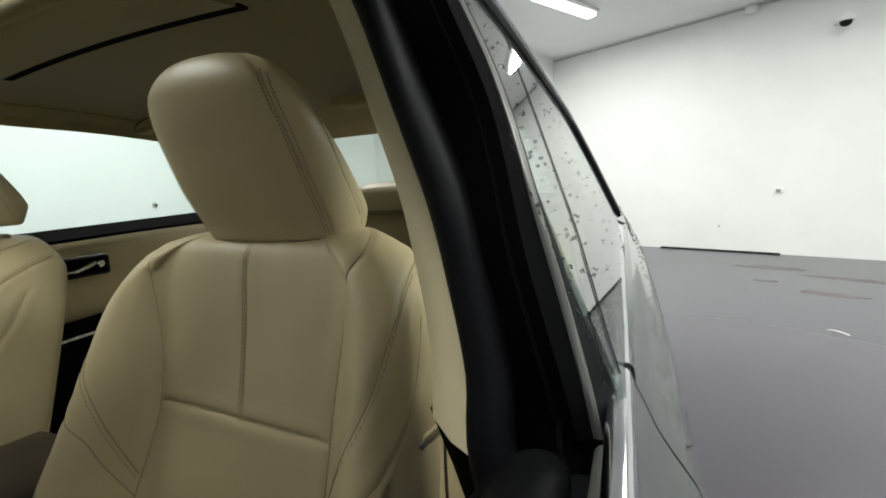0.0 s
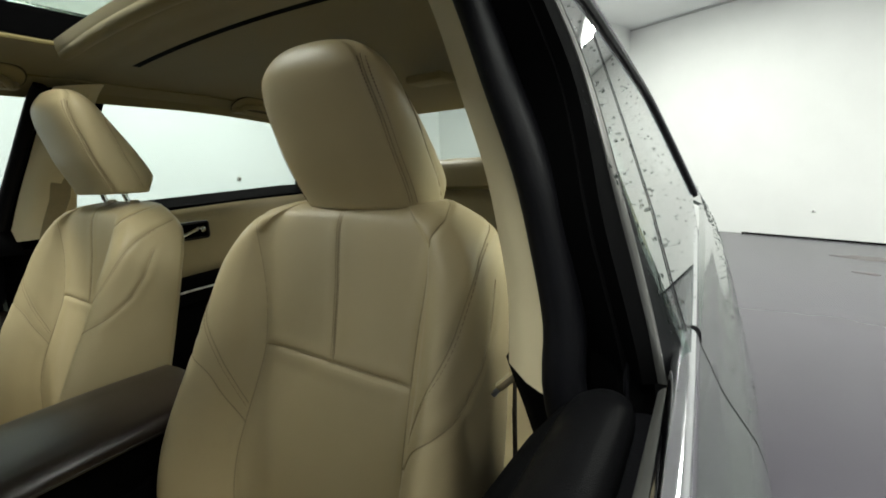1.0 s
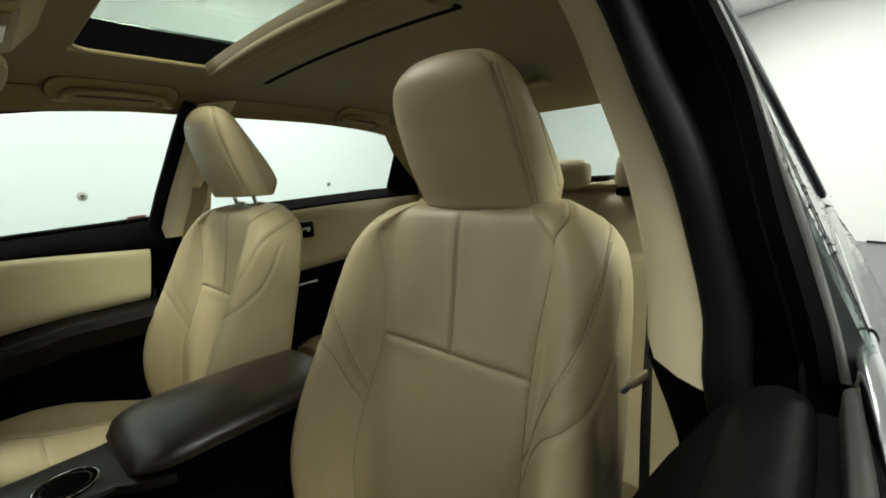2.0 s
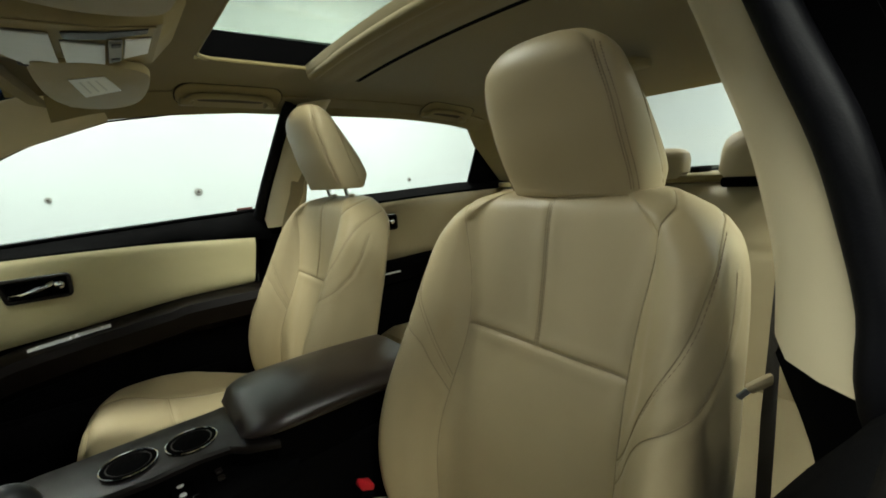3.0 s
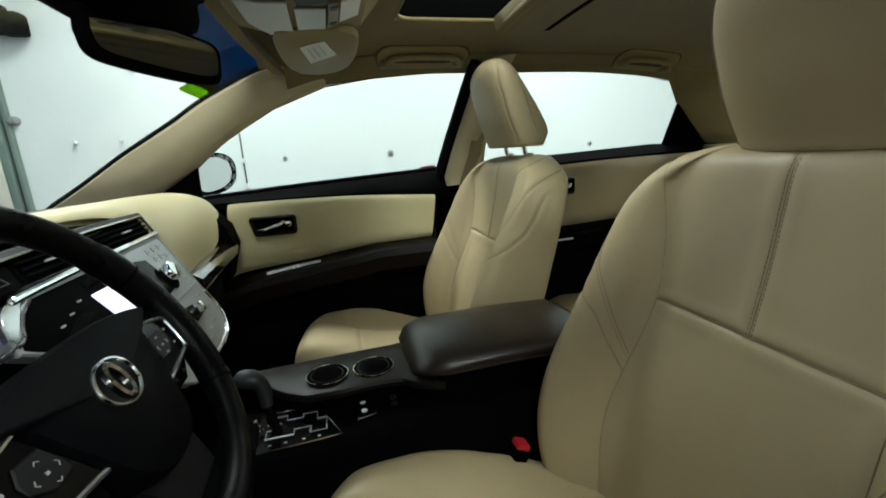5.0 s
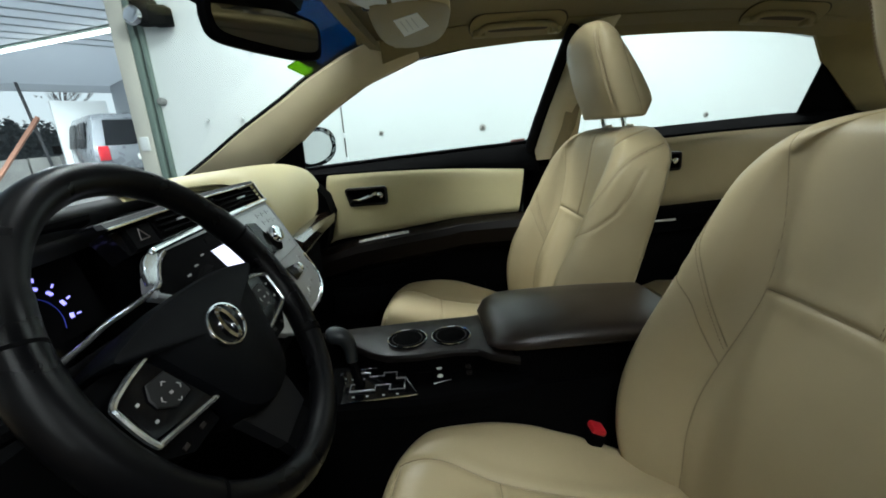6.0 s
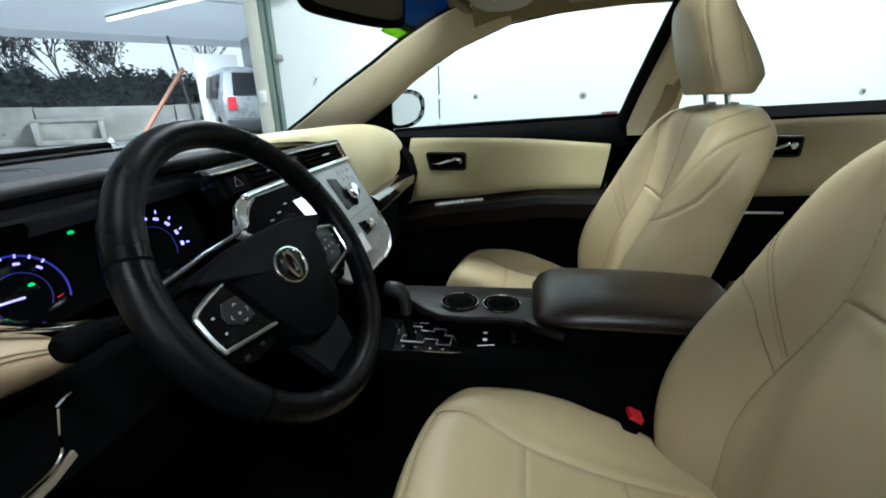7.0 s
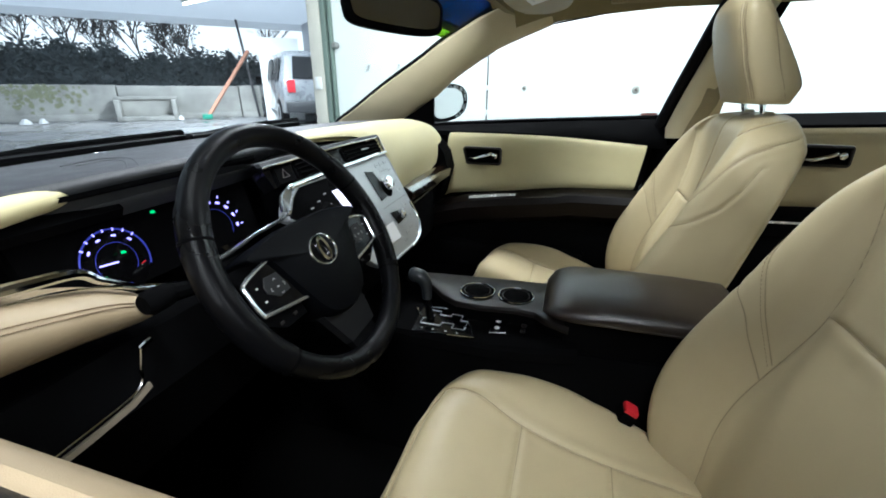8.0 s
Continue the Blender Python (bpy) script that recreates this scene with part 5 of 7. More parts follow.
def driver_front_door():
    """The closed front door under the open window: shoulder, pad, armrest, painted skin."""
    d = thing("driver_front_door", (0.82, 0.0, 0.35), "black and beige front driver door with its window lowered", "car door")
    form = smooth_line([(0.8165, 0.880, 0), (0.8168, 0.906, 0), (0.8145, 0.9175, 0), (0.807, 0.9245, 0), (0.796, 0.9262, 0), (0.784, 0.9225, 0), (0.775, 0.915, 0), (0.7705, 0.903, 0), (0.785, 0.880, 0)], 4)
    hub = Vector((0.795, 0.88, 0))
    rings = []
    for y, k in ((-0.60, 1.0), (-0.25, 1.0), (0.1, 1.0), (0.30, 1.0), (0.405, 1.0), (0.425, 0.985), (0.440, 0.94), (0.449, 0.86), (0.4535, 0.74), (0.455, 0.55)):
        rings.append([((hub + (p - hub) * k).x, y, (hub + (p - hub) * k).y) for p in form])
    part("shoulder", loft(rings), PANELBLACK, d, "black shoulder under the window", smooth=60)
    part("glass_slot", box(0.808, 0.828, -0.60, 0.455, 0.86, 0.905), RUBBER, d, smooth=0)
    lip = smooth_line([(0.8262, 0.905, 0), (0.8262, 0.924, 0), (0.8275, 0.9285, 0), (0.8305, 0.9305, 0), (0.8335, 0.929, 0), (0.8345, 0.922, 0), (0.8345, 0.905, 0)], 3)
    grow = lambda y: 0.0035 * max(0.0, 0.455 - y) / 0.08 if y > 0.375 else 0.0035
    part("weatherstrip", loft([[(p.x + grow(y) * (p.x - 0.8262) / 0.008, y, p.y - drop) for p in lip] for y, drop in ((-0.60, 0.0), (0.0, 0.0), (0.30, 0.0), (0.375, 0.0), (0.42, 0.0), (0.447, 0.0005), (0.4525, 0.003), (0.4555, 0.010))]), DULLTRIM, d, "satin grey outer weatherstrip", smooth=60)
    rings = []
    for y in (-0.60, -0.45, -0.25, -0.10, 0.02, 0.12, 0.16):
        rings.append([(0.776, y, 0.914), (0.768, y, 0.917), (0.757, y, 0.908), (0.738, y, 0.880), (0.718, y, 0.845), (0.705, y, 0.815), (0.700, y, 0.795), (0.704, y, 0.775), (0.720, y, 0.770)])
    cols = [smooth_line([r[j] for r in rings], 3) for j in range(len(rings[0]))]
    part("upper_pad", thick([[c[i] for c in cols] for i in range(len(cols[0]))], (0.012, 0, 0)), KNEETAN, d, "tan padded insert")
    part("armrest", loft([[(0.73, y, z), (0.67, y, z + 0.002), (0.635, y, z - 0.008), (0.625, y, z - 0.03), (0.64, y, z - 0.08), (0.69, y, z - 0.11), (0.73, y, z - 0.11)] for y, z in ((-0.27, 0.66), (-0.10, 0.695), (0.10, 0.715), (0.42, 0.72))]), BLACK, d, "black padded armrest")
    tail = [(0.776, 0.914), (0.768, 0.912), (0.757, 0.900), (0.740, 0.872), (0.722, 0.838), (0.708, 0.805), (0.700, 0.77), (0.700, 0.72), (0.705, 0.66)]
    part("rear_pad", thick([[(lerp(x, 0.80, e), y, z) for x, z in tail] for y, e in ((0.1605, 0.0), (0.25, 0.0), (0.36, 0.0), (0.40, 0.03), (0.43, 0.14), (0.445, 0.3), (0.452, 0.55))], (0.012, 0, 0)), BLACK, d, "black rear part of the door panel", smooth=60)
    part("lower_panel", merge(box(0.70, 0.80, -0.60, 0.43, 0.40, 0.66, 0.02), box(0.775, 0.81, -0.60, 0.42, 0.60, 0.875, 0.01)), BLACK, d)
    fine = [(q / 40) ** 1.6 for q in range(41)]
    part("outer_skin", thick([[door_skin(y, q) for q in fine] for y in (-0.73, -0.3, 0.1, 0.4, SHUT - 0.0022)], (-0.01, 0, 0)), PAINT, d, "wet grey-green door skin")
    part("belt_moulding", moulding(-0.60, SHUT - 0.010), MOULDING, d, "chrome belt moulding")
    part("moulding_end", moulding(SHUT - 0.0155, SHUT - 0.0132, 0.0005, 1.4, 2), RUBBER, d, "black rubber end of the moulding")


driver_front_door()
passenger_front_door()
passenger_rear_door()
driver_rear_door()

# ---- seats ----
BACK_FACE = [(0.44, 0.468), (0.55, 0.492), (0.65, 0.514), (0.72, 0.534), (0.80, 0.562), (0.90, 0.584), (0.97, 0.595), (1.0, 0.602), (1.015, 0.612), (1.025, 0.630), (1.031, 0.652)]
BACK_W = [(0.44, 0.232), (0.50, 0.245), (0.56, 0.251), (0.62, 0.253), (0.70, 0.253), (0.80, 0.248), (0.90, 0.241), (0.95, 0.231), (0.98, 0.214), (1.0, 0.192), (1.018, 0.158), (1.027, 0.128), (1.031, 0.10)]
BACK_BOLSTER = [(0.44, 0.050), (0.50, 0.078), (0.56, 0.096), (0.62, 0.103), (0.70, 0.097), (0.80, 0.081), (0.90, 0.056), (0.95, 0.037), (0.98, 0.023), (1.0, 0.013), (1.031, 0.0)]
# seams of the backrest: (way round from the middle, height)
SEAM_MIDDLE = [(0.0, 1.028), (0.0, 0.92), (0.0, 0.800)]
SEAM_CROSS = [(-0.146, 0.803), (-0.07, 0.801), (0.0, 0.799), (0.07, 0.798), (0.146, 0.799)]
SEAM_SIDES = [
    [(0.196, 1.028), (0.184, 1.012), (0.177, 0.995), (0.171, 0.97), (0.162, 0.93), (0.151, 0.87), (0.146, 0.80), (0.150, 0.74), (0.157, 0.69), (0.165, 0.63), (0.165, 0.57), (0.156, 0.50), (0.150, 0.45)],
    [(0.300, 0.992), (0.276, 0.978), (0.260, 0.962), (0.253, 0.935), (0.252, 0.89), (0.244, 0.855), (0.229, 0.822), (0.206, 0.782), (0.182, 0.748), (0.157, 0.714)],
    [(0.312, 0.935), (0.322, 0.885), (0.316, 0.845), (0.290, 0.817), (0.255, 0.795), (0.225, 0.770), (0.199, 0.737), (0.158, 0.687)],
]
BACK_SEAMS = [SEAM_MIDDLE, SEAM_CROSS] + SEAM_SIDES + [[(-a, z) for a, z in s] for s in SEAM_SIDES]


def half_curve(knots, n=10):
    """A smooth line through knots that start on the middle plane, with its running length."""
    pts = [Vector((-knots[1][0], knots[1][1]))] + [Vector(k) for k in knots] + [Vector((-knots[-2][0], knots[-2][1]))]
    out = []
    for i in range(1, len(pts) - 2):
        a, b, c, d = pts[i - 1:i + 3]
        for k in range(n):
            t = k / n
            out.append((b * 2 + (c - a) * t + (a * 2 - b * 5 + c * 4 - d) * t * t + (b * 3 - a - c * 3 + d) * t ** 3) * 0.5)
    out.append(pts[-2])
    run = [0.0]
    for p, q in zip(out, out[1:]):
        run.append(run[-1] + (q - p).length)
    return out, run


def along(curve, s):
    """The place at a running length."""
    pts, run = curve
    k = max(1, min(len(run) - 1, bisect(run, s)))
    return pts[k - 1].lerp(pts[k], (s - run[k - 1]) / max(1e-9, run[k] - run[k - 1]))


def bisect(run, s):
    lo, hi = 0, len(run)
    while lo < hi:
        mid = (lo + hi) // 2
        if run[mid] < s:
            lo = mid + 1
        else:
            hi = mid
    return lo


def back_section(z):
    """Half a level cut through the backrest, from its middle round the bolster to the rear."""
    w, y, b = soft_table(BACK_W, z), soft_table(BACK_FACE, z), soft_table(BACK_BOLSTER, z)
    rear = max(y + 0.03, 0.556 + 0.29 * (min(z, 0.97) - 0.50))
    p, e = min(0.150, w * 0.70), min(0.030, w * 0.16)
    return half_curve([(0, y), (p * 0.5, y - 0.001), (p, y - 0.10 * b), (lerp(p, w - e, 0.55), y - 0.66 * b - 0.002), (w - e, y - b), (w - e * 0.30, y - 0.90 * b + 0.004), (w, y - 0.64 * b + 0.012), (w + 0.001, lerp(y - 0.5 * b, rear, 0.5) + 0.004), (w - 0.002, rear - 0.014), (w - 0.012, rear + 0.004), (w - 0.05, rear + 0.016), (0, rear + 0.022)])


def back_at(s, z):
    """A place on the backrest: way round from the middle and height."""
    p = along(back_section(z), abs(s))
    return Vector((math.copysign(p.x, s), p.y, z))


def groove(d, depth=0.0062, wide=0.0036):
    """Depth of a seam's furrow, with the padding swelling beside it, at a distance d from it."""
    return depth * math.exp(-(d / wide) ** 2) - 0.0010 * math.exp(-((d - 0.013) / 0.009) ** 2)


def press_in(grid, depth, out):
    """Pushes a grid of places against its normals by depth; out: a way that points outwards."""
    done = []
    nj, ni = len(grid), len(grid[0])
    for j in range(nj):
        row = []
        for i in range(ni):
            if not depth[j][i]:
                row.append(grid[j][i])
                continue
            t = grid[j][min(ni - 1, i + 1)] - grid[j][max(0, i - 1)]
            w = grid[min(nj - 1, j + 1)][i] - grid[max(0, j - 1)][i]
            n = t.cross(w).normalized()
            if n.dot(out(i)) < 0:
                n = -n
            row.append(grid[j][i] - n * depth[j][i])
        done.append(row)
    return done


def stitches(line, place, off, step=0.0062, ln=0.0042, r=0.0005):
    """A row of short stitches beside a seam."""
    pts = smooth_line([(a, b, 0) for a, b in line], 10)
    out, run = [], 0.0
    for p, q in zip(pts, pts[1:]):
        t = (q - p).normalized()
        n = Vector((-t.y, t.x, 0)) * off
        while run < (q - p).length:
            c = p + t * run + n
            a, b = c - t * ln / 2, c + t * ln / 2
            out.append(tube([place(a.x, a.y), place(b.x, b.y)], r, 4))
            run += step
        run -= (q - p).length
    return merge(*out)


def seat_back_rings():
    """The backrest's skin: pillowed panels between furrows."""
    fs = [0.80 * (k / 116) for k in range(117)] + [0.80 + 0.20 * k / 10 for k in range(1, 11)]
    grid, deep = [], []
    for j in range(191):
        z = 0.45 + 0.581 * (1 - (1 - j / 190) ** 1.25)
        curve = back_section(z)
        total = curve[1][-1]
        row, dd = [], []
        for f in [-f for f in reversed(fs[1:])] + fs[:-1]:
            s = f * total
            p = along(curve, abs(s))
            row.append(Vector((math.copysign(p.x, s), p.y, z)))
            if abs(f) > 0.79 or z > 1.026:
                dd.append(0.0)
                continue
            k, d = min(((k, seg_dist(s, z, line)) for k, line in enumerate(BACK_SEAMS)), key=lambda r: r[1])
            cut = (0.0007, 0.0032, 0.0022, 0.0015, 0.0015, 0.0022, 0.0015, 0.0015)[k]
            soft = 0.0011 * noise.noise((s * 9, z * 9, 2.7)) + 0.0005 * noise.noise((s * 28, z * 28, 5.1))
            dd.append(groove(d, cut, 0.0034) + soft + 1e-7)
        grid.append(row)
        deep.append(dd)
    mid = len(grid[0]) // 2
    return press_in(grid, deep, lambda i: Vector(((i - mid) * 0.012, -1, 0.2)))


BACK_RINGS = seat_back_rings()
CUSH_MID = [(-0.014, 0.430), (-0.010, 0.462), (-0.003, 0.488), (0.010, 0.514), (0.032, 0.532), (0.06, 0.538), (0.10, 0.533), (0.185, 0.516), (0.26, 0.504), (0.335, 0.494), (0.49, 0.474)]
CUSH_EDGE = [(-0.014, 0.430), (-0.004, 0.470), (0.012, 0.502), (0.03, 0.522), (0.06, 0.540), (0.09, 0.550), (0.16, 0.554), (0.20, 0.553), (0.26, 0.541), (0.32, 0.518), (0.38, 0.496), (0.45, 0.474), (0.49, 0.468)]


def cushion_half(y):
    return 0.278 - 0.13 * max(0.0, (0.115 - y) / 0.129) ** 2.6 - 0.03 * max(0.0, (y - 0.34) / 0.15)


def cushion_top(x, y):
    q = abs(x) * 0.278 / cushion_half(y)
    t = min(1.0, max(0.0, (q - 0.128) / 0.115))
    z = lerp(soft_table(CUSH_MID, y) - 0.004 * (1 - min(1.0, q / 0.13) ** 2), soft_table(CUSH_EDGE, y), t * t * (3 - 2 * t))
    t = min(1.0, max(0.0, (q - 0.236) / 0.042))
    return z - 0.072 * (1 - math.sqrt(max(0.0, 1 - t * t)))


CUSHION_SIDE = [(0.196, 0.034), (0.184, 0.10), (0.166, 0.145), (0.152, 0.185), (0.139, 0.26), (0.130, 0.335), (0.126, 0.46)]
CUSHION_SEAMS = [CUSHION_SIDE, [(-x, y) for x, y in CUSHION_SIDE], [(-0.151, 0.188), (0.151, 0.188)], [(-0.130, 0.338), (0.130, 0.338)], [(-0.196, 0.034), (-0.12, 0.020), (0.0, 0.014), (0.12, 0.020), (0.196, 0.034)]]


def cushion_rings():
    grid, deep, tails = [], [], []
    for j in range(141):
        y = -0.014 + 0.50 * (j / 140) ** 1.35
        w = cushion_half(y)
        row, dd = [], []
        for i in range(151):
            u = -1 + 2 * i / 150
            u = math.copysign(1 - (1 - abs(u)) ** 1.3, u)
            x = u * w
            row.append(Vector((x, y, cushion_top(x, y))))
            soft = 0.0012 * noise.noise((x * 9, y * 9, 1.3)) + 0.0005 * noise.noise((x * 28, y * 28, 4.2))
            dd.append(groove(min(seg_dist(x, y, s) for s in CUSHION_SEAMS), 0.0030, 0.0038) + soft if abs(u) < 0.97 else 0.0)
        grid.append(row)
        deep.append(dd)
        tails.append([Vector((k * w, y, z)) for k, z in ((0.995, 0.41), (0.96, 0.36), (0, 0.36), (-0.96, 0.36), (-0.995, 0.41))])
    return [r + t for r, t in zip(press_in(grid, deep, lambda i: Vector((0, -0.2, 1))), tails)]


CUSHION_RINGS = cushion_rings()
HEAD_W = [(1.020, 0.120), (1.04, 0.123), (1.06, 0.124), (1.10, 0.123), (1.15, 0.119), (1.19, 0.110), (1.24, 0.095)]
HEAD_FRONT = [(1.020, 0.612), (1.045, 0.602), (1.09, 0.584), (1.135, 0.570), (1.17, 0.560), (1.20, 0.556), (1.24, 0.559)]
HEAD_REAR = [(1.020, 0.670), (1.04, 0.674), (1.055, 0.675), (1.09, 0.660), (1.128, 0.640), (1.18, 0.612), (1.24, 0.585)]


def head_section(z):
    w, f, r = soft_table(HEAD_W, z), soft_table(HEAD_FRONT, z), soft_table(HEAD_REAR, z)
    return half_curve([(0, f - 0.007), (w * 0.45, f - 0.0045), (w * 0.76, f + 0.002), (w * 0.92, f + 0.012), (w * 0.995, lerp(f, r, 0.42)), (w * 0.99, lerp(f, r, 0.72)), (w * 0.95, r - 0.007), (w * 0.86, r - 0.001), (w * 0.45, r + 0.004), (0, r + 0.006)], 8)


def headrest_rings():
    """A wedge that leans forward, with a stitched edge on each flank and a second seam behind it."""
    rows = [(1.018, 0.86, 1.020), (1.0182, 0.94, 1.021), (1.0198, 0.980, 1.023), (1.0235, 0.997, 1.027)]
    rows += [(1.030 + 0.158 * k / 40, 1.0, 1.030 + 0.158 * k / 40) for k in range(41)]
    rows += [(1.188 + 0.044 * math.sin(a), max(0.03, math.cos(a)) ** 0.52, 1.188 + 0.044 * math.sin(a)) for a in [math.pi / 2 * k / 22 for k in range(1, 23)]]
    out = []
    for z, k, zz in rows:
        curve = head_section(zz)
        total = curve[1][-1]
        mid = Vector((0, (curve[0][0].y + curve[0][-1].y) / 2))
        row = []
        for i in range(-70, 70):
            s = abs(i) / 70 * total
            p = along(curve, s)
            d = (p - mid) * k
            cut = 0.0028 * math.exp(-((s - head_edge(zz)) / 0.0032) ** 2)
            if 1.024 < z < 1.196:
                cut += 0.0020 * math.exp(-((s - head_flank(zz)) / 0.003) ** 2)
            d -= d.normalized() * (cut * k + 0.0010 * noise.noise((i * 0.04, z * 12, 0.4)))
            row.append(Vector((math.copysign(d.x, i), mid.y + d.y, z)))
        out.append(row)
    return out


def head_edge(z):
    return soft_table(HEAD_W, z) * 0.90


def head_flank(z):
    return head_edge(z) + 0.046 + 0.10 * max(0.0, (z - 1.165)) ** 1.1 * 8


HEAD_RINGS = headrest_rings()


def front_seat(cx, cy, drop, lift, slid, label, big, hinge, lean, aside):
    o = thing("front_seat", (cx, cy + 0.25, 0.30), label, "car seat", "front seats")
    at = lambda x, y, z: Vector((cx + x, cy + y, z - drop))
    put = lambda p, up=0.0: Vector((cx + p.x, cy + p.y, p.z - drop + up))
    bk = part("backrest", loft([[put(p) for p in r] for r in BACK_RINGS]), LEATHER, o)
    for k, line in enumerate(BACK_SEAMS):
        pts = [p for p in smooth_line([(a, b, 0) for a, b in line], 10) if p.y < 1.024]
        dip = (0.0004, 0.0026, 0.0015, 0.0009, 0.0009, 0.0015, 0.0009, 0.0009)[k]
        run = []
        for p in pts:
            q, r = back_at(p.x, p.y), back_at(p.x + 0.001, p.y)
            n = Vector((r.y - q.y, -(r.x - q.x), 0)).normalized()
            run.append(put(q - n * dip))
        part("seam", tube(run, 0.0009, 5), SEAM, bk)
    surf = lambda s, z: put(back_at(s, z) + Vector((math.copysign(0.0004, s), -0.0005, 0)))
    for k, off in ((3, 0.0042), (6, -0.0042)):
        part("stitching", stitches(BACK_SEAMS[k][1:], surf, off), THREAD, bk)
    for off in (0.003, -0.003):
        part("stitching", stitches(BACK_SEAMS[0], surf, off), THREAD, bk)
    for s in (-1, 1):
        edge = [back_section(0.52 + 0.42 * k / 40) for k in range(41)]
        part("seam", tube([put(Vector((s * (c[0][-14].x + 0.0006), c[0][-14].y, 0.52 + 0.42 * k / 40))) for k, c in enumerate(edge)], 0.0016, 5), SEAM, bk)
    fore = Vector((0, -slid, 0))
    cu = part("cushion", loft([[put(p) + fore for p in r] for r in CUSHION_RINGS]), LEATHER, o)
    for line in CUSHION_SEAMS:
        part("seam", tube([at(p.x, p.y, cushion_top(p.x, p.y) - 0.0024) + fore for p in smooth_line([(a, b, 0) for a, b in line], 10)], 0.0009, 5), SEAM, cu)
    # base, side shields, rails
    part("seat_base", box(cx - 0.24, cx + 0.24, cy + 0.02, cy + 0.50, 0.285, 0.37, 0.02), BLACK, o, "black seat base")
    for s in (-1, 1):
        part("side_shield", loft([[at(s * 0.25, y, 0.30), at(s * 0.272, y, 0.32), at(s * 0.276, y, z), at(s * 0.25, y, z)] for y, z in ((0.06, 0.37), (0.2, 0.40), (0.38, 0.43), (0.52, 0.45))]), BLACK, o)
        part("rail", box(cx + s * 0.2 - 0.02, cx + s * 0.2 + 0.02, cy + 0.0, cy + 0.5, 0.258, 0.29, 0.005), SATIN, o)
        part("hinge_cover", disc_stack(at(s * 0.225, 0.53, 0.46), (s, 0, 0), [(0, 0.05), (0.03, 0.048), (0.04, 0.035)], 20), BLACK, o)
    # headrest
    low = Vector((0.0, hinge, 1.02))
    head = lambda p: put(low + Vector(((p.x - low.x) * big[0], (p.y - low.y) * big[1], (p.z - low.z) * big[2])) + Vector((aside, lean * (p.z - 1.06), 0)), lift)
    hr = part("headrest", loft([[head(p) for p in r] for r in HEAD_RINGS]), LEATHER, o)
    for s in (-1, 1):
        zs = [1.028 + 0.176 * k / 44 for k in range(45)]
        for off in (0.0045, -0.0045):
            line = []
            for z in zs:
                p = along(head_section(z), head_edge(z) + off)
                line.append(head(Vector((s * (p.x + 0.0003), p.y - 0.0004, z))))
            part("stitching", merge(*[tube([a, a.lerp(b, 0.62)], 0.0007, 4) for a, b in zip(line, line[1:])]), THREAD, hr)
        for way, top, dip in ((head_edge, 1.206, 0.0021), (head_flank, 1.192, 0.0014)):
            line = []
            for k in range(40):
                z = 1.027 + (top - 1.027) * k / 39
                p = along(head_section(z), way(z))
                c = head_section(z)[0]
                d = (p - Vector((0, (c[0].y + c[-1].y) / 2))).normalized() * dip
                line.append(head(Vector((s * (p.x - d.x), p.y - d.y, z))))
            part("seam", tube(line, 0.0009, 5), SEAM, hr)
        part("headrest_post", rod(at(s * 0.062, 0.668, 0.985), at(s * 0.062, 0.648, 1.03 + lift), 0.0062, 12), CHROME, o, "chrome post")
        part("post_guide", disc_stack(at(s * 0.062, 0.667, 1.022), (0, 0, 1), [(0, 0.014), (0.012, 0.013), (0.016, 0.009)], 14), TRIM, o)
    return o


front_seat(0.396, 0.0, 0.0, 0.0, 0.0, "beige leather driver seat with stitched panels, headrest lowered", (0.97, 1.28, 0.985), 0.59, 0.0, 0.013)
front_seat(-0.394, -0.031, 0.012, 0.037, 0.025, "beige leather passenger seat with its headrest raised", (0.98, 1.42, 1.07), 0.616, 0.14, 0.003)


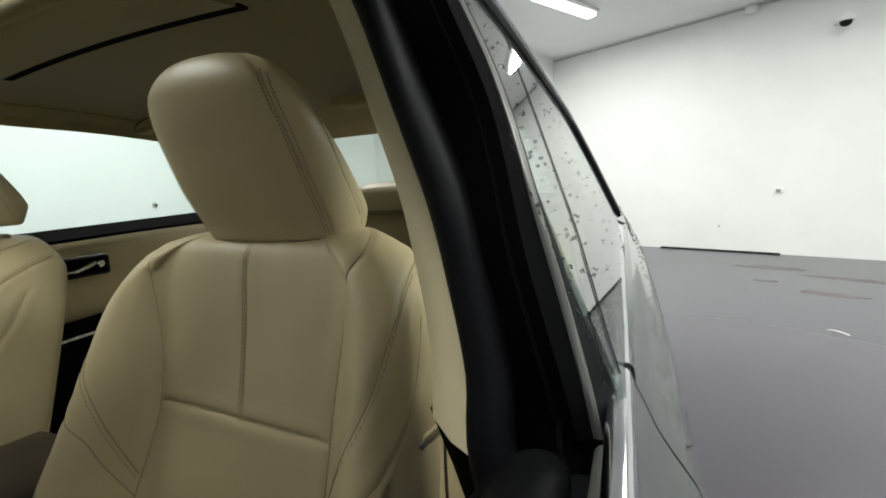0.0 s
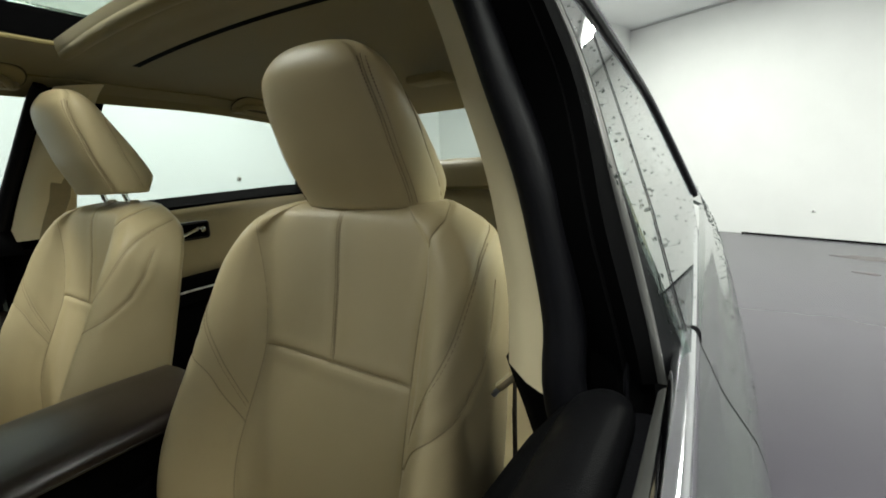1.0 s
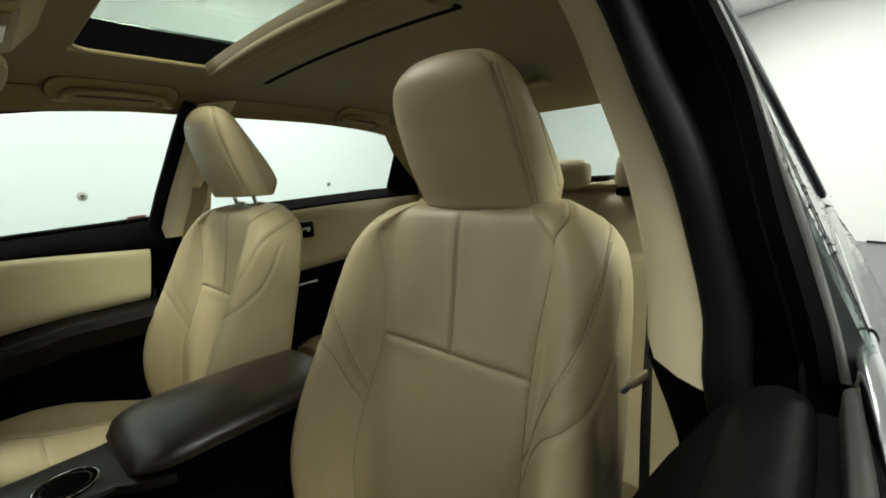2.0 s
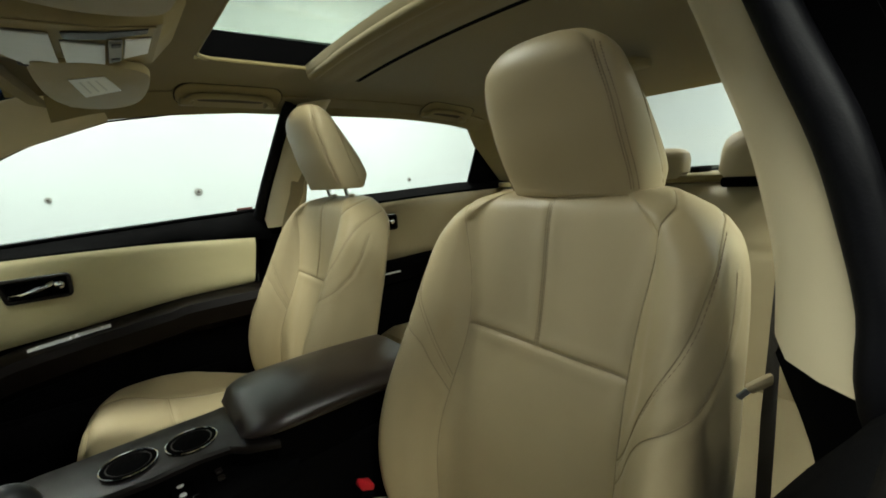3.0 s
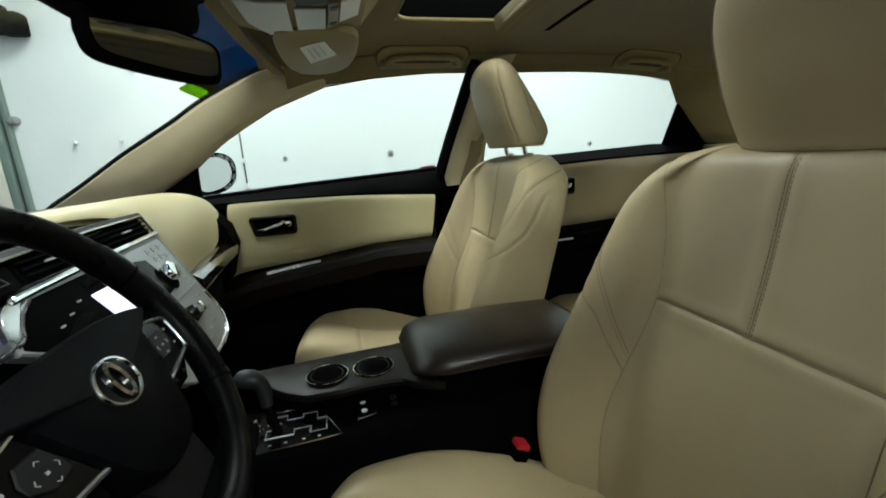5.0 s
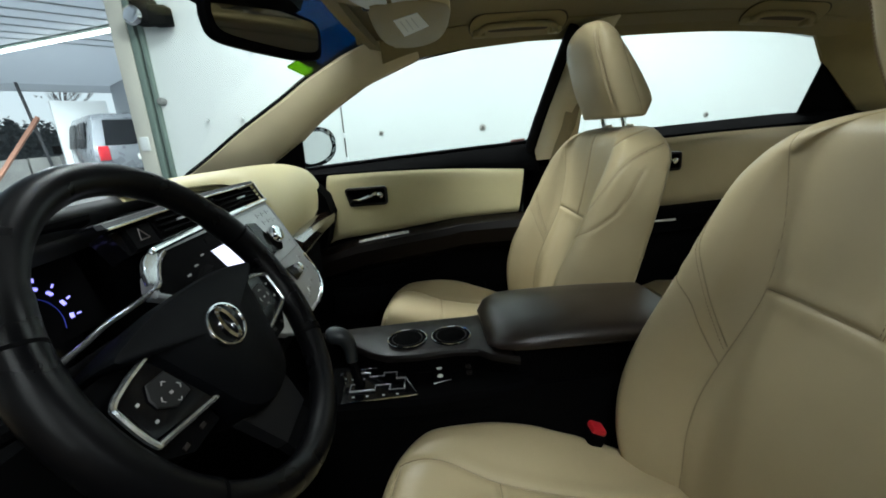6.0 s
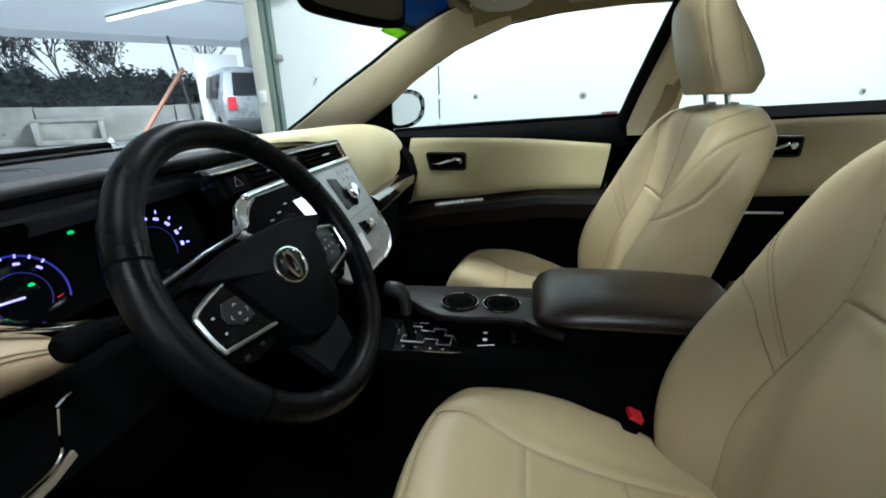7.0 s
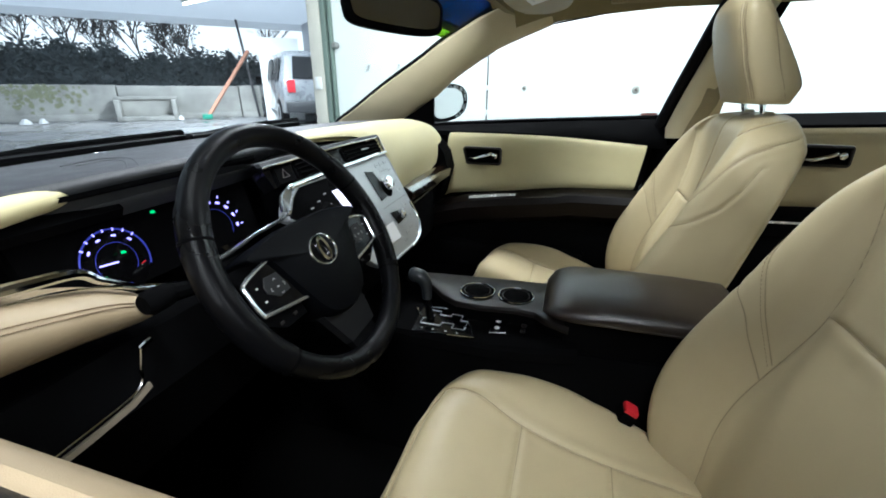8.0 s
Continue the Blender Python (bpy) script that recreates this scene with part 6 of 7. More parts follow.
def rear_seat():
    o = thing("rear_bench", (0, 1.25, 0.30), "beige leather rear bench seat with three headrests", "car seat")
    seams = [[(-0.58, 0.98), (-0.56, 0.5)], [(-0.22, 0.98), (-0.2, 0.5)], [(0.22, 0.98), (0.2, 0.5)], [(0.58, 0.98), (0.56, 0.5)], [(-0.58, 0.80), (-0.2, 0.79)], [(0.2, 0.79), (0.58, 0.80)]]
    rings = []
    for k in range(51):
        z = 0.45 + 0.55 * k / 50
        row = []
        for i in range(91):
            x = -0.69 + 1.38 * i / 90
            y = 1.34 + 0.46 * (z - 0.45) - 0.02 * math.cos(abs(abs(x) - 0.4) * 9) * (1 if abs(x) > 0.2 else 0.3)
            t = max(0.0, (z - 0.94) / 0.06)
            y += 0.05 * t * t
            d = min(seg_dist(x, z, s) for s in seams)
            row.append((x, y + 0.006 * math.exp(-(d / 0.010) ** 2), z))
        row += [(0.69, 1.72, z), (-0.69, 1.72, z)]
        rings.append(row)
    part("backrest", loft(rings), LEATHER, o)
    part("cushion", loft([[(-0.68, y, 0.3), (-0.69, y, z - 0.02), (-0.62, y, z), (-0.3, y, z + 0.01), (0, y, z), (0.3, y, z + 0.01), (0.62, y, z), (0.69, y, z - 0.02), (0.68, y, 0.3)] for y, z in ((0.86, 0.40), (0.88, 0.455), (0.94, 0.475), (1.15, 0.465), (1.42, 0.45))]), LEATHER, o)
    for x, z1, w in ((-0.39, 1.145, 0.13), (0.39, 1.145, 0.13), (0.0, 1.105, 0.165)):
        rr = []
        for z, k, dz in ((1.0, 0.86, 0.0), (1.02, 1.0, 0.0), (lerp(1.02, z1, 0.5), 0.99, 0.0), (lerp(1.02, z1, 0.75), 0.94, 0.003), (lerp(1.02, z1, 0.88), 0.84, 0.009), (lerp(1.02, z1, 0.96), 0.68, 0.018), (z1, 0.42, 0.032)):
            rr.append([(x + a * w * k, 1.62 + 0.25 * (z - 1) + dz + b * (0.055 - dz * 0.8), z) for a, b in [(math.copysign(abs(math.cos(t)) ** 0.65, math.cos(t)), math.copysign(abs(math.sin(t)) ** 0.65, math.sin(t))) for t in [2 * math.pi * j / 28 for j in range(28)]]])
        part("headrest", loft(rr), LEATHER, o)
        if x:
            part("headrest_foot", box(x - 0.105, x + 0.06, 1.548, 1.60, 0.972, 1.002, 0.010), BLACK, o, "black headrest foot")
        for s in (-1, 1):
            part("headrest_post", rod((x + s * 0.04, 1.63, 0.97), (x + s * 0.04, 1.63, 1.02), 0.006, 8), BLACK, o)
    b = thing("rear_seat_belt", (0.5, 1.3, 0.5), "beige rear seat belt over the backrest", "seat belt", "rear seat belts")
    part("webbing", thick([[(0.545, 1.575, 1.005), (0.59, 1.575, 1.005)], [(0.55, 1.525, 0.9), (0.595, 1.525, 0.9)], [(0.555, 1.43, 0.7), (0.60, 1.43, 0.7)], [(0.56, 1.33, 0.48), (0.605, 1.33, 0.48)]], (0, -0.003, 0)), BELT, b)


rear_seat()


def buckle(x, y):
    o = thing("belt_buckle", (x, y, 0.40), "black belt buckle with a red release button", "belt buckle")
    m = pose(x, y, 0.50, -24, 0, 0)
    part("stem", rod((x, y + 0.05, 0.34), (x, y + 0.005, 0.47), 0.012, 8), BLACK, o)
    part("case", moved(box(-0.028, 0.028, -0.014, 0.014, -0.05, 0.02, 0.006), m), BLACK, o)
    part("button", moved(box(-0.022, 0.022, -0.013, 0.013, 0.018, 0.030, 0.004), m), RED, o, "red release button")


buckle(0.142, 0.365)

# ---- dashboard ----
dash = thing("dashboard", (0, -0.5, 0.6), "charcoal and cream dashboard with a silver centre stack", "dashboard")


def dash_edge(x):
    """Place of the dash pad's rear edge: (y, z)."""
    hump = math.exp(-((x - 0.40) / 0.20) ** 4)
    y = -0.335 + 0.03 * hump - 0.05 * max(0.0, (abs(x) - 0.55) / 0.2) ** 2
    z = 0.975 + 0.004 * hump - 0.012 * max(0.0, (abs(x) - 0.4) / 0.3) ** 2
    return y, z


def dash_parts():
    xs = [-0.74 + 1.48 * k / 60 for k in range(61)]
    rings = []
    for x in xs:
        ye, ze = dash_edge(x)
        yc = -0.83 + 0.15 * (x / 0.74) ** 2
        rows = [(yc, 0.915), (lerp(yc, ye, 0.12), 0.928), (lerp(yc, ye, 0.4), lerp(0.94, ze, 0.55)), (lerp(yc, ye, 0.75), ze - 0.004), (ye - 0.02, ze), (ye - 0.004, ze - 0.003), (ye, ze - 0.012), (ye - 0.01, ze - 0.03)]
        rings.append(smooth_line([(x, y, z) for y, z in rows], 4))
    part("top_pad", thick(rings, (0, -0.012, -0.03)), GREYPAD, dash, "charcoal dash pad")
    # crease of the instrument hood
    for line in (((0.455, -0.428), (0.407, -0.442), (0.385, -0.430), (0.384, -0.400), (0.399, -0.368), (0.432, -0.318)), ((0.450, -0.405), (0.410, -0.412), (0.402, -0.395), (0.418, -0.360), (0.448, -0.318))):
        part("hood_crease", tube(smooth_line([(x, y, dash_edge(x)[1] - 0.0005 - 0.004 * min(1.0, max(0.0, (-0.35 - y) / 0.095))) for x, y in line], 6), 0.0011, 6), GREYPAD, dash)
    part("core", loft([[(x, -0.80, 0.90), (x, -0.40, 0.945), (x, -0.375, 0.90), (x, -0.37, 0.80), (x, -0.33, 0.70), (x, -0.36, 0.56), (x, -0.80, 0.50)] for x in (-0.74, 0.72)]), BLACK, dash, "black dash core")
    # cream passenger face
    rows = [  # x, top (y, z), foot (y, z)
        (0.13, (-0.335, 0.985), (-0.318, 0.976)), (0.02, (-0.330, 0.988), (-0.302, 0.972)), (-0.10, (-0.325, 0.988), (-0.285, 0.962)), (-0.165, (-0.322, 0.987), (-0.268, 0.93)), (-0.185, (-0.321, 0.987), (-0.222, 0.835)),
        (-0.25, (-0.318, 0.987), (-0.222, 0.812)), (-0.36, (-0.310, 0.985), (-0.232, 0.802)), (-0.46, (-0.295, 0.980), (-0.235, 0.806)), (-0.55, (-0.278, 0.966), (-0.238, 0.817)), (-0.62, (-0.262, 0.945), (-0.243, 0.832)), (-0.665, (-0.252, 0.915), (-0.25, 0.855))]
    top = smooth_line([(r[0], *r[1]) for r in rows], 5)
    low = smooth_line([(r[0], *r[2]) for r in rows], 5)
    rings = []
    for a, b in zip(top, low):
        ln = (b - a).length
        row = [a + Vector((0, -0.03, -0.02))]
        for k in range(13):
            q = k / 12
            p = a.lerp(b, q)
            bul = 0.20 * ln * (1 - (2 * q - 1) ** 2) * 0.8
            row.append(p + Vector((0, 0.75 * bul, 0.55 * bul)))
        row.append(b + Vector((0, -0.05, -0.004)))
        rings.append(row)
    part("passenger_face", thick(rings, (0, -0.012, -0.01)), CREAM, dash, "cream padded passenger face")
    # glossy shelf and dark end by the door
    part("end_cap", loft([[(x, -0.42, 0.94 - k), (x, -0.27 + k * 0.3, 0.93 - k), (x, -0.215, 0.86), (x, -0.20, 0.80), (x, -0.23, 0.70), (x, -0.30, 0.60), (x, -0.45, 0.60)] for x, k in ((-0.60, 0.0), (-0.68, 0.01), (-0.715, 0.03))]), BLACK, dash, "black dash end")
    part("wood_band", thick([[(x, y + 0.004, z) for y, z in ((-0.225, 0.815), (-0.200, 0.800), (-0.205, 0.775), (-0.235, 0.752))] for x in (-0.24, -0.36, -0.48, -0.58, -0.63)], (0, -0.012, 0)), WOODTRIM, dash, "glossy dark wood band")
    part("band_chrome", tube([(-0.20, -0.222, 0.745), (-0.40, -0.226, 0.748), (-0.56, -0.224, 0.76), (-0.62, -0.22, 0.79)], 0.003, 6), BRIGHTTRIM, dash)
    part("glovebox", box(-0.62, -0.16, -0.36, -0.25, 0.56, 0.745, 0.03), BLACK, dash, "black glovebox lid")


dash_parts()
SU, SV = Vector((1, 0, 0)), Vector((0, -0.476, 0.879))
SO = Vector((0, -0.268, 0.946))


def on_stack(x, z, lift=0.0):
    """A place on the sloping face of the centre stack."""
    t = (z - SO.z) / SV.z
    return SO + SU * x + SV * t + Vector((0, 0.879, 0.476)) * lift


def stack_plate(pts, lift0, lift1):
    return slab([on_stack(x, z, lift0) for x, z in pts], Vector((0, 0.879, 0.476)) * (lift1 - lift0))


def rect(x0, x1, z0, z1):
    return [(x0, z0), (x1, z0), (x1, z1), (x0, z1)]


def centre_stack():
    face = [(0.26, 0.888), (0.225, 0.906), (0.10, 0.908), (-0.172, 0.909), (-0.177, 0.895), (-0.178, 0.87), (-0.175, 0.815), (-0.174, 0.76), (-0.168, 0.740), (-0.152, 0.724), (-0.125, 0.713), (-0.08, 0.708), (0.05, 0.708), (0.085, 0.714), (0.112, 0.730), (0.15, 0.775), (0.22, 0.835), (0.275, 0.866), (0.272, 0.876)]
    part("stack_body", loft([[(x, -0.40, 0.95), on_stack(x, 0.955, -0.014), on_stack(x, 0.71, -0.014), (x * 0.8, -0.19, 0.64), (x * 0.8, -0.40, 0.60)] for x in (-0.16, 0.16)]), BLACK, dash)
    f = part("stack_face", stack_plate(face, -0.012, 0.004), SATIN, dash, "satin silver centre stack", smooth=0)
    part("face_edge", tube([on_stack(x, z, 0.002) for x, z in face], 0.004, 8, closed=True), SATIN, f)
    part("face_edge", tube(smooth_line([on_stack(x, z, 0.004) for x, z in ((-0.174, 0.79), (-0.175, 0.752), (-0.158, 0.728), (-0.125, 0.712), (-0.07, 0.706))], 6), 0.004, 8), CHROME, f, "bright lower edge")
    glass = [(0.222, 0.904), (0.035, 0.904), (0.030, 0.86), (0.032, 0.825), (0.08, 0.800), (0.15, 0.806), (0.22, 0.838), (0.268, 0.866), (0.262, 0.878), (0.245, 0.888)]
    part("black_glass", stack_plate(glass, 0.004, 0.0062), BLACK, f, "black screen panel", smooth=0)
    part("screen", stack_plate([(0.124, 0.879), (0.060, 0.878), (0.054, 0.834), (0.113, 0.842)], 0.0062, 0.0078), SCREEN, f, "lit screen", smooth=0)
    part("top_slot", stack_plate([(0.120, 0.897), (0.055, 0.897), (0.060, 0.889), (0.122, 0.889)], 0.0062, 0.0072), BLACK, f, smooth=0)
    part("slot", stack_plate([(-0.030, 0.890), (-0.066, 0.884), (-0.090, 0.826), (-0.040, 0.822)], 0.004, 0.0058), GLOSSBLACK, f, "black disc slot panel", smooth=0)
    part("slot_shine", stack_plate([(0.020, 0.886), (-0.018, 0.886), (-0.034, 0.826), (0.010, 0.826)], 0.004, 0.0062), SATIN, f, smooth=0)
    part("white_key", stack_plate(rect(-0.040, 0.026, 0.738, 0.774), 0.004, 0.006), FIXTURE, f, "white climate key", smooth=0)
    part("dark_key", stack_plate([(-0.050, 0.792), (-0.106, 0.786), (-0.115, 0.767), (-0.060, 0.763)], 0.004, 0.007), GLOSSBLACK, f, smooth=0)
    part("round_knob", disc_stack(on_stack(-0.100, 0.850, 0.004), (0, 0.879, 0.476), [(0, 0.0185), (0.012, 0.018), (0.016, 0.015), (0.017, 0.004)], 24), CHROME, f, "chrome turning knob")
    # Black disc set off-centre as the turning knob's painted shadow.
    part("knob_shadow", disc_stack(on_stack(-0.092, 0.842, 0.003), (0, 0.879, 0.476), [(0, 0.023), (0.003, 0.023)], 24), BLACK, f)
    part("small_knob", disc_stack(on_stack(-0.088, 0.778, 0.006), (0, 0.879, 0.476), [(0, 0.011), (0.012, 0.010), (0.015, 0.003)], 16), CHROME, f)
    for x, z in ((-0.10, 0.893), (-0.125, 0.893), (-0.15, 0.893), (-0.108, 0.878), (-0.132, 0.878), (-0.155, 0.875), (-0.15, 0.846), (-0.152, 0.826), (-0.14, 0.79), (-0.14, 0.765), (-0.115, 0.742), (-0.085, 0.735), (-0.06, 0.725), (0.045, 0.728)):
        k = part("key", stack_plate(rect(x - 0.009, x + 0.009, z - 0.0045, z + 0.0045), 0.004, 0.0054), SATIN, f, smooth=0)
        part("key_mark", stack_plate(rect(x - 0.004, x + 0.004, z - 0.001, z + 0.001), 0.0054, 0.0058), PRINT, k, smooth=0)
    for x, z in ((0.150, 0.880), (0.178, 0.872), (0.205, 0.866), (0.150, 0.860), (0.172, 0.853), (0.196, 0.848)):
        part("touch_mark", stack_plate(rect(x - 0.0045, x + 0.0045, z - 0.0011, z + 0.0011), 0.0062, 0.0068), PRINT, f, smooth=0)
    part("face_seam", tube([on_stack(-0.172, 0.809, 0.0042), on_stack(-0.11, 0.808, 0.0042), on_stack(-0.03, 0.806, 0.0042)], 0.0011, 5), PRINT, f)
    # black band with two vents and the hazard key
    band = part("vent_band", stack_plate([(0.255, 0.915), (-0.180, 0.918), (-0.186, 0.950), (0.26, 0.947)], -0.03, -0.004), GLOSSBLACK, dash, "black vent band", smooth=0)
    for x0, x1 in ((-0.176, 0.006), (0.064, 0.184)):
        v = part("vent", stack_plate([(x0, 0.920), (x1, 0.920), (x1, 0.947), (x0, 0.950)], -0.004, -0.001), BLACK, band, "black air vent", smooth=0)
        for k in range(3):
            part("slat", stack_plate(rect(x0 + 0.006, x1 - 0.004, 0.925 + 0.0075 * k, 0.9275 + 0.0075 * k), -0.001, 0.005), BLACK, v, smooth=0)
        part("tab", stack_plate(rect((x0 + x1) / 2 - 0.016, (x0 + x1) / 2 + 0.016, 0.9325, 0.9350), 0.005, 0.008), SATIN, v, smooth=0)
    part("lip", tube([on_stack(-0.184, 0.953, 0.003), on_stack(-0.180, 0.935, 0.004), on_stack(-0.177, 0.915, 0.005)], 0.0035, 8), CHROME, band, "chrome vent end")
    part("low_chrome", tube(smooth_line([on_stack(x, z, 0.0055) for x, z in ((0.236, 0.906), (0.228, 0.909), (0.15, 0.911), (0.088, 0.912), (-0.028, 0.913), (-0.178, 0.915))], 4), 0.0052, 10), CHROME, dash, "chrome strip under the vents")
    h = part("hazard_key", stack_plate([(0.195, 0.918), (0.242, 0.918), (0.236, 0.944), (0.190, 0.944)], -0.004, 0.001), BLACK, band, "hazard key", smooth=0)
    part("triangle_mark", tube([on_stack(0.208, 0.926, 0.0012), on_stack(0.226, 0.926, 0.0012), on_stack(0.217, 0.939, 0.0012)], 0.0010, 5, closed=True), material("hazard_print", (0.10, 0.085, 0.08), 0.6), h)
    # brow over the band
    part("vent_brow", thick([[on_stack(x, z0 + 0.012, -0.03), on_stack(x, z0 + 0.010, -0.008), on_stack(x, z0 + 0.006, 0.003), on_stack(x, z0, 0.004)] for x, z0 in ((0.266, 0.9485), (0.24, 0.949), (0.12, 0.951), (0.0, 0.953), (-0.12, 0.953), (-0.188, 0.952))], (0, -0.01, -0.002)), GREYPAD, dash, "charcoal brow over the vents")
    part("brow_line", tube([on_stack(x, z, 0.0045) for x, z in ((0.266, 0.947), (0.134, 0.950), (0.0, 0.952), (-0.18, 0.951))], 0.0018, 6), CHROME, dash, "thin chrome line")
    # chrome sweep from the strip round the instruments, with a silver wing
    part("chrome_sweep", tube(smooth_line([on_stack(x, z, 0.006) for x, z in ((0.215, 0.904), (0.235, 0.896), (0.252, 0.884), (0.268, 0.873))] + [(0.292, -0.240, 0.862), (0.318, -0.255, 0.852), (0.345, -0.262, 0.842), (0.38, -0.268, 0.834), (0.43, -0.268, 0.829)], 8), 0.0036, 10), BRIGHTTRIM, dash, "chrome sweep")
    part("silver_wing", slab([on_stack(x, z, 0.0) for x, z in ((0.226, 0.9075), (0.246, 0.9085), (0.260, 0.902), (0.270, 0.892), (0.277, 0.880), (0.268, 0.873), (0.255, 0.881), (0.242, 0.892))], Vector((0, 0.879, 0.476)) * 0.008, 0.001), BRIGHTTRIM, dash, "silver wing")


centre_stack()


def instruments():
    o = part("instrument_panel", slab([(0.59, -0.345, 0.945), (0.24, -0.345, 0.955), (0.235, -0.315, 0.83), (0.58, -0.315, 0.825)], (0, -0.02, 0)), BLACK, dash, "black instrument panel", smooth=0)
    n = Vector((0, 0.97, 0.24)).normalized()
    u, v = Vector((1, 0, 0)), Vector((0, -0.24, 0.97))
    for cx, cz, r, a0, a1 in ((0.489, 0.863, 0.0443, 2, 206), (0.326, 0.857, 0.0555, 10, 196)):
        c = Vector((cx, -0.327 - 0.247 * (cz - 0.868), cz))
        at = lambda a, rr, l: c + u * (math.cos(radians(a)) * rr) + v * (math.sin(radians(a)) * rr) + n * l
        g = part("gauge", disc_stack(c - n * 0.002, n, [(0, r * 1.02), (0.003, r * 1.02), (0.004, r * 0.98)], 40), GLOSSBLACK, o, "round gauge with violet lit marks")
        if cx > 0.4:
            part("arc", tube([at(a, r * 0.97, 0.0045) for a in range(a0, a1, 5)], 0.0010, 5), GAUGEBLUE, g, "blue lit arc")
        part("inner_ring", tube([at(a, r * 0.58, 0.0045) for a in range(a0 - 24, a1 + 14, 6)], 0.0003, 5), GAUGEBLUE, g)
        for k in range(7):
            a = lerp(138, 38, k / 6) if cx > 0.4 else lerp(186, 45, k / 6)
            part("mark", rod(at(a, r * 0.92, 0.0048), at(a, r * 1.0, 0.0048), 0.0011, 5), GAUGE, g)
            if k % 2 == 0 or cx < 0.4:
                part("numeral_bar", rod(at(a - 4, r * 0.78, 0.0048), at(a + 4, r * 0.78, 0.0048), 0.0014 if cx > 0.4 else 0.0021, 5), GAUGE, g)
        if cx > 0.4:
            part("needle", rod(at(5, r * 0.0, 0.006), at(5, r * 0.52, 0.006), 0.0011, 5), GAUGE, g, "lit needle")
            part("red_mark", rod(at(206, r * 0.66, 0.0048), at(198, r * 0.80, 0.0048), 0.0008, 5), TAILRED, g)
    part("green_lamp", slab([(0.421, -0.334, 0.909), (0.415, -0.334, 0.9085), (0.4145, -0.334, 0.911), (0.4165, -0.334, 0.9125), (0.4205, -0.334, 0.912)], (0, 0.002, 0)), GREENLED, o, smooth=0)
    part("green_lamp", slab([(0.4835, -0.3195, 0.8740), (0.4785, -0.3195, 0.8735), (0.4780, -0.3195, 0.8755), (0.480, -0.3195, 0.8770), (0.483, -0.3195, 0.876)], (0, 0.002, 0)), GREENLED, o, smooth=0)
    # hood over the gauges
    part("gauge_hood", thick([[(x, dash_edge(x)[0] + 0.004, dash_edge(x)[1] - 0.014), (x, -0.318, 0.958), (x, -0.345, 0.945)] for x in [0.22 + 0.04 * k for k in range(10)]], (0, 0, -0.006)), BLACK, dash)
    # left end: cream strip, chrome lines, knee bolster
    rings = []
    for x, zc, k in ((0.520, 0.961, 0.05), (0.5215, 0.961, 0.35), (0.526, 0.9605, 0.68), (0.534, 0.960, 0.88), (0.545, 0.959, 0.97), (0.57, 0.957, 1.03), (0.61, 0.953, 1.1), (0.66, 0.948, 1.18), (0.71, 0.942, 1.22)):
        rings.append([(x, -0.322 + 0.016 * k * math.cos(t), zc + 0.0135 * k * math.sin(t)) for t in [2 * math.pi * j / 20 for j in range(20)]])
    part("cream_strip", loft(rings), CREAM, dash, "cream strip beside the instruments")
    part("lower_strip", thick([[(x, -0.325, 0.944), (x, -0.312, 0.932), (x, -0.318, 0.92)] for x in (0.47, 0.55, 0.70)], (0, -0.02, 0)), BLACK, dash)
    part("chrome_line", tube(smooth_line([(0.70, -0.268, 0.905), (0.63, -0.268, 0.897), (0.57, -0.268, 0.889), (0.548, -0.268, 0.872), (0.51, -0.268, 0.848), (0.46, -0.268, 0.828)], 8), [lerp(0.0085, 0.0026, k / 40) for k in range(41)], 10), CHROME, dash, "chrome line under the instruments")
    part("chrome_line", tube(smooth_line([(0.70, -0.268, 0.888), (0.62, -0.268, 0.882), (0.56, -0.266, 0.868), (0.51, -0.262, 0.845), (0.46, -0.26, 0.824)], 8), 0.0016, 8), CHROME, dash)
    rings = []
    for x, zt, zb in ((0.73, 0.902, 0.822), (0.66, 0.893, 0.818), (0.60, 0.877, 0.812), (0.56, 0.864, 0.807), (0.53, 0.848, 0.805), (0.512, 0.838, 0.808)):
        rings.append([Vector((x, -0.292 + 0.056 * math.cos(radians(t)), (zt + zb) / 2 + (zt - zb) * 0.52 * math.sin(radians(t)))) for t in range(95, -76, -8)])
    cols = [smooth_line([r[j] for r in rings], 5) for j in range(len(rings[0]))]
    rings = [[c[i] for c in cols] for i in range(len(cols[0]))]
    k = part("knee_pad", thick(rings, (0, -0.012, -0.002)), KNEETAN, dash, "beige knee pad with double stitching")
    for j in (8, 9):
        line = smooth_line(cols[j], 4)
        part("stitching", merge(*[rod(p + Vector((0, 0.0006, 0.0004)), p.lerp(q, 0.7) + Vector((0, 0.0006, 0.0004)), 0.0008, 4) for p, q in zip(line, line[1:])]), THREAD, k)
    part("lower_cover", loft([[(x, -0.26, 0.79), (x, -0.235, 0.72), (x, -0.27, 0.60), (x, -0.45, 0.56), (x, -0.45, 0.79)] for x in (0.22, 0.74)]), BLACK, dash, "black lower dash cover")
    part("pocket_trim", tube(smooth_line([(0.552, -0.230, 0.792), (0.560, -0.227, 0.770), (0.563, -0.226, 0.757), (0.578, -0.225, 0.747), (0.62, -0.225, 0.742), (0.70, -0.225, 0.736)], 8), 0.0016, 6), CHROME, dash, "thin chrome pocket edge")
    part("pocket_lip", thick([[(x, -0.2235, z - 0.003), (x, -0.2215, z - 0.0085)] for x, z in ((0.556, 0.753), (0.58, 0.743), (0.62, 0.738), (0.70, 0.732))], (0, -0.004, 0)), material("bronze_trim", (0.16, 0.135, 0.10), 0.45, 0.3), dash, "bronze pocket lip")
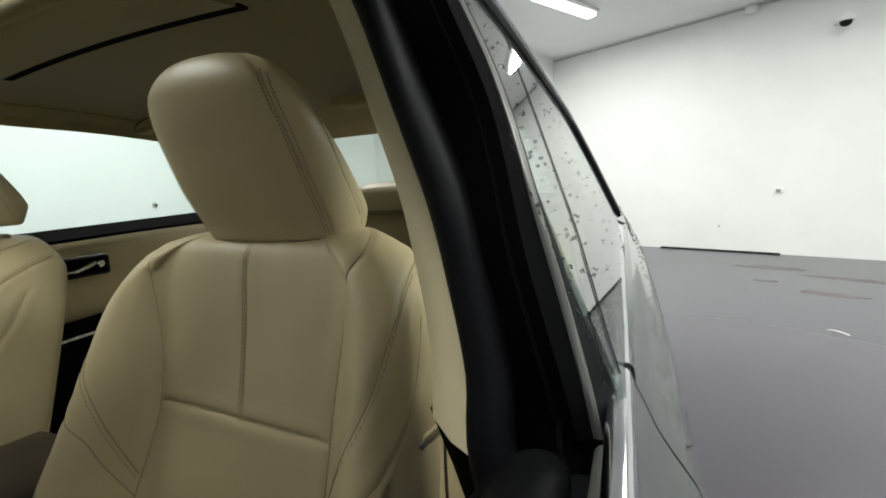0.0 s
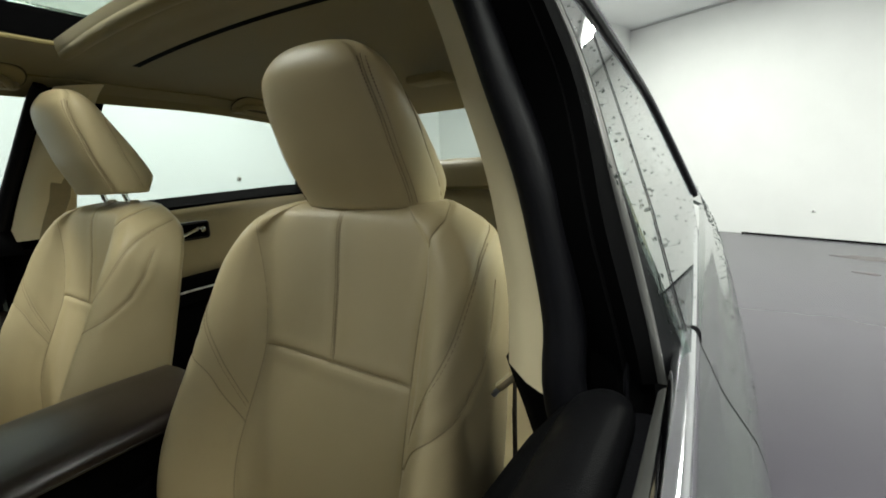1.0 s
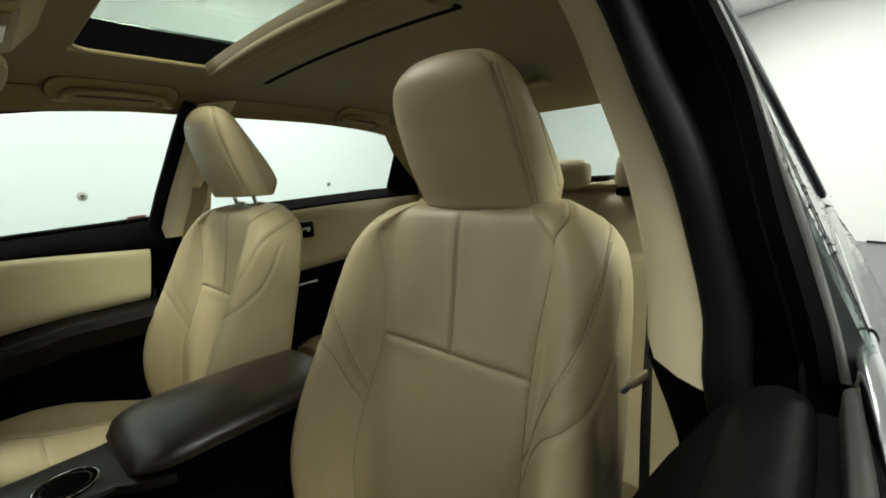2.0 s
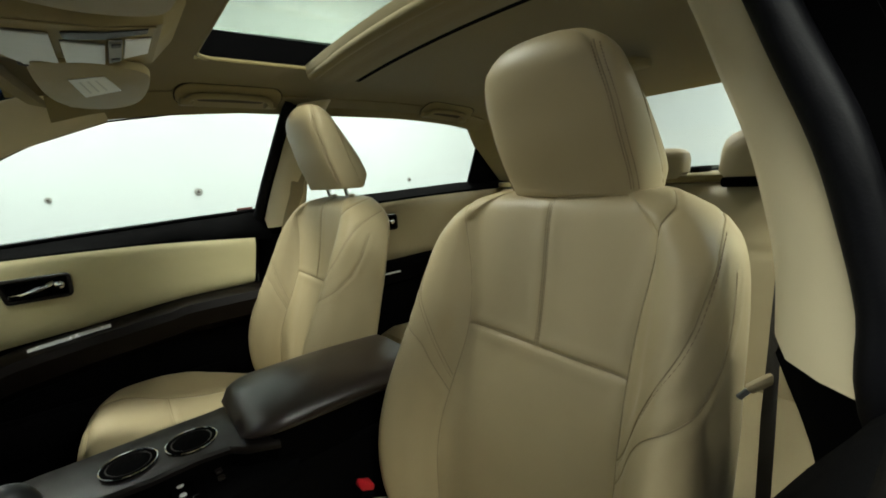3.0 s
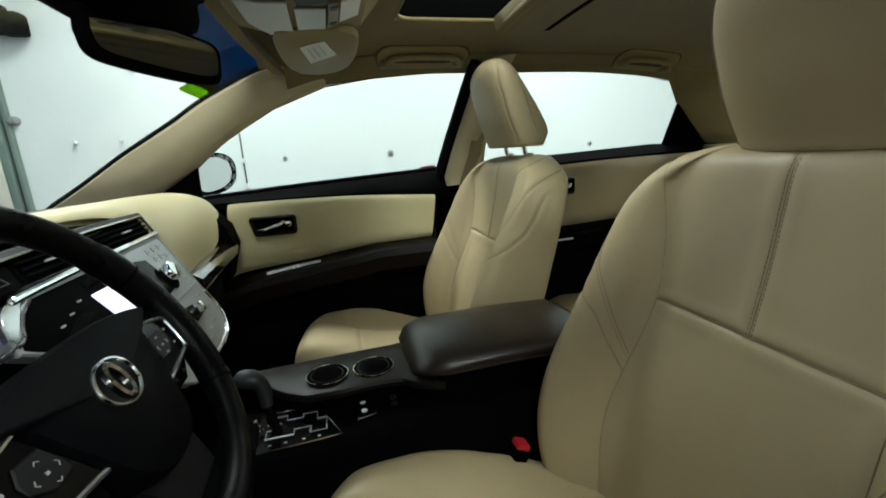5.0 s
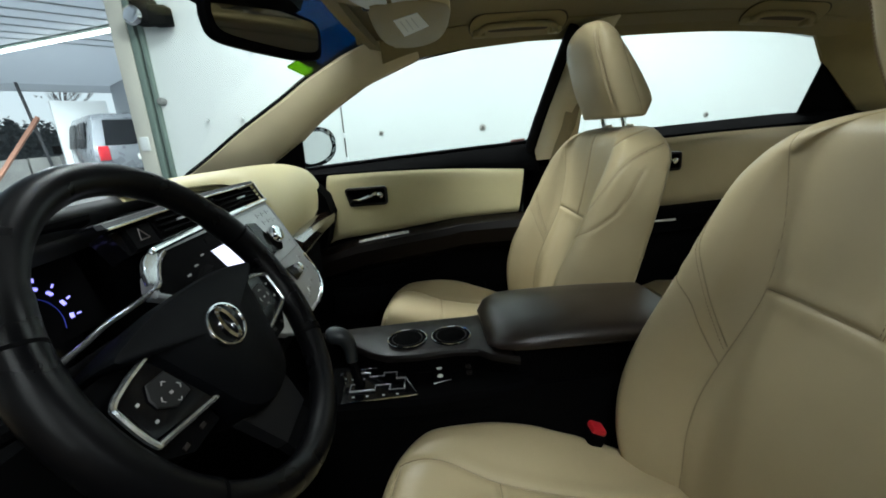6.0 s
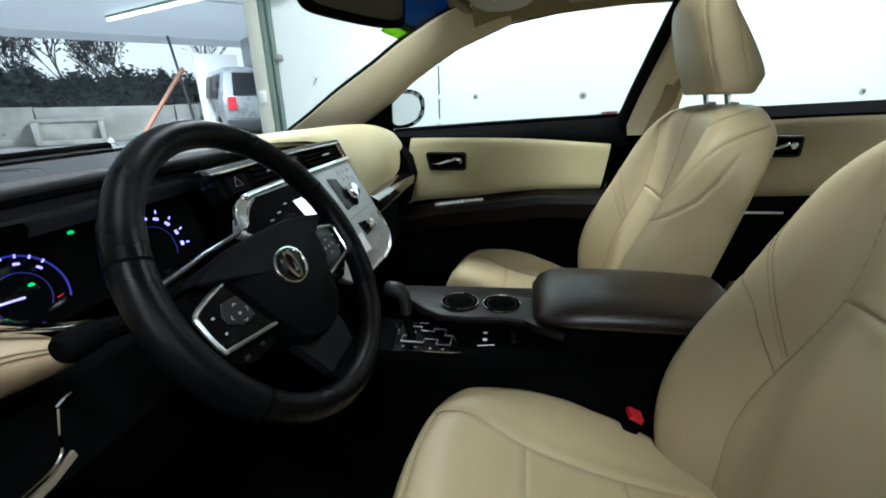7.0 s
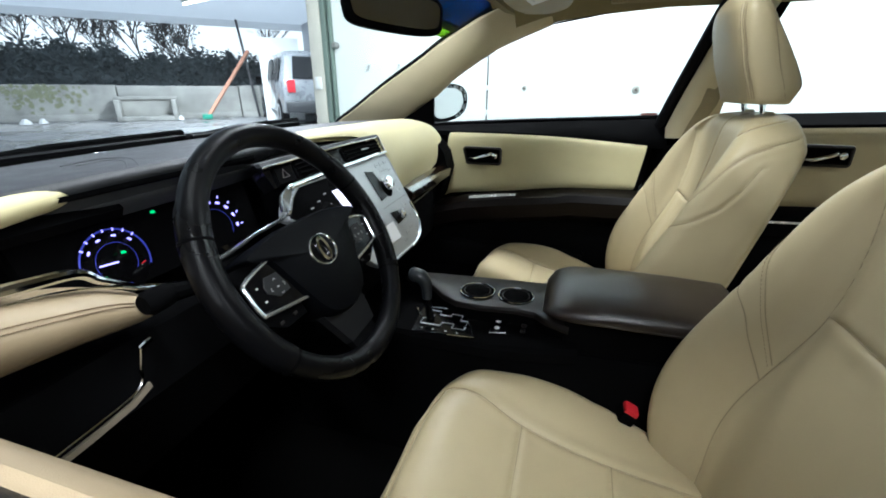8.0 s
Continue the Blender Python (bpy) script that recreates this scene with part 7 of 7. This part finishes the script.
    part("pocket_trim", tube([(0.552, -0.231, 0.792), (0.545, -0.231, 0.795), (0.537, -0.232, 0.796)], 0.0032, 8), CHROME, dash)


instruments()


# ---- steering wheel ----
def steering_wheel():
    c = Vector((0.352, -0.126, 0.857))
    o = thing("steering_wheel", c, "black leather steering wheel with chrome-trimmed controls", "steering wheel")
    n = Vector((0, math.cos(radians(29.9)), math.sin(radians(29.9))))
    u = Vector((1, 0, 0))
    v = n.cross(u)
    v = -v if v.z < 0 else v
    at = lambda a, b, l=0.0: c + u * (a * 1.06 - 0.006) + v * (b * 1.06 - 0.0155) + n * l
    R, r = 0.1759, 0.0165
    pts = [c + u * (R * math.cos(t)) + v * (R * math.sin(t)) + n * 0.004 for t in [2 * math.pi * k / 96 for k in range(96)]]
    rim = part("rim", tube(pts, [r * (1.0 + 0.10 * (abs(math.cos(2 * math.pi * k / 96)) > 0.80)) for k in range(96)], 16, closed=True, ref=tuple(n)), BLACKLEATHER, o, "black leather rim")
    for a in (22, 158, -35, 215):
        q = c + (u * math.cos(radians(a)) + v * math.sin(radians(a))) * R + n * 0.004
        tdir = (u * -math.sin(radians(a)) + v * math.cos(radians(a)))
        part("rim_seam", disc_stack(q, tdir, [(-0.0015, r * 1.12), (0.0015, r * 1.12)], 18), BLACK, rim)
    # airbag pad: shield with a wing to each spoke
    half = [(0.05, 0.056), (0.086, 0.051), (0.112, 0.046), (0.126, 0.041), (0.114, 0.033), (0.094, 0.026), (0.080, -0.005), (0.067, -0.035), (0.054, -0.062), (0.034, -0.079)]
    outline = [(0.0, 0.057)] + half + [(0.0, -0.086)] + [(-a, b) for a, b in reversed(half)]
    ol = smooth_line([(a, b, 0) for a, b in outline + outline[:1]], 4)[:-1]
    rings = [[at(p.x * k, p.y * k, l) for p in ol] for k, l in ((0.96, -0.045), (1.0, -0.010), (0.99, 0.002), (0.95, 0.009), (0.75, 0.014), (0.4, 0.017), (0.02, 0.018))]
    part("airbag_pad", loft(rings), material("black_soft_cover", (0.0016, 0.0018, 0.0024), 0.5, var=0.1, scale=30, bump=0.2, bump_scale=1300, spec=0.035), o, "black airbag cover")
    # plain oval badge
    oval = lambda k, l, rx, ry: [at(0.008 + rx * k * math.cos(t), ry * k * math.sin(t) + 0.006, l) for t in [2 * math.pi * j / 40 for j in range(40)]]
    e = part("badge", loft([oval(k, 0.0155 + l, 0.0285, 0.0225) for k, l in ((1, 0), (1, 0.003), (0.97, 0.0045), (0.90, 0.0045), (0.86, 0.002), (0.02, 0.002))]), CHROME, o, "oval chrome badge")
    part("badge_ground", loft([oval(k, 0.0178 + l, 0.0245, 0.0190) for k, l in ((1, 0), (1, 0.0006), (0.02, 0.0010))]), GLOSSBLACK, e)
    part("badge_ring", tube(oval(1, 0.0198, 0.0085, 0.0160), 0.0030, 6, closed=True), CHROME, e)
    # lower spoke
    part("lower_spoke", loft([[at(a1, b, l), at(a0, b - 0.003, l), at(a0, b - 0.003, l - 0.014), at(a1, b, l - 0.014)] for a0, a1, b, l in ((0.045, -0.055, -0.070, -0.012), (0.034, -0.050, -0.100, -0.010), (0.024, -0.045, -0.124, -0.010))]), material("dark_grey_spoke", (0.006, 0.006, 0.0065), 0.55, var=0.1, scale=30, spec=0.08), o, "dark grey lower spoke")
    part("spoke_foot", loft([[at(-0.04, b, l), at(0.022, b, l), at(0.022, b, l - 0.012), at(-0.04, b, l - 0.012)] for b, l in ((-0.120, -0.014), (-0.165, -0.004))]), BLACK, o)
    for s in (-1, 1):
        # spokes
        part("spoke", loft([[at(s * a, b0, l), at(s * a, b1, l), at(s * a, b1, l - 0.02), at(s * a, b0, l - 0.02)] for a, b0, b1, l in ((0.070, -0.052, 0.03, -0.006), (0.11, -0.052, 0.036, -0.006), (0.135, -0.036, 0.036, -0.006), (0.165, -0.018, 0.034, 0.0))]), BLACK, o)
        # control cluster
        k = part("control_panel", slab([at(s * a, b, -0.004) for a, b in ((0.094, 0.028), (0.139, 0.016), (0.137, -0.021), (0.069, -0.034), (0.079, -0.005))], n * 0.008, 0.002), GLOSSBLACK, o, "glossy control panel")
        part("control_chrome", tube(smooth_line([at(s * a, b, 0.004) for a, b in ((0.092, 0.0285), (0.118, 0.0235), (0.1395, 0.0168), (0.1425, 0.008), (0.139, -0.0215), (0.128, -0.0262), (0.067, -0.0350))], 4), 0.0028, 8), BRIGHTTRIM, k, "chrome edge")
        part("key_pad", slab([at(s * a, b, 0.004) for a, b in ((0.112, 0.013), (0.090, 0.012), (0.084, -0.004), (0.083, -0.014), (0.104, -0.016), (0.118, -0.006), (0.119, 0.003))], n * 0.0022, 0.0012), material("key_pad_black", (0.005, 0.005, 0.0055), 0.45, var=0.1, scale=30, spec=0.15), k, "raised key pad")
        for a, b, da, db in ((0.100, 0.007, 0, 1), (0.088, -0.004, -1, 0), (0.098, -0.014, 0, -1), (0.112, -0.004, 1, 0)):
            part("arrow_mark", tube([at(s * (a - 0.0020 * da + 0.0024 * db), b - 0.0020 * db + 0.0024 * da, 0.0066), at(s * a, b, 0.0066), at(s * (a - 0.0020 * da - 0.0024 * db), b - 0.0020 * db - 0.0024 * da, 0.0066)], 0.0005, 4), PRINT, k)
        for a, b in ((0.100, -0.004), (0.127, 0.006), (0.125, -0.012)):
            part("key_mark", moved(box(-0.0014, 0.0014, -0.0012, 0.0012, -0.0006, 0.0006), Matrix.Translation(at(s * a, b, 0.0066 if a < 0.11 else 0.0045)) @ Matrix((u, v, n)).transposed().to_4x4()), PRINT, k, smooth=0)
        for a in (0.089, 0.114):
            part("lower_mark", moved(box(-0.0035, 0.0035, -0.0018, 0.0018, -0.0006, 0.0006), Matrix.Translation(at(s * a, -0.0435, -0.005)) @ Matrix((u, v, n)).transposed().to_4x4()), CONSOLE, k, smooth=0)
    # column and stalks
    part("column_cover", loft([[at(a * k, b * k, l) for a, b in round_rect(0.13, 0.11, 0.03, 4)] for k, l in ((0.95, -0.05), (1.0, -0.09), (1.0, -0.20), (1.1, -0.26))]), BLACK, o)
    st = part("light_stalk", tube([at(0.05, 0.02, -0.09), at(0.12, 0.042, -0.092), at(0.155, 0.049, -0.091)], [0.011, 0.010, 0.012], 10), BLACK, o, "black light stalk")
    part("stalk_knob", disc_stack(at(0.150, 0.049, -0.091), tuple(u), [(0, 0.011), (0.006, 0.0145), (0.030, 0.015), (0.036, 0.011)], 18), BLACK, st)
    part("wiper_stalk", tube([at(-0.05, 0.01, -0.075), at(-0.12, 0.045, -0.07), at(-0.165, 0.058, -0.07)], [0.012, 0.011, 0.013], 10), BLACK, o)


steering_wheel()


# ---- centre console ----
def console():
    o = thing("centre_console", (0.03, 0.1, 0.26), "dark centre console with cup holders and a gear lever", "console")
    part("side_body", loft([[(0.135, y, 0.27), (0.140, y, z - 0.06), (0.125, y, z - 0.03), (-0.085, y, z - 0.03), (-0.10, y, z - 0.06), (-0.095, y, 0.27)] for y, z in ((-0.36, 0.64), (-0.1, 0.62), (0.1, 0.61), (0.25, 0.63), (0.56, 0.64))]), BLACK, o)
    # cup deck
    rings = []
    for y, z, x1 in ((-0.14, 0.640, -0.045), (-0.09, 0.643, -0.028), (-0.058, 0.645, 0.0), (-0.022, 0.646, 0.040), (0.016, 0.648, 0.066), (0.074, 0.650, 0.072), (0.142, 0.652, 0.068), (0.183, 0.653, 0.075), (0.204, 0.655, 0.10), (0.25, 0.655, 0.122)):
        rings.append([(-0.085, y, z - 0.016), (-0.075, y, z - 0.004), (-0.066, y, z), (x1 - 0.012, y, z), (x1 - 0.003, y, z - 0.003), (x1, y, z - 0.008), (x1 - 0.002, y, z - 0.016)])
    part("cup_deck", loft(rings, closed=True), CONSOLE, o, "dark satin cup deck")
    part("deck_side", thick([[(r[-1][0] - 0.004, r[-1][1], r[-1][2] + 0.004), (r[-1][0] - 0.012, r[-1][1], r[-1][2] - 0.034)] for r in rings], (-0.01, 0, 0)), BLACK, o)
    for y in (0.052, 0.137):
        c = (0.016, y, 0.6525)
        cup = part("cup_holder", disc_stack(c, (0, 0, 1), [(-0.001, 0.038), (0.0012, 0.038), (0.002, 0.036)], 36), BLACK, o, "round black cup holder")
        part("cup_ring", tube([(0.016 + 0.0375 * math.cos(t), y + 0.0375 * math.sin(t), 0.6545) for t in [2 * math.pi * j / 40 for j in range(40)]], 0.0012, 8, closed=True), CHROME, cup, "thin chrome rim")
        part("cup_step", tube([(0.016 + 0.029 * math.cos(t), y + 0.029 * math.sin(t), 0.6535) for t in [2 * math.pi * j / 32 for j in range(32)]], 0.0016, 6, closed=True), CONSOLE, cup)
    # shift plate
    part("shift_plate", thick([[(0.024, y, z), (0.135, y, z - 0.004), (0.142, y, z - 0.012)] for y, z in ((-0.10, 0.606), (0.0, 0.604), (0.1, 0.604), (0.2, 0.612), (0.27, 0.625))], (0, 0, -0.02)), BLACK, o, "black shift plate")
    gate = part("gate_plate", slab([(0.042, -0.066, 0.6045), (0.139, -0.060, 0.6015), (0.128, 0.070, 0.6005), (0.060, 0.040, 0.6035), (0.034, 0.012, 0.6045)], (0, 0, 0.003), 0.001), GLOSSBLACK, o, "glossy gate plate")
    part("gate_edge", tube([(0.042, -0.066, 0.6080), (0.139, -0.060, 0.6050), (0.128, 0.070, 0.6040), (0.060, 0.040, 0.6070), (0.034, 0.012, 0.6080)], 0.0013, 6, closed=True), CHROME, gate, "chrome edge")
    slot = [(0.052, -0.050), (0.052, -0.020), (0.066, -0.020), (0.066, 0.006), (0.056, 0.006), (0.056, 0.030), (0.078, 0.030), (0.078, 0.046), (0.112, 0.046), (0.112, 0.020), (0.096, 0.020), (0.096, -0.006), (0.110, -0.006), (0.110, -0.050), (0.088, -0.050), (0.088, -0.030), (0.072, -0.030), (0.072, -0.050)]
    silver = material("silver_gate_trim", (0.55, 0.56, 0.57), 0.25, 0.7, var=0.05, scale=40)
    for k, (a, b) in enumerate(zip(slot, slot[1:] + slot[:1])):
        wide = 0.0019 if k % 3 == 0 else 0.0010
        part("gate_bar", rod((a[0], a[1], 0.6080), (b[0], b[1], 0.6078), wide, 6), silver, gate, "bright silver gate bar")
    for y in (-0.042, -0.018, 0.010, 0.034):
        part("gear_mark", box(0.1215, 0.1245, y - 0.0022, y + 0.0022, 0.6045, 0.6056), PRINT, gate, smooth=0)
    lv = part("gear_lever", tube(smooth_line([(0.088, -0.034, 0.606), (0.082, -0.042, 0.635), (0.077, -0.046, 0.665)], 5), [0.009] * 11, 10), GLOSSBLACK, o, "black gear lever")
    bend = smooth_line([(0.079, -0.045, 0.650), (0.076, -0.047, 0.676), (0.075, -0.055, 0.694), (0.075, -0.070, 0.701), (0.075, -0.086, 0.698)], 5)
    part("knob", tube(bend, [lerp(0.010, 0.0155, min(1.0, k / 12)) if k < len(bend) - 4 else 0.0155 * math.sqrt(max(0.05, 1 - ((k - len(bend) + 5) / 4.2) ** 2)) for k in range(len(bend))], 14), material("grey_knob_leather", (0.020, 0.023, 0.026), 0.35, var=0.1, scale=30, spec=0.4), lv, "dark grey hooked knob")
    part("knob_chrome", tube([(0.088, -0.058, 0.612), (0.090, -0.064, 0.632)], 0.0035, 8), CHROME, lv)
    # seat heater keys and small switches
    k = part("key_block", slab([(0.045, 0.096, 0.607), (0.104, 0.097, 0.603), (0.097, 0.130, 0.604), (0.038, 0.126, 0.608)], (0, 0, 0.004), 0.001), GLOSSBLACK, o, "seat heating keys")
    for x, y in ((0.086, 0.110), (0.060, 0.109)):
        part("key_mark", disc_stack((x, y, 0.6095), (0, 0, 1), [(0, 0.0055), (0.0015, 0.0048)], 10), FIXTURE, k, "white seat symbol")
    for x in (0.045, 0.066, 0.087):
        part("switch", box(x - 0.005, x + 0.005, 0.158, 0.168, 0.609, 0.615, 0.002), CONSOLE, o)
    # armrest
    rings = []
    for k in range(25):
        q = k / 24
        y = lerp(0.198, 0.545, q)
        e = min(1.0, math.sqrt(max(0.0, 1 - (1 - min(1, q / 0.20)) ** 2)))
        w = 0.116 * (0.66 + 0.34 * e)
        zt = 0.668 + 0.027 * e + 0.005 * math.sin(q * math.pi)
        cxm = 0.014
        zb = 0.666
        half = [(0.90, zb), (0.98, lerp(zb, zt, 0.15)), (1.01, lerp(zb, zt, 0.4)), (0.995, lerp(zb, zt, 0.65)), (0.95, lerp(zb, zt, 0.85)), (0.87, lerp(zb, zt, 0.97)), (0.75, zt + 0.002), (0.4, zt + 0.006)]
        rings.append([(cxm + w * a, y, z) for a, z in half] + [(cxm - w * a, y, z) for a, z in reversed(half)])
    arm = part("armrest", loft(rings), BROWNLEATHER, o, "dark brown leather armrest")
    part("armrest_seam", tube([(0.014 + 0.1165, y, 0.676) for y in (0.28, 0.35, 0.545)], 0.0012, 5), BROWNLEATHER, arm)
    part("armrest_box", box(-0.084, 0.116, 0.240, 0.56, 0.50, 0.669, 0.012), BLACK, o, "black armrest box")


console()


# ---- things under the roof ----
def interior_mirror():
    c = Vector((0.025, -0.115, 1.207))
    o = thing("rear_view_mirror", c, "black rear-view mirror hanging from the windshield", "mirror")
    u = Vector((-0.875, 0.484, -0.02)).normalized()
    n = Vector((0.47, 0.87, -0.03)).normalized()
    v = n.cross(u)
    v = -v if v.z < 0 else v
    at = lambda a, b, l: c + u * a + v * b + n * l
    ol = [(a, b) for a, b in ((-0.115, -0.002), (-0.108, 0.030), (-0.06, 0.038), (0.06, 0.034), (0.108, 0.026), (0.114, -0.006), (0.104, -0.030), (0.05, -0.038), (-0.06, -0.036), (-0.104, -0.028))]
    sl = smooth_line([(a, b, 0) for a, b in ol + ol[:1]], 4)[:-1]
    part("case", loft([[at(p.x * k, p.y * k, l) for p in sl] for k, l in ((0.5, -0.035), (0.85, -0.028), (1.0, -0.010), (1.0, 0.0), (0.97, 0.003))]), BLACK, o)
    part("mirror_glass", slab([at(p.x * 0.90, p.y * 0.74 + 0.003, 0.0032) for p in sl], n * 0.001), DARKMIRROR, o, "mirror glass darkened as if reflecting a dark cabin", smooth=0)
    part("stem", tube([at(0, 0.01, -0.03), Vector((0.01, -0.155, 1.25)), Vector((0.0, -0.155, 1.285))], 0.011, 8), BLACK, o)
    part("sensor_box", box(-0.045, 0.13, -0.22, -0.07, 1.238, 1.31, 0.02), BLACK, o)


LENS = material("dull_lamp_lens", (0.42, 0.41, 0.36), 0.35, var=0.06, scale=60)


def overhead_console():
    o = thing("overhead_console", (0.0, 0.08, 1.28), "beige overhead console with two map lamps", "overhead console")
    low = [(-0.05, 1.312), (-0.035, 1.292), (0.02, 1.280), (0.12, 1.282), (0.19, 1.296), (0.225, 1.334)]
    rings = []
    for (y, z), k in zip(low, (0.6, 0.95, 1.0, 1.0, 0.98, 0.85)):
        rings.append([(-0.056 + a * k, y, z + h) for a, h in ((-0.132, 0.05), (-0.124, 0.012), (-0.112, 0.0), (0.112, 0.0), (0.124, 0.012), (0.132, 0.05))])
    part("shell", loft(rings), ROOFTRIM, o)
    under = lambda pts, d, h: slab([(x, y, table(low, y) - d) for x, y in pts], (0, 0, -h), 0.0012)
    part("tray", under([(0.035, -0.020), (0.050, 0.02), (0.056, 0.12), (0.048, 0.182), (-0.070, 0.182), (-0.136, 0.125), (-0.160, 0.068), (-0.160, 0.018), (-0.112, -0.016)], 0.0, 0.003), ROOFTRIM, o, "beige lamp tray")
    part("map_lamp", under([(0.011, -0.018), (0.016, 0.020), (0.016, 0.062), (-0.153, 0.062), (-0.155, 0.02), (-0.107, -0.012)], 0.003, 0.003), LENS, o, "dull lamp lens")
    part("map_lamp", under([(-0.012, 0.071), (-0.014, 0.121), (-0.130, 0.121), (-0.152, 0.071)], 0.003, 0.003), LENS, o, "dull lamp lens")
    part("map_lamp", under([(0.004, 0.145), (0.006, 0.178), (-0.074, 0.178), (-0.096, 0.145)], 0.003, 0.003), FIXTURE, o, "white lamp lens")
    part("slot", under([(0.026, 0.074), (0.044, 0.120), (0.048, 0.172), (0.030, 0.172), (0.012, 0.12), (-0.004, 0.076)], 0.003, 0.002), GREYPAD, o, "dark slot")
    rk = part("rocker", under([(0.004, 0.125), (0.004, 0.142), (-0.098, 0.142), (-0.110, 0.125)], 0.003, 0.005), PRINT, o, "grey rocker switch")
    for x in (-0.006, -0.086):
        part("switch_end", under([(x + 0.008, 0.128), (x + 0.008, 0.140), (x - 0.008, 0.140), (x - 0.008, 0.128)], 0.008, 0.002), GREYPAD, rk)
    for x, y in ((-0.172, 0.022), (-0.168, 0.058)):
        part("switch", box(x - 0.005, x + 0.005, y - 0.012, y + 0.012, 1.276, 1.292, 0.003), GREYPAD, o)
    for sx in (-1, 1):
        s = thing("sun_visor", (sx * 0.37, 0.06, 1.285), "beige sun visor folded up with a small label", "sun visor", "sun visors")
        rim = smooth_line([(x, y, 0) for x, y in ((-0.14, 0.026), (-0.22, 0.018), (-0.36, 0.022), (-0.46, 0.038), (-0.51, 0.075), (-0.505, 0.125), (-0.45, 0.165), (-0.36, 0.184), (-0.22, 0.188), (-0.145, 0.172), (-0.118, 0.10), (-0.14, 0.026))], 5)[:-1]
        hang = lambda x: 1.280 + 0.022 * x
        ring = lambda k, up: [(-sx * (-0.29 + (p.x + 0.29) * k), 0.10 + (p.y - 0.10) * k, hang(p.x) + up) for p in rim]
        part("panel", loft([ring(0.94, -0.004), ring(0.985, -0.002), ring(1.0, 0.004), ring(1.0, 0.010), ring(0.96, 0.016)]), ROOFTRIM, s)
        seat = lambda x, y, d: (-sx * x, y, hang(x) - 0.004 - d)
        lab = part("label_plate", slab([seat(-0.232, 0.066, 0.0), seat(-0.186, 0.118, 0.0), seat(-0.290, 0.143, 0.0), seat(-0.372, 0.085, 0.0)], (0, 0, -0.0014)), PLATE, s, "white printed label", smooth=0)
        for k in range(3):
            q0, q1 = 0.22 + 0.22 * k, 0.27 + 0.22 * k
            bar = [(lerp(-0.232, -0.186, q), lerp(0.066, 0.118, q), lerp(-0.372, -0.290, q), lerp(0.085, 0.143, q)) for q in (q0, q1)]
            part("print_bar", slab([seat(lerp(a, c, f), lerp(b, d, f), 0.0013) for (a, b, c, d), f in ((bar[0], 0.15), (bar[1], 0.15), (bar[1], 0.8), (bar[0], 0.8))], (0, 0, -0.0008)), material("faint_print", (0.5, 0.5, 0.46), 0.6), lab, smooth=0)
        part("pivot", disc_stack((sx * 0.49, 0.06, 1.272), (0, 0, 1), [(-0.006, 0.009), (0.03, 0.010)], 12), ROOFTRIM, s)


def grab_handle(s, y0, y1):
    """A fold-up handle in a shallow dish beside the roof rail."""
    ym = (y0 + y1) / 2
    low = lambda x, y, l: Vector((s * x, y, head_z(0.55, y) - 0.004 - 0.45 * (x - 0.55) - l))
    o = thing("grab_handle", low(0.585, ym, 0.0), "beige fold-up grab handle under the roof rail", "grab handle", "grab handles")
    dish = [(0.574 + b, ym + a) for a, b in round_rect(y1 - y0 + 0.03, 0.092, 0.042, 7)]
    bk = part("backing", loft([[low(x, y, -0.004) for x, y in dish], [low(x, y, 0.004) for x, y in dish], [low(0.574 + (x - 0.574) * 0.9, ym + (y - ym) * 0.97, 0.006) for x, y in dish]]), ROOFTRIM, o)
    # Brown outline paints the shade round the dish.
    part("edge_shade", tube([low(x, y, 0.001) for x, y in [(0.574 + (x - 0.574) * 1.04, ym + (y - ym) * 1.01) for x, y in dish]], 0.0022, 6, closed=True), material("brown_edge_shade", (0.05, 0.04, 0.02), 0.8), bk)
    inner = [(0.572 + b, ym + a) for a, b in round_rect(y1 - y0 - 0.07, 0.034, 0.012, 4)]
    # Raised brown plate paints the shade inside the finger recess.
    part("finger_gap", loft([[low(x, y, 0.004) for x, y in inner], [low(x, y, 0.0085) for x, y in inner]]), material("brown_recess_shade", (0.08, 0.062, 0.033), 0.8), bk, "finger gap, its shade painted brown")
    part("grip", tube(smooth_line([low(0.60, y0 + 0.012, 0.006), low(0.580, y0 + 0.014, 0.014), low(0.556, y0 + 0.034, 0.017), low(0.549, ym, 0.018), low(0.556, y1 - 0.034, 0.017), low(0.582, y1 - 0.014, 0.016), low(0.60, y1 - 0.012, 0.006)], 6), 0.0085, 10), ROOFTRIM, o)
    for y in (y0 + 0.012, y1 - 0.012):
        c = low(0.594, y, 0.008)
        part("end_cover", box(c.x - 0.016, c.x + 0.016, y - 0.018, y + 0.018, c.z - 0.010, c.z + 0.008, 0.005), ROOFTRIM, o)


interior_mirror()
overhead_console()
grab_handle(-1, 0.285, 0.535)
grab_handle(-1, 1.10, 1.31)
grab_handle(1, 1.10, 1.31)
